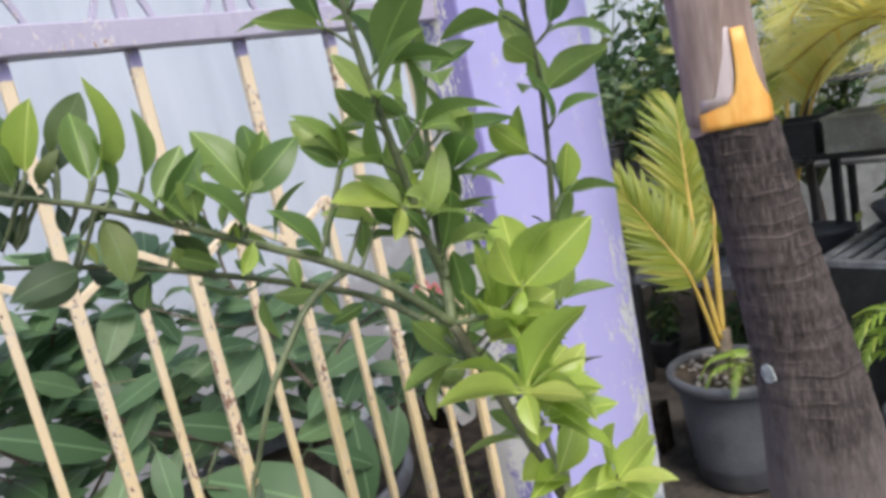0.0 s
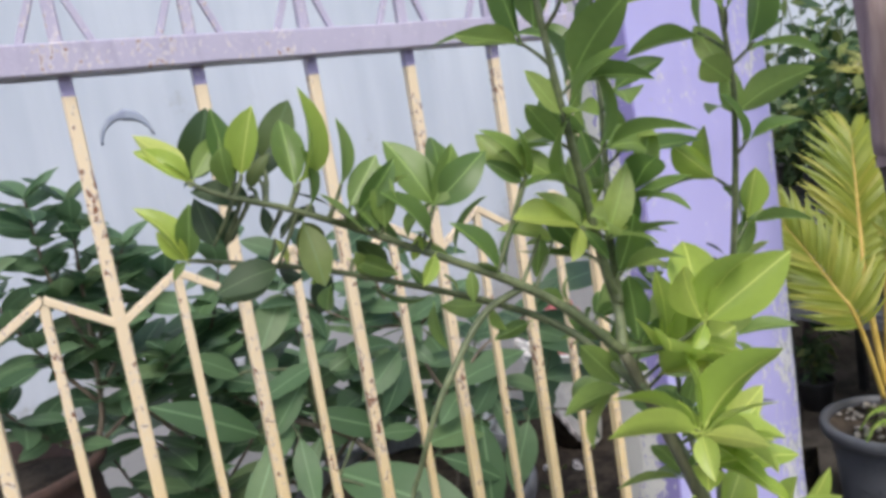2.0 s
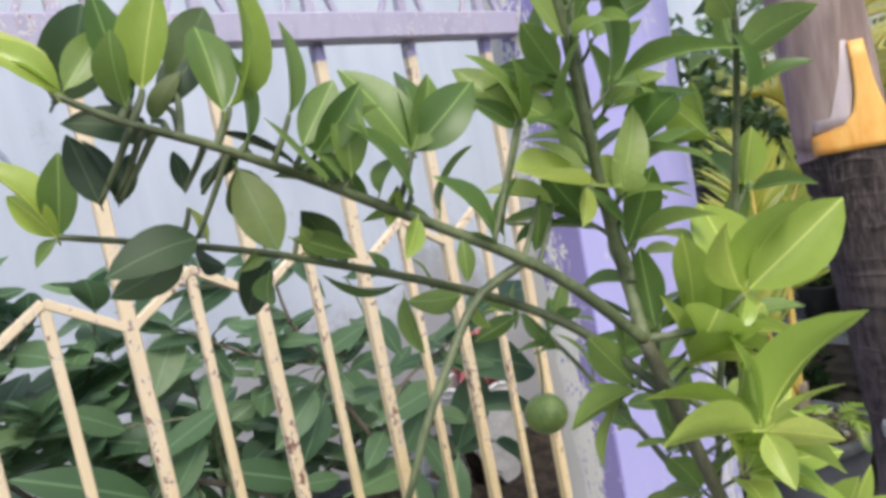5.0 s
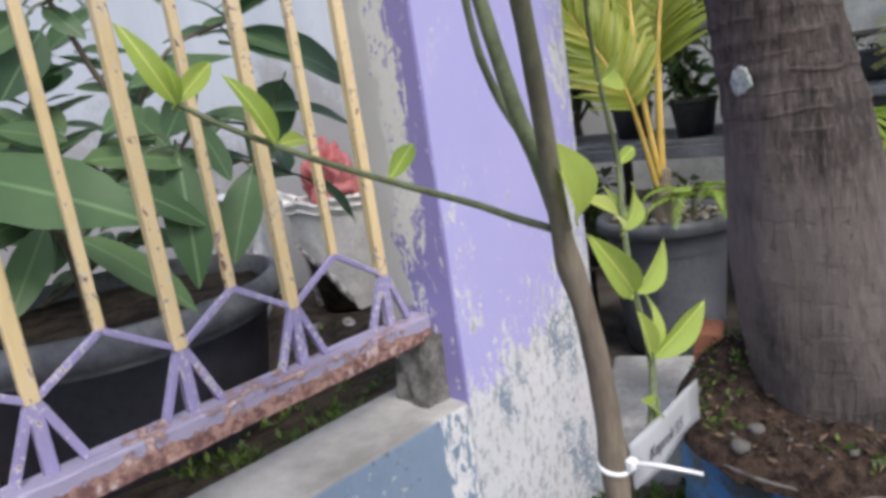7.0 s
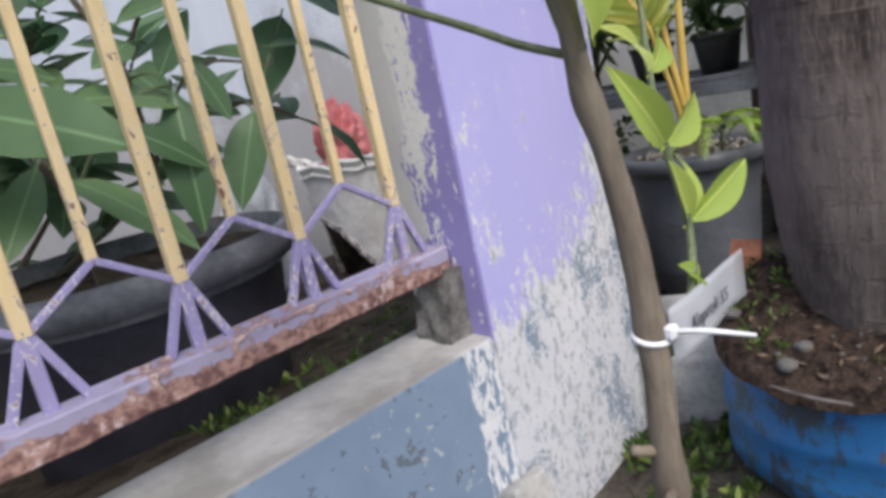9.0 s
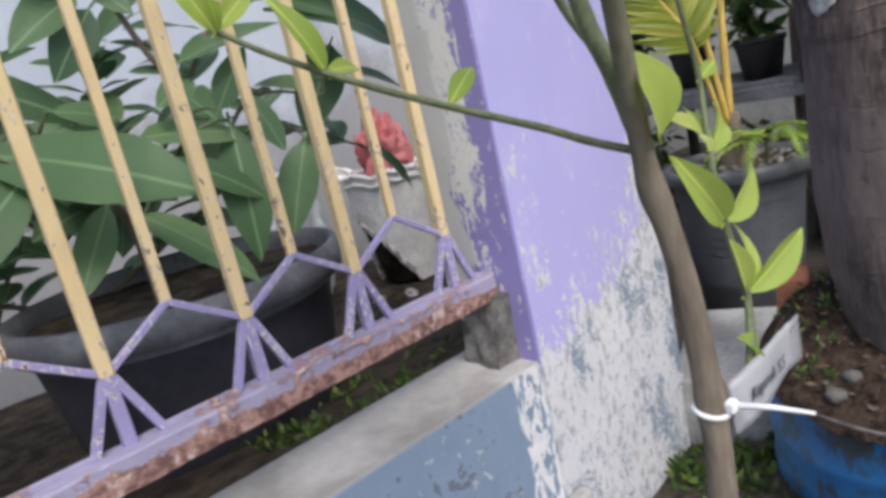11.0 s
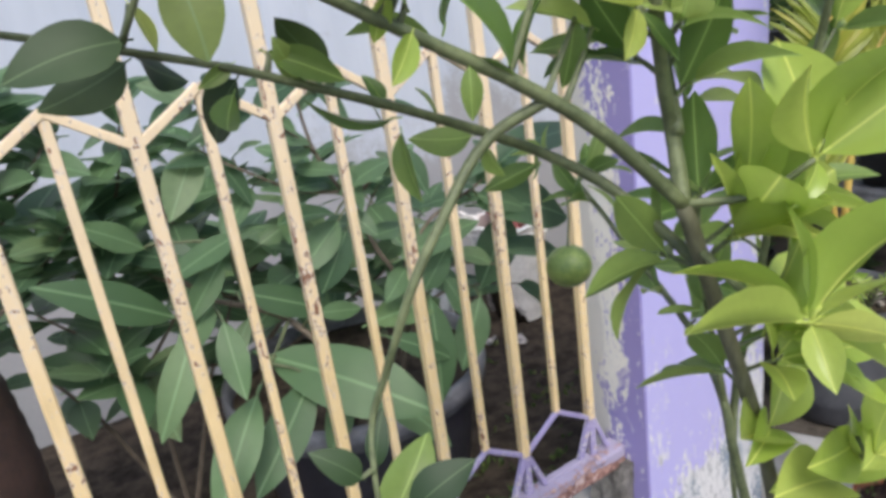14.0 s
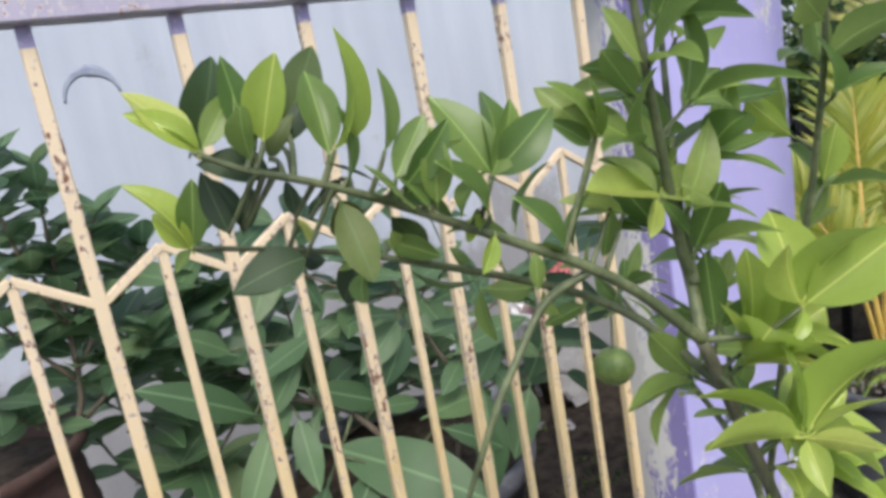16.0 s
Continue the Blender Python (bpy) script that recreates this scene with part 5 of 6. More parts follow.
part("trunk", bm, M["citrus_stem"], tree, "slender trunk, brown below and grey-green above")
for z, a in ((0.56, 2.6), (0.53, 3.6)):
    p = min(c, key=lambda q: abs(q.z - z))
    bm = bmesh.new()
    limb(bm, [p, p + Vector((math.cos(a), math.sin(a), 0.3)) * 0.022, p + Vector((math.cos(a), math.sin(a), 0.35)) * 0.028], 0.005, 0.004, 7, 4)
    part("branch_stub", bm, M["citrus_bark"], tree)


def branch(pts, r0, r1, mat="green_stem", label=""):
    bm = bmesh.new()
    c = limb(bm, pts, r0, r1, 9, 8, 0.04, rt)
    part("branch", bm, M[mat], tree, label)
    return c


F = (-0.652, -0.757, 1.48)
upper = branch([F, (-0.704, -0.742, 1.535), (-0.749, -0.733, 1.568), (-0.793, -0.729, 1.593), (-0.837, -0.726, 1.617), (-0.881, -0.724, 1.641), (-0.926, -0.724, 1.663), (-0.970, -0.728, 1.680), (-0.995, -0.728, 1.694)], 0.0050, 0.0016)
lower = branch([(-0.626, -0.752, 1.428), (-0.650, -0.700, 1.480), (-0.680, -0.670, 1.509), (-0.730, -0.662, 1.536), (-0.780, -0.658, 1.559), (-0.830, -0.653, 1.580), (-0.880, -0.646, 1.600), (-0.930, -0.642, 1.616), (-0.994, -0.645, 1.634)], 0.0046, 0.0018)
droop = branch([(-0.735, -0.735, 1.560), (-0.769, -0.715, 1.540), (-0.807, -0.716, 1.502), (-0.828, -0.714, 1.473), (-0.839, -0.707, 1.445), (-0.846, -0.696, 1.417), (-0.857, -0.690, 1.388), (-0.866, -0.700, 1.358), (-0.871, -0.711, 1.328)], 0.0036, 0.0016)
centre = branch([F, (-0.634, -0.737, 1.515), (-0.646, -0.740, 1.556), (-0.661, -0.747, 1.612), (-0.678, -0.756, 1.668), (-0.694, -0.765, 1.724), (-0.706, -0.768, 1.80), (-0.715, -0.77, 1.88), (-0.72, -0.77, 1.96)], 0.0056, 0.002)
behind = branch([(-0.636, -0.742, 1.52), (-0.606, -0.707, 1.58), (-0.578, -0.682, 1.636), (-0.554, -0.662, 1.726), (-0.541, -0.652, 1.836), (-0.536, -0.647, 1.936)], 0.0045, 0.002)
stem2 = branch([(-0.384, -0.678, 0.868), (-0.396, -0.670, 0.925), (-0.402, -0.662, 0.957), (-0.410, -0.653, 1.014), (-0.417, -0.645, 1.071), (-0.423, -0.636, 1.129), (-0.424, -0.626, 1.18), (-0.408, -0.588, 1.222), (-0.405, -0.550, 1.262), (-0.408, -0.500, 1.312), (-0.395, -0.43, 1.36), (-0.362, -0.35, 1.385), (-0.345, -0.318, 1.372)], 0.0075, 0.0022)
stem3 = branch([(-0.423, -0.636, 1.118), (-0.412, -0.632, 1.17), (-0.418, -0.641, 1.22), (-0.433, -0.659, 1.27), (-0.445, -0.69, 1.40), (-0.455, -0.73, 1.54), (-0.481, -0.769, 1.686), (-0.501, -0.782, 1.756), (-0.516, -0.787, 1.856), (-0.521, -0.792, 1.95)], 0.0050, 0.002)
thin = branch([(-0.398, -0.664, 0.94), (-0.393, -0.640, 0.97), (-0.400, -0.630, 1.008), (-0.402, -0.625, 1.045), (-0.403, -0.623, 1.083), (-0.414, -0.630, 1.125)], 0.0036, 0.0030)
fork = branch([(-0.424, -0.628, 1.175), (-0.432, -0.622, 1.243), (-0.440, -0.618, 1.30), (-0.446, -0.612, 1.42), (-0.445, -0.60, 1.52)], 0.0042, 0.0018)
twig = branch([(-0.380, -0.672, 0.866), (-0.400, -0.644, 0.881), (-0.426, -0.629, 0.897), (-0.467, -0.613, 0.917), (-0.508, -0.598, 0.937), (-0.548, -0.584, 0.958), (-0.589, -0.568, 0.983), (-0.613, -0.555, 1.002)], 0.0034, 0.0018)
shoot = branch([(-0.364, -0.686, 0.632), (-0.330, -0.690, 0.640), (-0.298, -0.689, 0.668), (-0.274, -0.681, 0.718), (-0.281, -0.674, 0.784), (-0.274, -0.665, 0.841), (-0.260, -0.657, 0.902), (-0.276, -0.656, 0.975), (-0.30, -0.665, 1.03), (-0.34, -0.69, 1.085)], 0.0048, 0.0014)
side = branch([(-0.487, -0.727, 1.140), (-0.494, -0.750, 1.170), (-0.500, -0.768, 1.187), (-0.503, -0.785, 1.206), (-0.501, -0.790, 1.226), (-0.504, -0.800, 1.254)], 0.0034, 0.002)


def lf(meshes, base, tip, up=None, roll=0.0):
    d = Vector(tip) - Vector(base)
    return leaf_at(tree, meshes, base, d, d.length, up or (-0.35, -0.75, 0.55), rt, roll=roll)


def leafy_shoot(at, axis, n, length, spread, meshes, stem=0.03):
    """A short green side shoot ending in a rosette."""
    a = Vector(at)
    tip = a + Vector(axis).normalized() * stem
    if stem > 0.012:
        bm = bmesh.new()
        limb(bm, [a, a.lerp(tip, 0.5) + Vector((0.002, 0, 0)), tip], 0.002, 0.0014, 6, 4)
        part("twig", bm, M["green_stem"], tree)
    whorl(tree, meshes, tip, axis, n, length, spread, rt, rt.uniform(0, 6))


# bright rosettes on the near side
for base, tips in (
    ((-0.653, -0.839, 1.424), ((-0.732, -0.829, 1.448), (-0.661, -0.782, 1.472), (-0.604, -0.866, 1.498), (-0.571, -0.882, 1.444), (-0.626, -0.807, 1.486), (-0.606, -0.877, 1.401), (-0.666, -0.872, 1.396))),
    ((-0.608, -0.815, 1.504), ((-0.588, -0.785, 1.577), (-0.554, -0.852, 1.556), (-0.646, -0.807, 1.561), (-0.606, -0.827, 1.581), (-0.571, -0.807, 1.506), (-0.636, -0.837, 1.486))),
    ((-0.541, -0.829, 1.274), ((-0.496, -0.871, 1.325), (-0.551, -0.837, 1.341), (-0.521, -0.807, 1.336), (-0.506, -0.877, 1.271), (-0.576, -0.837, 1.306), (-0.526, -0.857, 1.236))),
):
    p = min(c + side, key=lambda q: (q - Vector(base)).length)
    bm = bmesh.new()
    limb(bm, [p, p.lerp(Vector(base), 0.6) - Vector((0, 0, 0.01)), base], 0.0032, 0.002, 7, 5)
    part("twig", bm, M["green_stem"], tree)
    for tip in tips:
        lf(YNG, Vector(base) + (Vector(tip) - Vector(base)) * 0.06, Vector(base).lerp(Vector(tip), rt.uniform(0.8, 0.98)) + Vector((rt.uniform(-0.012, 0.012), rt.uniform(-0.02, 0.02), rt.uniform(-0.004, 0.014))), (rt.uniform(-0.9, 0.9), rt.uniform(-0.9, 0.9), 0.9), roll=rt.uniform(-0.8, 0.8))
bright_shoots = (
    ((-0.601, -0.752, 1.436), (0.3, -0.6, 0.7), 6, 0.078, 42),
    ((-0.571, -0.745, 1.366), (0.5, -0.5, 0.4), 6, 0.082, 45),
    ((-0.551, -0.740, 1.326), (0.1, -0.7, 0.5), 5, 0.078, 45),
    ((-0.561, -0.742, 1.346), (0.6, -0.7, 0.5), 5, 0.080, 42),
    ((-0.616, -0.749, 1.446), (0.6, -0.5, 0.6), 5, 0.076, 40),
)
green_shoots = (
    ((-0.536, -0.732, 1.296), (0.2, 0.7, 0.4), 5, 0.060, 60),
    ((-0.606, -0.747, 1.426), (-0.200, 0.800, 0.300), 6, 0.060, 60),
    ((-0.626, -0.747, 1.456), (0.6, 0.3, 0.6), 6, 0.062, 55),
)
for mesh, shoots in ((YNG, bright_shoots), (CIT, green_shoots)):
    for at, axis, n, ln, sp in shoots:
        at = min(c, key=lambda q: abs(q.z - at[2]))
        leafy_shoot(at, axis, n, ln, sp, mesh, 0.035)
# large lime leaves about the bend of the trunk
for base, tip in (
    ((-0.548, -0.752, 1.262), (-0.626, -0.775, 1.298)), ((-0.547, -0.752, 1.263), (-0.604, -0.790, 1.296)), ((-0.545, -0.752, 1.263), (-0.478, -0.735, 1.301)),
    ((-0.510, -0.787, 1.211), (-0.592, -0.800, 1.262)), ((-0.504, -0.790, 1.224), (-0.523, -0.810, 1.280)), ((-0.503, -0.785, 1.204), (-0.426, -0.800, 1.226)),
    ((-0.500, -0.792, 1.230), (-0.462, -0.820, 1.275)), ((-0.506, -0.775, 1.215), (-0.567, -0.775, 1.223)), ((-0.504, -0.798, 1.249), (-0.581, -0.815, 1.276)),
):
    lf(YNG, base, tip, (rt.uniform(-0.3, 0.3), -0.8, 0.6), roll=rt.uniform(-0.4, 0.4))
# leaves of the two side branches, each carried by a short stalk
UPPER_SHOOTS = (
    ((-0.995, -0.728, 1.694), (-1.018, -0.713, 1.735)),
    ((-0.993, -0.728, 1.694), (-1.020, -0.729, 1.723)),
    ((-0.992, -0.728, 1.695), (-1.010, -0.719, 1.715)),
    ((-0.990, -0.728, 1.696), (-0.967, -0.724, 1.724)),
    ((-0.964, -0.728, 1.690), (-0.969, -0.723, 1.743)),
    ((-0.957, -0.728, 1.694), (-0.946, -0.744, 1.739)),
    ((-0.920, -0.728, 1.680), (-0.916, -0.711, 1.735)),
    ((-0.916, -0.728, 1.682), (-0.898, -0.762, 1.736)),
    ((-0.911, -0.728, 1.663), (-0.909, -0.741, 1.706)),
    ((-0.884, -0.728, 1.675), (-0.876, -0.735, 1.724)),
    ((-0.880, -0.728, 1.657), (-0.848, -0.721, 1.693)),
    ((-0.873, -0.728, 1.652), (-0.843, -0.746, 1.685)),
    ((-0.808, -0.728, 1.646), (-0.832, -0.712, 1.707)),
    ((-0.808, -0.728, 1.646), (-0.772, -0.707, 1.706)),
    ((-0.807, -0.728, 1.645), (-0.766, -0.754, 1.682)),
)
UPPER_LEAVES = (
    ((-0.811, -0.732, 1.645), (-0.776, -0.732, 1.693)),
    ((-0.873, -0.732, 1.636), (-0.912, -0.754, 1.671)),
    ((-0.856, -0.732, 1.636), (-0.854, -0.740, 1.684)),
    ((-0.818, -0.732, 1.619), (-0.852, -0.755, 1.667)),
    ((-0.826, -0.732, 1.625), (-0.833, -0.724, 1.602)),
    ((-0.758, -0.732, 1.580), (-0.790, -0.739, 1.631)),
    ((-0.696, -0.732, 1.593), (-0.736, -0.713, 1.617)),
    ((-0.709, -0.732, 1.600), (-0.713, -0.725, 1.560)),
    ((-0.716, -0.732, 1.654), (-0.749, -0.717, 1.698)),
    ((-0.715, -0.732, 1.655), (-0.748, -0.750, 1.703)),
    ((-0.714, -0.732, 1.653), (-0.724, -0.752, 1.697)),
    ((-0.720, -0.732, 1.650), (-0.750, -0.732, 1.673)),
    ((-0.816, -0.732, 1.605), (-0.834, -0.742, 1.584)),
    ((-0.863, -0.732, 1.635), (-0.878, -0.728, 1.663)),
    ((-0.785, -0.732, 1.585), (-0.789, -0.736, 1.558)),
)
CENTRE_ROSETTE = (
    ((-0.672, -0.745, 1.601), (-0.704, -0.748, 1.643)),
    ((-0.671, -0.745, 1.601), (-0.634, -0.733, 1.631)),
    ((-0.669, -0.745, 1.600), (-0.592, -0.750, 1.608)),
    ((-0.673, -0.745, 1.600), (-0.693, -0.757, 1.575)),
    ((-0.669, -0.745, 1.598), (-0.659, -0.762, 1.568)),
    ((-0.675, -0.745, 1.601), (-0.749, -0.748, 1.618)),
)
DARK_LEAVES = (
    ((-0.990, -0.700, 1.696), (-0.961, -0.703, 1.745)),
    ((-0.933, -0.700, 1.700), (-0.900, -0.698, 1.750)),
    ((-0.939, -0.700, 1.690), (-0.916, -0.707, 1.723)),
    ((-0.981, -0.700, 1.645), (-0.988, -0.698, 1.683)),
    ((-0.973, -0.700, 1.646), (-0.975, -0.705, 1.677)),
    ((-0.972, -0.700, 1.644), (-0.961, -0.699, 1.670)),
    ((-0.939, -0.700, 1.645), (-0.937, -0.696, 1.669)),
    ((-0.930, -0.700, 1.642), (-0.924, -0.705, 1.656)),
    ((-0.938, -0.700, 1.619), (-0.985, -0.708, 1.616)),
    ((-0.949, -0.700, 1.676), (-0.986, -0.703, 1.691)),
    ((-0.905, -0.700, 1.662), (-0.923, -0.698, 1.648)),
    ((-0.947, -0.700, 1.683), (-0.934, -0.709, 1.708)),
)
LOWER_LEAVES = (
    ((-0.995, -0.645, 1.634), (-1.014, -0.647, 1.686)),
    ((-0.994, -0.645, 1.634), (-1.012, -0.644, 1.661)),
    ((-0.995, -0.645, 1.633), (-1.009, -0.640, 1.621)),
    ((-0.993, -0.645, 1.634), (-0.985, -0.654, 1.679)),
    ((-0.921, -0.645, 1.637), (-0.910, -0.644, 1.611)),
    ((-0.857, -0.645, 1.605), (-0.820, -0.663, 1.585)),
    ((-0.877, -0.645, 1.602), (-0.898, -0.647, 1.592)),
    ((-0.842, -0.645, 1.587), (-0.856, -0.654, 1.613)),
    ((-0.789, -0.645, 1.564), (-0.796, -0.638, 1.585)),
    ((-0.753, -0.645, 1.545), (-0.759, -0.648, 1.572)),
)


def carried(spec, stems, meshes, tilt):
    for k, (base, tip) in enumerate(spec):
        b = Vector(base)
        p = min(stems, key=lambda q: (q - b).length)
        if (p - b).length > 0.006:
            bm = bmesh.new()
            limb(bm, [p, p.lerp(b, 0.55) + Vector((0.002, 0, 0.002)), b], 0.0022, 0.0014, 6, 4)
            part("twig", bm, M["green_stem"], tree)
        mesh = meshes(k)
        a = Vector((rt.uniform(-tilt, tilt), -0.8, rt.uniform(0.1, 0.9)))
        lf(mesh, b, tip, a, roll=rt.uniform(-0.5, 0.5))


carried(UPPER_SHOOTS, upper, lambda k: YNG if k in (0, 1, 2, 5, 7) else CIT, 0.8)
carried(UPPER_LEAVES, upper, lambda k: YNG if k in (4, 12) else CIT, 0.8)
carried(CENTRE_ROSETTE, centre[:20], lambda k: YNG if k % 2 else CIT, 0.6)
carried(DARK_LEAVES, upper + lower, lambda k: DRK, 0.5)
carried(LOWER_LEAVES, lower, lambda k: YNG if k in (0, 1, 4) else CIT, 0.6)
for i, t in enumerate((0.25, 0.38, 0.5, 0.62, 0.74, 0.86)):
    for stem in (upper, lower):
        p = stem[int(t * (len(stem) - 1))]
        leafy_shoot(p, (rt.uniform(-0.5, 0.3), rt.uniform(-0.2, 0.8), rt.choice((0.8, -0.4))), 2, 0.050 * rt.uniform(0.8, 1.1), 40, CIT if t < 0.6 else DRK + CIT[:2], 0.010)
# leaves up the standing stems
for stemc, t0, t1, n, meshes, ln in ((centre, 0.18, 1.0, 16, CIT, 0.064), (behind, 0.10, 1.0, 15, CIT, 0.064), (stem3, 0.34, 0.55, 4, DRK[:2] + CIT, 0.062), (stem3, 0.55, 1.0, 14, CIT + YNG[:2], 0.066), (stem2, 0.60, 0.97, 7, CIT, 0.058), (fork, 0.35, 1.0, 8, CIT, 0.06)):
    for i in range(n):
        t = t0 + (t1 - t0) * (i + 0.5) / n
        p = stemc[int(t * (len(stemc) - 1))]
        a = i * 2.4 + rt.uniform(-0.5, 0.5)
        leafy_shoot(p, (math.cos(a) * 0.9, math.sin(a) * 0.9, 0.75), rt.choice((2, 3, 4)), ln * rt.uniform(0.85, 1.15), 38, meshes, rt.uniform(0.01, 0.04))
# leaves of the low twig and the shoot
SMALL_LEAVES = (
    ((-0.613, -0.553, 1.002), (-0.639, -0.560, 1.052)), ((-0.613, -0.553, 1.002), (-0.577, -0.550, 1.031)), ((-0.613, -0.555, 1.000), (-0.616, -0.570, 1.024)),
    ((-0.561, -0.578, 0.966), (-0.586, -0.585, 1.016)), ((-0.561, -0.578, 0.966), (-0.521, -0.570, 0.970)), ((-0.490, -0.604, 0.928), (-0.450, -0.600, 0.958)),
    ((-0.272, -0.681, 0.718), (-0.302, -0.690, 0.775)), ((-0.272, -0.681, 0.718), (-0.224, -0.670, 0.773)), ((-0.272, -0.681, 0.718), (-0.188, -0.700, 0.751)),
    ((-0.281, -0.674, 0.784), (-0.349, -0.690, 0.846)), ((-0.281, -0.674, 0.784), (-0.182, -0.660, 0.812)),
    ((-0.274, -0.665, 0.841), (-0.327, -0.680, 0.892)), ((-0.274, -0.665, 0.841), (-0.209, -0.660, 0.878)), ((-0.274, -0.665, 0.841), (-0.259, -0.650, 0.885)),
    ((-0.262, -0.657, 0.900), (-0.223, -0.655, 0.912)),
)
TRUNK_LEAVES = (
    ((-0.276, -0.656, 0.975), (-0.216, -0.650, 0.989)), ((-0.377, -0.686, 0.875), (-0.400, -0.692, 0.940)), ((-0.284, -0.687, 0.665), (-0.305, -0.692, 0.695)),
    ((-0.490, -0.733, 1.076), (-0.514, -0.751, 1.166)), ((-0.490, -0.733, 1.076), (-0.466, -0.789, 1.122)),
    ((-0.486, -0.788, 1.225), (-0.510, -0.80, 1.290)), ((-0.486, -0.788, 1.225), (-0.440, -0.81, 1.262)), ((-0.49, -0.80, 1.26), (-0.47, -0.83, 1.318)), ((-0.49, -0.80, 1.26), (-0.53, -0.82, 1.300)),
)
for base, tip in TRUNK_LEAVES[:3]:
    lf(YNG, base, tip, (rt.uniform(-0.7, 0.1), -0.8, rt.uniform(0.1, 0.5)), roll=rt.uniform(-0.4, 0.4))
for base, tip in SMALL_LEAVES:
    lf(NRW, base, tip, (rt.uniform(-0.7, 0.1), -0.8, rt.uniform(0.1, 0.5)), roll=rt.uniform(-0.4, 0.4))
for base, tip in TRUNK_LEAVES[3:]:
    lf(WIDE, base, tip, (0.2, -0.45, 0.6), roll=rt.uniform(-0.3, 0.3))
# near drooping end
DROOP_LEAVES = (
    ((-0.883, -0.745, 1.303), (-0.825, -0.751, 1.312)),
    ((-0.884, -0.762, 1.326), (-0.917, -0.753, 1.381)),
    ((-0.874, -0.700, 1.363), (-0.895, -0.698, 1.391)),
    ((-0.857, -0.721, 1.342), (-0.825, -0.739, 1.371)),
    ((-0.896, -0.740, 1.291), (-0.931, -0.736, 1.290)),
    ((-0.863, -0.697, 1.363), (-0.854, -0.695, 1.396)),
    ((-0.871, -0.707, 1.325), (-0.827, -0.707, 1.371)),
    ((-0.880, -0.735, 1.300), (-0.872, -0.728, 1.262)),
    ((-0.866, -0.716, 1.316), (-0.832, -0.716, 1.290)),
)
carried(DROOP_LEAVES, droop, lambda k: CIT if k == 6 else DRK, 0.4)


def citrus_fruit(at, r, stalk, label):
    fr = thing("citrus_fruit", at, label, "fruit", "fruits on the citrus tree")
    bm = bmesh.new()
    bmesh.ops.create_uvsphere(bm, u_segments=28, v_segments=18, radius=r)
    for v in bm.verts:
        k = v.co.z / r
        v.co.z *= 0.93
        v.co.z -= r * 0.025 * math.exp(-((1 - k) / 0.06) ** 2) + r * -0.04 * math.exp(-((1 + k) / 0.1) ** 2)
        v.co *= 1 + 0.012 * noise.noise(v.co * 60)
    bmesh.ops.transform(bm, matrix=Matrix.Translation(at), verts=bm.verts)
    part("peel", bm, M["fruit"], fr)
    top = Vector(at) + Vector((0, 0, r * 0.80))
    bm = bmesh.new()
    limb(bm, [top, top.lerp(Vector(stalk), 0.5) + Vector((0.006, 0, 0)), stalk], 0.0016, 0.0014, 6, 6)
    part("stalk", bm, M["green_stem"], fr)
    bm = bmesh.new()
    lathe(bm, [(0.0, 0.004), (0.004, 0.003), (0.006, 0.0), (0.004, -0.002)], tuple(top), 8)
    part("calyx", bm, M["green_stem"], fr)


citrus_fruit((-0.342, -0.312, 1.236), 0.034, (-0.345, -0.318, 1.372), "round unripe green citrus fruit hanging from a thin stalk")
citrus_fruit((-0.908, -0.718, 1.333), 0.035, (-0.872, -0.712, 1.334), "round green citrus fruit on the drooping branch end")

# plastic name tag held by a cable tie
tie = thing("cable_tie", (-0.364, -0.687, 0.655), "white nylon cable tie round the citrus trunk", "cable tie")
bm = bmesh.new()
ringc = min(c, key=lambda q: abs(q.z - 0.655))
R = 0.0132
tube(bm, [(ringc.x + R * math.cos(a), ringc.y + R * math.sin(a), 0.654 + 0.003 * math.sin(a)) for a in (radians(q) for q in range(0, 361, 15))], 0.0024, 6, cap=False)
part("loop", bm, M["tie"], tie)
bm = bmesh.new()
hx, hy = -0.358, -0.701
box(bm, hx - 0.005, hx + 0.005, hy - 0.004, hy + 0.004, 0.654, 0.664, 0.0015)
part("tie_head", bm, M["tie"], tie, smooth=False)
bm = bmesh.new()
tube(bm, [(hx + 0.002, hy - 0.002, 0.659), (hx + 0.013, hy - 0.026, 0.657), (hx + 0.023, hy - 0.052, 0.653)], [0.0026, 0.0023, 0.0015], 6)
part("tie_tail", bm, M["tie"], tie)

tag = thing("plant_tag", (-0.30, -0.69, 0.65), "clear plastic sleeve tag with a handwritten plant name", "plant tag")
TO = Vector((-0.354, -0.700, 0.632))
TXA = Vector((1.0, 0.03, 0.012)).normalized()
TYA = Vector((-0.20, 0.02, 1.0))
TYA = (TYA - TXA * TYA.dot(TXA)).normalized()
TZA = TXA.cross(TYA)
TM = Matrix(((TXA.x, TYA.x, TZA.x, TO.x), (TXA.y, TYA.y, TZA.y, TO.y), (TXA.z, TYA.z, TZA.z, TO.z), (0, 0, 0, 1)))
bm = bmesh.new()
box(bm, 0, 0.142, 0.0, 0.043, -0.0008, 0.0008)
bmesh.ops.subdivide_edges(bm, edges=bm.edges[:], cuts=5, use_grid_fill=True)
for v in bm.verts:
    v.co.z += 0.004 * math.sin(v.co.x * 40) * math.cos(v.co.y * 30)
bmesh.ops.transform(bm, matrix=TM, verts=bm.verts)
part("sleeve", bm, M["sleeve"], tag)
bm = bmesh.new()
box(bm, 0.004, 0.128, 0.004, 0.039, -0.0045, -0.0038)
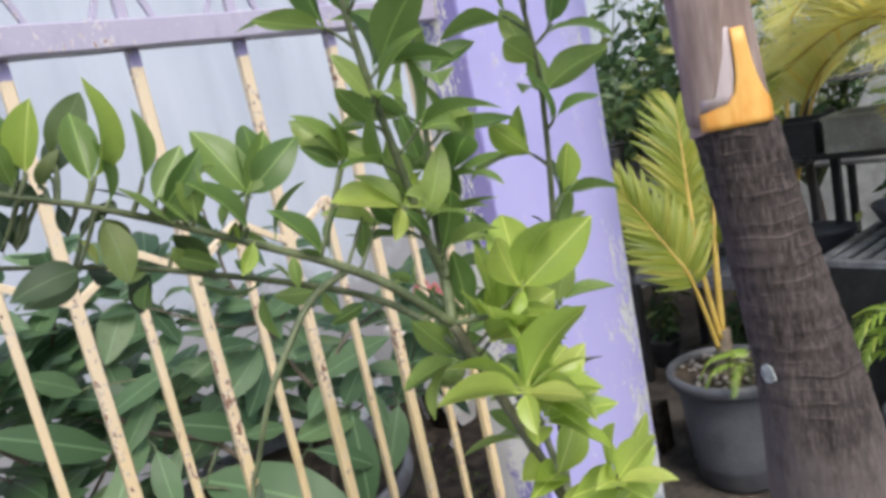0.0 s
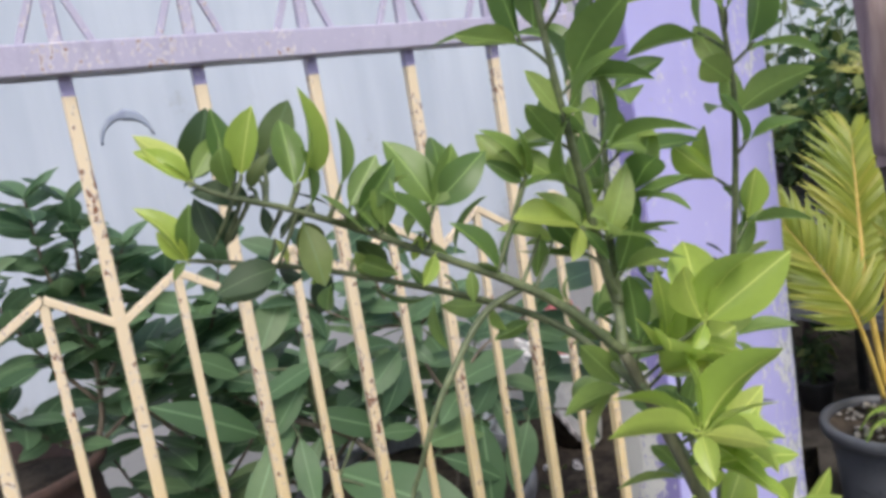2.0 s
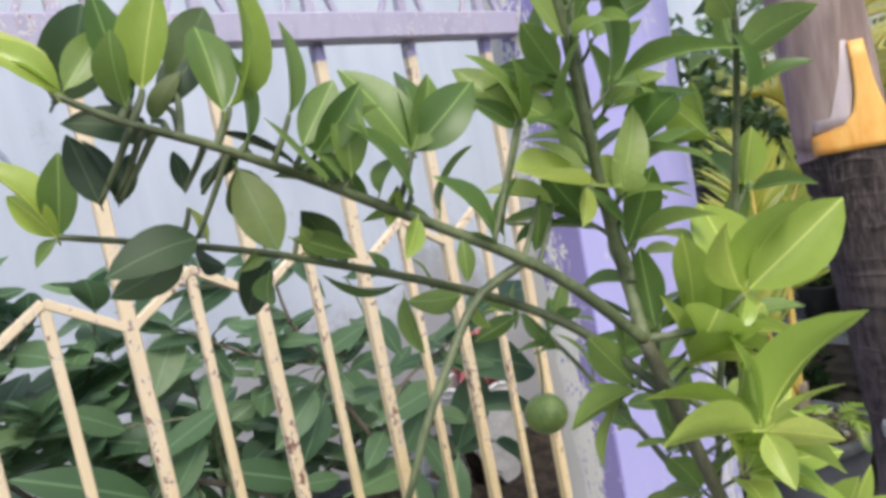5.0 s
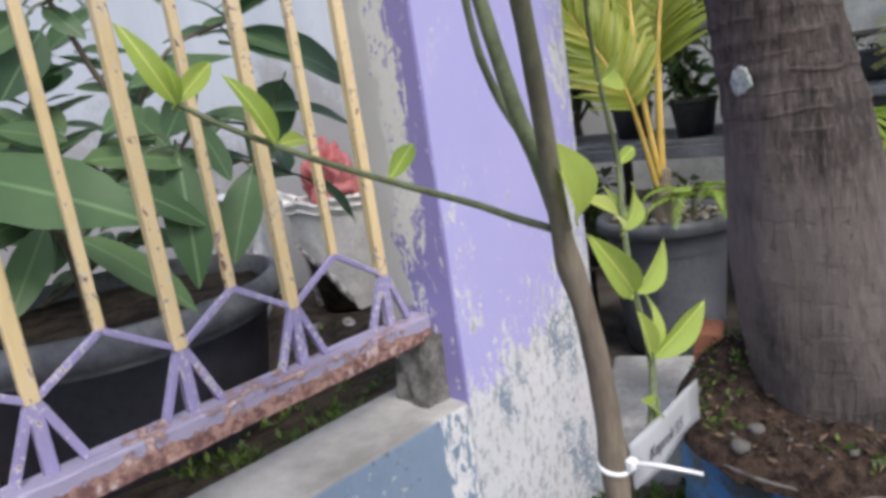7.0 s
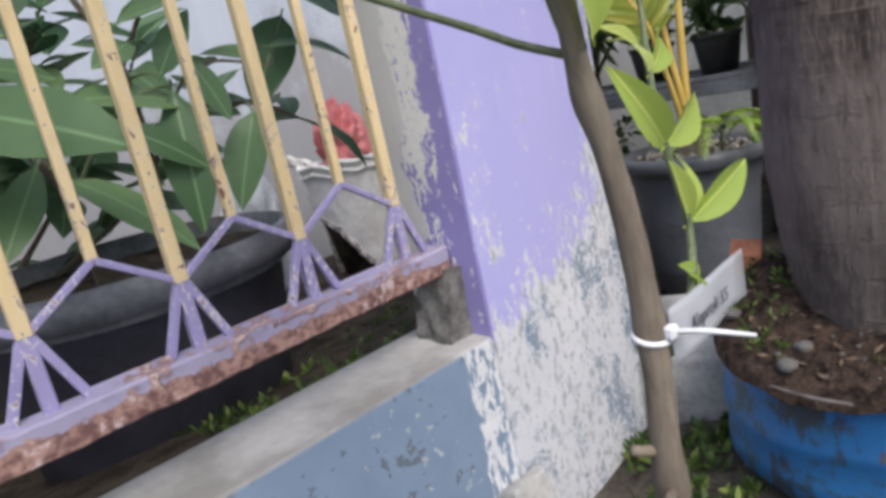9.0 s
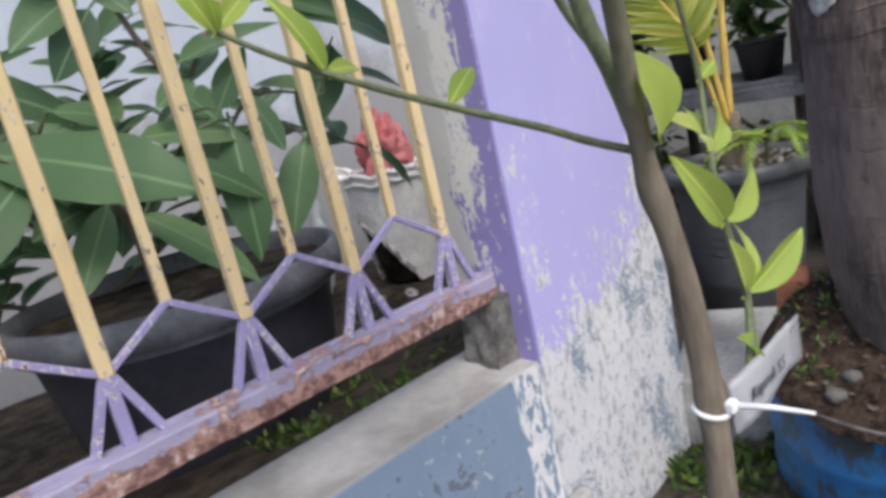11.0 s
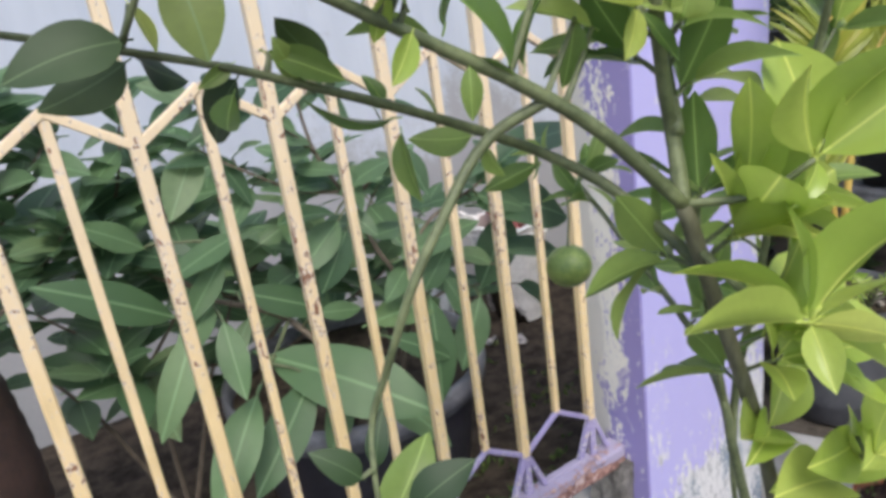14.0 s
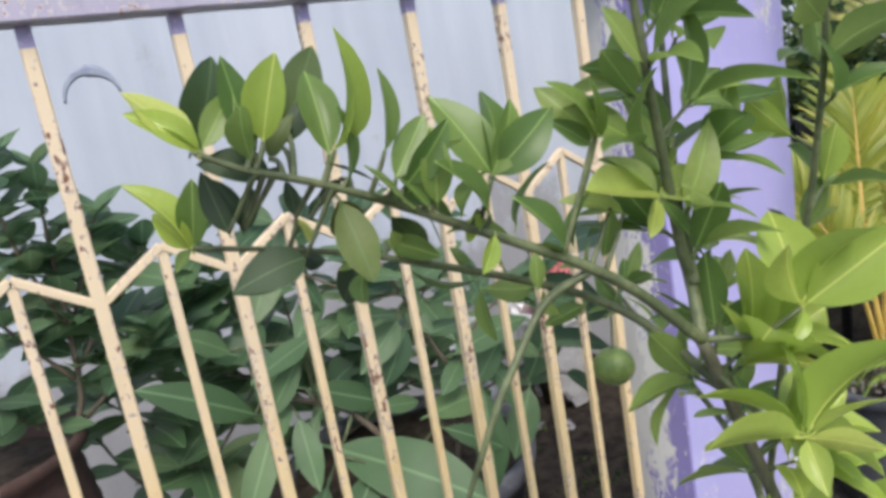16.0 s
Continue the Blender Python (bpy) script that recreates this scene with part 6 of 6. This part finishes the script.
bmesh.ops.transform(bm, matrix=TM, verts=bm.verts)
part("paper", bm, M["tag_paper"], tag, "off-white paper slip", smooth=False)
txt = bpy.data.curves.new("writing", "FONT")
txt.body, txt.size, txt.shear, txt.extrude = "Keprok 55", 0.0155, 0.25, 0.0002
txt.materials.append(M["ink"])
wr = new("writing", txt)
under(wr, tag)
wr.matrix_basis = TM @ pose(0.022, 0.017, 0.0052)
tagged(wr, "handwritten dark letters")

# ---------------------------------------------------------------- plants inside the fence
sap = thing("broad_leaved_sapling", (-0.36, 0.62, 0.585), "sapling with large long drooping green leaves, planted in the tub", "plant")
rb = random.Random(9)
BRD = leaf_set("leaf", M["mango"], 6, 0.34, 5, (0.05, 0.28), (0.04, 0.22), 0.95)
SPINE = [(-0.36, 0.62, 0.56), (-0.42, 0.42, 0.80), (-0.48, 0.32, 0.90), (-0.567, 0.35, 1.03), (-0.653, 0.32, 1.10), (-0.732, 0.25, 1.165), (-0.80, 0.22, 1.25)]
bm = bmesh.new()
limb(bm, SPINE, 0.011, 0.004, 10, 8)
part("stem", bm, M["citrus_bark"], sap)
SIDE = [[(-0.42, 0.42, 0.80), (-0.36, 0.36, 0.90), (-0.28, 0.34, 0.965), (-0.20, 0.34, 0.975)], [(-0.567, 0.35, 1.03), (-0.63, 0.28, 1.0), (-0.70, 0.18, 0.995)], [(-0.653, 0.32, 1.10), (-0.68, 0.24, 1.22), (-0.70, 0.20, 1.28), (-0.80, 0.24, 1.30)]]
for s in SIDE:
    bm = bmesh.new()
    limb(bm, s, 0.005, 0.0025, 8, 7)
    part("branch", bm, M["green_stem"], sap)
BROAD_LEAVES = (
    ((-0.650, 0.280, 0.999), (-0.436, 0.010, 0.911)),
    ((-0.442, 0.300, 0.847), (-0.338, 0.120, 0.728)),
    ((-0.215, 0.330, 0.963), (-0.262, 0.250, 0.726)),
    ((-0.487, 0.280, 0.879), (-0.584, 0.200, 0.764)),
    ((-0.720, 0.150, 0.992), (-0.858, 0.030, 0.882)),
    ((-0.596, 0.200, 0.956), (-0.763, 0.090, 0.838)),
    ((-0.363, 0.300, 0.925), (-0.213, 0.250, 0.833)),
    ((-0.661, 0.300, 1.084), (-0.744, 0.250, 1.010)),
    ((-0.663, 0.350, 1.129), (-0.474, 0.300, 1.037)),
    ((-0.400, 0.300, 0.972), (-0.176, 0.340, 0.958)),
    ((-0.707, 0.200, 1.253), (-0.800, 0.140, 1.181)),
    ((-0.742, 0.200, 1.179), (-0.831, 0.120, 1.132)),
)
REACHING_LEAVES = (
    ((-0.805, 0.250, 1.154), (-0.978, 0.180, 1.293)),
    ((-0.791, 0.160, 1.162), (-0.898, 0.070, 1.033)),
    ((-0.743, 0.160, 1.150), (-0.760, 0.070, 1.046)),
    ((-0.823, 0.250, 1.296), (-0.906, 0.200, 1.370)),
    ((-0.671, 0.200, 1.287), (-0.811, 0.150, 1.262)),
    ((-0.520, 0.300, 1.042), (-0.413, 0.300, 1.017)),
)
SHRUB_LEAVES = (
    ((-0.393, 0.320, 1.333), (-0.372, 0.280, 1.247)),
    ((-0.423, 0.320, 1.237), (-0.541, 0.280, 1.278)),
    ((-0.421, 0.320, 1.221), (-0.539, 0.280, 1.153)),
    ((-0.405, 0.320, 1.196), (-0.492, 0.280, 1.099)),
    ((-0.240, 0.320, 1.344), (-0.208, 0.280, 1.243)),
    ((-0.327, 0.320, 1.235), (-0.259, 0.280, 1.267)),
    ((-0.283, 0.320, 1.089), (-0.096, 0.280, 1.144)),
    ((-0.234, 0.320, 0.992), (-0.179, 0.280, 1.090)),
    ((-0.042, 0.320, 1.207), (0.094, 0.280, 1.301)),
    ((-0.047, 0.320, 1.183), (0.076, 0.280, 1.132)),
    ((-0.056, 0.320, 1.210), (-0.141, 0.280, 1.248)),
    ((0.032, 0.320, 1.264), (0.326, 0.280, 1.313)),
    ((-0.053, 0.320, 1.159), (0.234, 0.280, 1.104)),
    ((0.007, 0.320, 1.017), (0.189, 0.280, 0.998)),
    ((-0.174, 0.320, 1.012), (-0.138, 0.280, 0.904)),
)
TOP_LEAVES = (
    ((-0.548, 0.340, 1.494), (-0.680, 0.280, 1.471)),
    ((-0.414, 0.340, 1.523), (-0.366, 0.280, 1.435)),
    ((-0.401, 0.340, 1.492), (-0.306, 0.280, 1.515)),
    ((-0.279, 0.340, 1.445), (-0.216, 0.280, 1.442)),
    ((-0.446, 0.340, 1.394), (-0.547, 0.280, 1.382)),
    ((-0.444, 0.340, 1.404), (-0.520, 0.280, 1.433)),
    ((-0.677, 0.340, 1.432), (-0.757, 0.280, 1.339)),
    ((-0.646, 0.340, 1.419), (-0.606, 0.280, 1.328)),
    ((-0.584, 0.340, 1.334), (-0.674, 0.280, 1.278)),
    ((-0.608, 0.340, 1.400), (-0.576, 0.280, 1.439)),
    ((-0.488, 0.340, 1.349), (-0.410, 0.280, 1.341)),
    ((-0.509, 0.340, 1.461), (-0.494, 0.280, 1.444)),
    ((-0.662, 0.340, 1.521), (-0.748, 0.280, 1.498)),
    ((-0.388, 0.340, 1.237), (-0.356, 0.280, 1.185)),
    ((-0.261, 0.340, 1.059), (-0.347, 0.280, 1.027)),
)
HANGING_LEAVES = (
    ((-0.047, 0.360, 0.898), (-0.138, 0.340, 0.738)),
    ((0.157, 0.450, 0.841), (0.276, 0.420, 0.744)),
    ((0.090, 0.380, 1.085), (-0.027, 0.360, 0.934)),
)


def pinned(parent, stems, leaves, meshes, rnd, stretch, up, stalk=0.0022):
    """Leaves from base to tip, each on a stalk from the nearest stem."""
    on = [Vector(p) for s in stems for p in curve(s, 8)]
    for b, t in leaves:
        b, t = Vector(b), Vector(t)
        q = min(on, key=lambda p: (p - b).length)
        if (q - b).length > 0.008:
            bm = bmesh.new()
            limb(bm, [q, q.lerp(b, 0.6) + Vector((0, 0, 0.1)) * (b - q).length, b], stalk * 1.3, stalk, 6, 5)
            part("leaf_stalk", bm, M["green_stem"], parent)
        d = t - b
        leaf_at(parent, meshes, b, d, d.length * stretch, up, rnd, roll=rnd.uniform(-0.35, 0.35))


pinned(sap, [SPINE] + SIDE, BROAD_LEAVES + REACHING_LEAVES, BRD, rb, 1.06, (0, -0.75, 0.65), 0.0028)


def shrub(name, label, root, stems, meshes, leaf, per, seed, droopy=0.0):
    """A shrub from stem polylines with alternate leaves."""
    rnd = random.Random(seed)
    sh = thing(name, root, label, "plant")
    for s in stems:
        bm = bmesh.new()
        cc = limb(bm, s, 0.009 if len(s) > 3 else 0.006, 0.0025, 8, 8)
        part("stem", bm, M["citrus_bark"], sh)
        for i in range(per):
            t = 0.28 + 0.72 * (i + rnd.random()) / per
            p = cc[min(int(t * (len(cc) - 1)), len(cc) - 1)]
            a = i * 2.4 + rnd.uniform(-0.6, 0.6)
            leaf_at(sh, meshes, p, (math.cos(a), math.sin(a), rnd.uniform(-0.2, 0.9) - droopy), leaf * rnd.uniform(0.7, 1.25), (0, -0.35, 1), rnd, roll=rnd.uniform(-0.5, 0.5))
        tip = cc[-1]
        for k in range(4):
            a = k * 1.57 + rnd.random()
            leaf_at(sh, meshes, tip, (math.cos(a) * 0.8, math.sin(a) * 0.8, 0.7 - droopy), leaf * rnd.uniform(0.7, 1.1), (0, -0.3, 1), rnd)
    return sh


SHR = leaf_set("leaf", M["shrub"], 8, 0.50, 8, (0.08, 0.35), (0.05, 0.35), 0.85)
RND = leaf_set("leaf", M["shrub"], 5, 0.55, 9, (0.05, 0.3), (0.05, 0.25), 0.85)
SHRUB_STEMS = (
    [(-0.24, 0.55, 0.57), (-0.246, 0.45, 0.811), (-0.281, 0.36, 1.020), (-0.336, 0.33, 1.131), (-0.378, 0.33, 1.246), (-0.438, 0.33, 1.377), (-0.452, 0.34, 1.491), (-0.455, 0.35, 1.586)],
    [(-0.25, 0.44, 0.83), (-0.143, 0.38, 1.001), (0.006, 0.33, 0.984)],
    [(-0.281, 0.36, 1.020), (-0.191, 0.33, 1.151), (-0.057, 0.32, 1.204), (0.099, 0.30, 1.271)],
    [(-0.438, 0.33, 1.377), (-0.557, 0.30, 1.486), (-0.665, 0.30, 1.521)],
    [(-0.378, 0.33, 1.246), (-0.32, 0.31, 1.30), (-0.266, 0.30, 1.333)],
    [(-0.40, 0.33, 1.28), (-0.506, 0.32, 1.315), (-0.653, 0.30, 1.414)],
    [(-0.24, 0.44, 0.86), (-0.14, 0.41, 0.925), (-0.02, 0.40, 0.915), (0.157, 0.45, 0.845)],
)
twiggy = thing("leafy_shrub", (-0.24, 0.55, 0.585), "slender dark green shrub with pointed leaves, growing in the tub", "plant")
rs = random.Random(4)
for i, s in enumerate(SHRUB_STEMS):
    bm = bmesh.new()
    limb(bm, s, 0.008 if i == 0 else 0.005, 0.0025, 8, 8)
    part("stem", bm, M["citrus_bark"], twiggy)
pinned(twiggy, SHRUB_STEMS, SHRUB_LEAVES + TOP_LEAVES + HANGING_LEAVES, SHR, rs, 1.10, (0, -0.6, 0.8))
for s in SHRUB_STEMS:
    cc = curve(s, 8)
    for k in range(5):
        a = k * 2.4 + rs.uniform(-0.5, 0.5)
        p = cc[min(len(cc) - 1, int(len(cc) * (0.45 + 0.55 * (k + rs.random()) / 5)))]
        leaf_at(twiggy, SHR, p, (math.cos(a), 0.9 * abs(math.sin(a)), rs.uniform(-0.3, 0.7)), rs.uniform(0.09, 0.15), (0, -0.35, 1), rs, roll=rs.uniform(-0.5, 0.5))
shrub("leafy_shrub", "dense dark green shrub in the bed behind the tub", (-0.42, 1.28, YZ), (
    [(-0.42, 1.28, YZ), (-0.42, 1.20, 0.60), (-0.44, 1.10, 0.90), (-0.48, 1.02, 1.15), (-0.50, 0.98, 1.36)],
    [(-0.42, 1.20, 0.60), (-0.26, 1.08, 0.80), (-0.12, 0.95, 0.96), (-0.02, 0.88, 1.14)],
    [(-0.42, 1.22, 0.52), (-0.20, 1.12, 0.66), (0.02, 1.02, 0.80), (0.16, 0.95, 0.98)],
    [(-0.43, 1.14, 0.80), (-0.60, 1.02, 0.94), (-0.74, 0.92, 1.06), (-0.82, 0.86, 1.22)],
    [(-0.44, 1.10, 0.90), (-0.30, 0.98, 1.08), (-0.22, 0.90, 1.24)],
    [(-0.42, 1.22, 0.55), (-0.60, 1.08, 0.66), (-0.78, 0.92, 0.76), (-0.92, 0.82, 0.86)],
    [(-0.43, 1.15, 0.74), (-0.34, 0.98, 0.86), (-0.30, 0.84, 0.98)],
    [(-0.44, 1.08, 0.96), (-0.62, 0.98, 1.14), (-0.70, 0.92, 1.34)],
), BRD[:3] + SHR, 0.20, 18, 24, 0.25)
shrub("leafy_shrub", "slender green shrub with long leaves beside the clay pot", (-0.80, 1.05, YZ), (
    [(-0.80, 1.05, YZ), (-0.80, 1.02, 0.70), (-0.82, 1.0, 0.98), (-0.80, 0.98, 1.22)],
    [(-0.81, 1.01, 0.80), (-0.95, 0.95, 0.95), (-1.05, 0.90, 1.08)],
    [(-0.81, 1.01, 0.75), (-0.68, 0.96, 0.92), (-0.58, 0.92, 1.05)],
    [(-0.82, 1.0, 0.95), (-0.92, 0.92, 1.12), (-0.98, 0.88, 1.26)],
    [(-0.80, 0.98, 1.18), (-0.74, 0.92, 1.34), (-0.70, 0.90, 1.50)],
    [(-0.81, 1.01, 0.85), (-0.98, 0.90, 1.10), (-1.06, 0.86, 1.30), (-1.08, 0.84, 1.46)],
    [(-0.80, 1.05, YZ), (-0.62, 1.10, 0.62), (-0.50, 1.15, 0.80), (-0.42, 1.20, 0.98)],
    [(-0.80, 1.05, YZ), (-0.95, 1.10, 0.60), (-1.05, 1.15, 0.78), (-1.12, 1.20, 0.95)],
), BRD[:3] + SHR[:3], 0.20, 8, 14, 0.3)
shrub("leafy_shrub", "bushy citrus shrub with small rounded leaves in the clay pot", (-1.17, 0.78, 1.02), (
    [(-1.17, 0.78, 1.02), (-1.10, 0.76, 1.15), (-1.08, 0.75, 1.38), (-1.07, 0.75, 1.56), (-1.06, 0.75, 1.72)],
    [(-1.09, 0.76, 1.30), (-1.02, 0.77, 1.45), (-0.96, 0.78, 1.58)],
    [(-1.09, 0.76, 1.22), (-0.98, 0.78, 1.36), (-0.87, 0.80, 1.48)],
    [(-1.10, 0.76, 1.2), (-1.22, 0.74, 1.40), (-1.30, 0.74, 1.62)],
    [(-1.09, 0.76, 1.35), (-1.14, 0.72, 1.55), (-1.15, 0.70, 1.74)],
    [(-1.10, 0.76, 1.1), (-0.98, 0.72, 1.2), (-0.90, 0.70, 1.28)],
    [(-1.12, 0.76, 1.05), (-1.25, 0.72, 1.18), (-1.36, 0.70, 1.35)],
    [(-1.30, 0.80, 1.3), (-1.42, 0.80, 1.5), (-1.48, 0.80, 1.7)],
), RND, 0.115, 26, 6)

clay = thing("clay_pot", (-1.33, 0.80, YZ), "large ribbed brown clay pot standing in the bed", "clay pot")
bm = bmesh.new()
prof = [(0.0, YZ - 0.03), (0.20, YZ - 0.03)]
for i in range(34):
    h = YZ + 0.03 + (1.04 - YZ - 0.03) * i / 33
    prof.append((0.21 + 0.06 * math.sin(math.pi * i / 40) + (0.004 if i % 2 else 0.0), h))
prof += [(0.275, 1.06), (0.28, 1.085), (0.268, 1.09), (0.25, 1.08), (0.24, 1.02)]
lathe(bm, prof, (-1.38, 0.78, 0), 44)
part("pot_body", bm, M["clay"], clay)
bm = bmesh.new()
lathe(bm, [(0.0, 1.03), (0.12, 1.035), (0.243, 1.025)], (-1.38, 0.78, 0), 36)
single("clay_pot_soil", bm, M["soil"], "dark soil in the clay pot", "soil", "stuff")

# broken white pot with a red bucket standing in it
BX, BY, BASE, RIM = 0.92, 1.46, YZ + 0.004, 0.660
bp = thing("broken_pot", (BX, BY, YZ), "broken chalky white ceramic pot with a jagged hole in its side", "broken pot")
SEG = 72


def pot_edge(q):
    """Lower edge of the wall: broken away in a slant on the side towards the fence."""
    a = math.degrees(2 * math.pi * q / SEG) % 360
    if a < 116 or a > 252:
        return BASE
    h = 0.58 - 0.20 * (a - 116) / 92 if a < 208 else 0.38 - 0.19 * (a - 208) / 44
    return h + 0.022 * noise.noise(Vector((q * 0.55, 3, 0))) + 0.016 * noise.noise(Vector((q * 1.7, 8, 0)))


def pot_rim(q):
    a = 2 * math.pi * q / SEG
    return RIM + 0.022 * noise.noise(Vector((math.cos(a) * 2.6, math.sin(a) * 2.6, 4))) + 0.010 * noise.noise(Vector((q * 1.1, 2, 7)))


def pot_r(z):
    return 0.135 + 0.052 * (z - BASE) / (RIM - BASE)


bm = bmesh.new()
rings = []
for inner in (0, 1):
    for i in range(13) if not inner else range(12, -1, -1):
        t = i / 12
        ring = []
        for q in range(SEG):
            a = 2 * math.pi * q / SEG
            z = pot_edge(q) + (pot_rim(q) - pot_edge(q)) * t
            r = pot_r(z) - (0.018 if inner else 0.0) + 0.003 * noise.noise(Vector((q * 0.3, t * 4, 1)))
            ring.append(bm.verts.new((BX + r * math.cos(a), BY + r * math.sin(a), z)))
        rings.append(ring)
rings.append(rings[0])
for a, b in zip(rings[:-1], rings[1:]):
    for q in range(SEG):
        bm.faces.new((a[q], a[(q + 1) % SEG], b[(q + 1) % SEG], b[q]))
part("pot_wall", bm, M["white"], bp, smooth=False)
for drop, out, rr in ((0.004, 0.004, 0.010), (0.040, 0.005, 0.007)):
    bm = bmesh.new()
    tube(bm, [(BX + (pot_r(RIM) + out) * math.cos(2 * math.pi * q / SEG), BY + (pot_r(RIM) + out) * math.sin(2 * math.pi * q / SEG), pot_rim(q) - drop) for q in range(SEG + 1)],
         [rr * (1 + 0.5 * noise.noise(Vector((q * 0.8, drop * 90, 2)))) for q in range(SEG + 1)], 7)
    part("pot_rim", bm, M["white"], bp, "chipped double rim", smooth=False)
bm = bmesh.new()
torn = range(int(SEG * 116 / 360), int(SEG * 254 / 360))
tube(bm, [(BX + (pot_r(pot_edge(q)) - 0.006) * math.cos(2 * math.pi * q / SEG), BY + (pot_r(pot_edge(q)) - 0.006) * math.sin(2 * math.pi * q / SEG), pot_edge(q)) for q in torn],
     [0.015 + 0.008 * noise.noise(Vector((q * 0.9, 0, 5))) for q in torn], 7)
part("broken_edge", bm, M["char"], bp, "jagged white broken edge", smooth=False)
bm = bmesh.new()
lathe(bm, [(0.0, YZ + 0.008), (0.10, YZ + 0.008), (0.138, 0.40), (0.145, 0.455), (0.09, 0.462), (0.0, 0.46)], (BX, BY, 0), 40, dent=0.006)
single("broken_pot_soil", bm, M["soil"], "dark packed soil showing through the broken pot", "soil", "stuff")
for (x, y, rx, ry, rz, s) in ((0.74, 1.22, 8, 6, 60, 0.040), (0.64, 1.30, 6, 10, 20, 0.028)):
    bm = bmesh.new()
    box(bm, -s, s, -s * 0.5, s * 0.5, -0.011, 0.011, 0.003)
    bmesh.ops.subdivide_edges(bm, edges=bm.edges[:], cuts=3, use_grid_fill=True)
    for v in bm.verts:
        v.co += Vector((noise.noise(v.co * 22), noise.noise(v.co * 22 + Vector((3, 0, 0))), 0)) * 0.025
    bmesh.ops.transform(bm, matrix=pose(x, y, bed_z(x, y) + 0.012, rx, ry, rz), verts=bm.verts)
    single("pot_shard", bm, M["char"], "jagged white shard with a sooty edge on the soil", "shard", smooth=False)
# piece of the rim standing loose on the left shoulder
bm = bmesh.new()
box(bm, -0.055, 0.055, -0.012, 0.012, -0.02, 0.02, 0.004)
bmesh.ops.subdivide_edges(bm, edges=bm.edges[:], cuts=3, use_grid_fill=True)
for v in bm.verts:
    v.co += Vector((noise.noise(v.co * 30), noise.noise(v.co * 30 + Vector((3, 0, 0))), noise.noise(v.co * 30 + Vector((0, 3, 0))))) * 0.014
bmesh.ops.transform(bm, matrix=pose(BX + 0.185 * math.cos(radians(140)), BY + 0.185 * math.sin(radians(140)), RIM + 0.022, 0, 24, -50), verts=bm.verts)
single("pot_shard", bm, M["white"], "loose white rim shard lying on the broken pot", "shard", smooth=False)


def crumpled(bm, at, size, seed, fold):
    """A crumpled sheet bunched into a lump: sharp folds from ridged noise."""
    bmesh.ops.create_icosphere(bm, subdivisions=5, radius=1)
    for v in bm.verts:
        p = v.co.copy()
        r = 1 - fold * abs(noise.noise(p * 1.7 + Vector((seed, 0, 0)))) * 1.6 - fold * 0.6 * abs(noise.noise(p * 4.1 + Vector((0, seed, 0))))
        r += 0.10 * noise.noise(p * 0.9 + Vector((0, 0, seed)))
        v.co = Vector((at[0] + size[0] * p.x * r, at[1] + size[1] * p.y * r, at[2] + size[2] * max(p.z * r, -0.96)))


bm = bmesh.new()
crumpled(bm, (0.95, 1.475, 0.69), (0.135, 0.135, 0.24), 3.0, 0.36)
single("red_cloth", bm, M["red"], "faded red cloth bunched up in the broken pot", "cloth")
bm = bmesh.new()
crumpled(bm, (0.49, 1.54, 0.46), (0.13, 0.12, 0.31), 8.0, 0.30)
single("plastic_sack", bm, M["sack"], "crumpled whitish plastic sack standing on the soil", "sack")
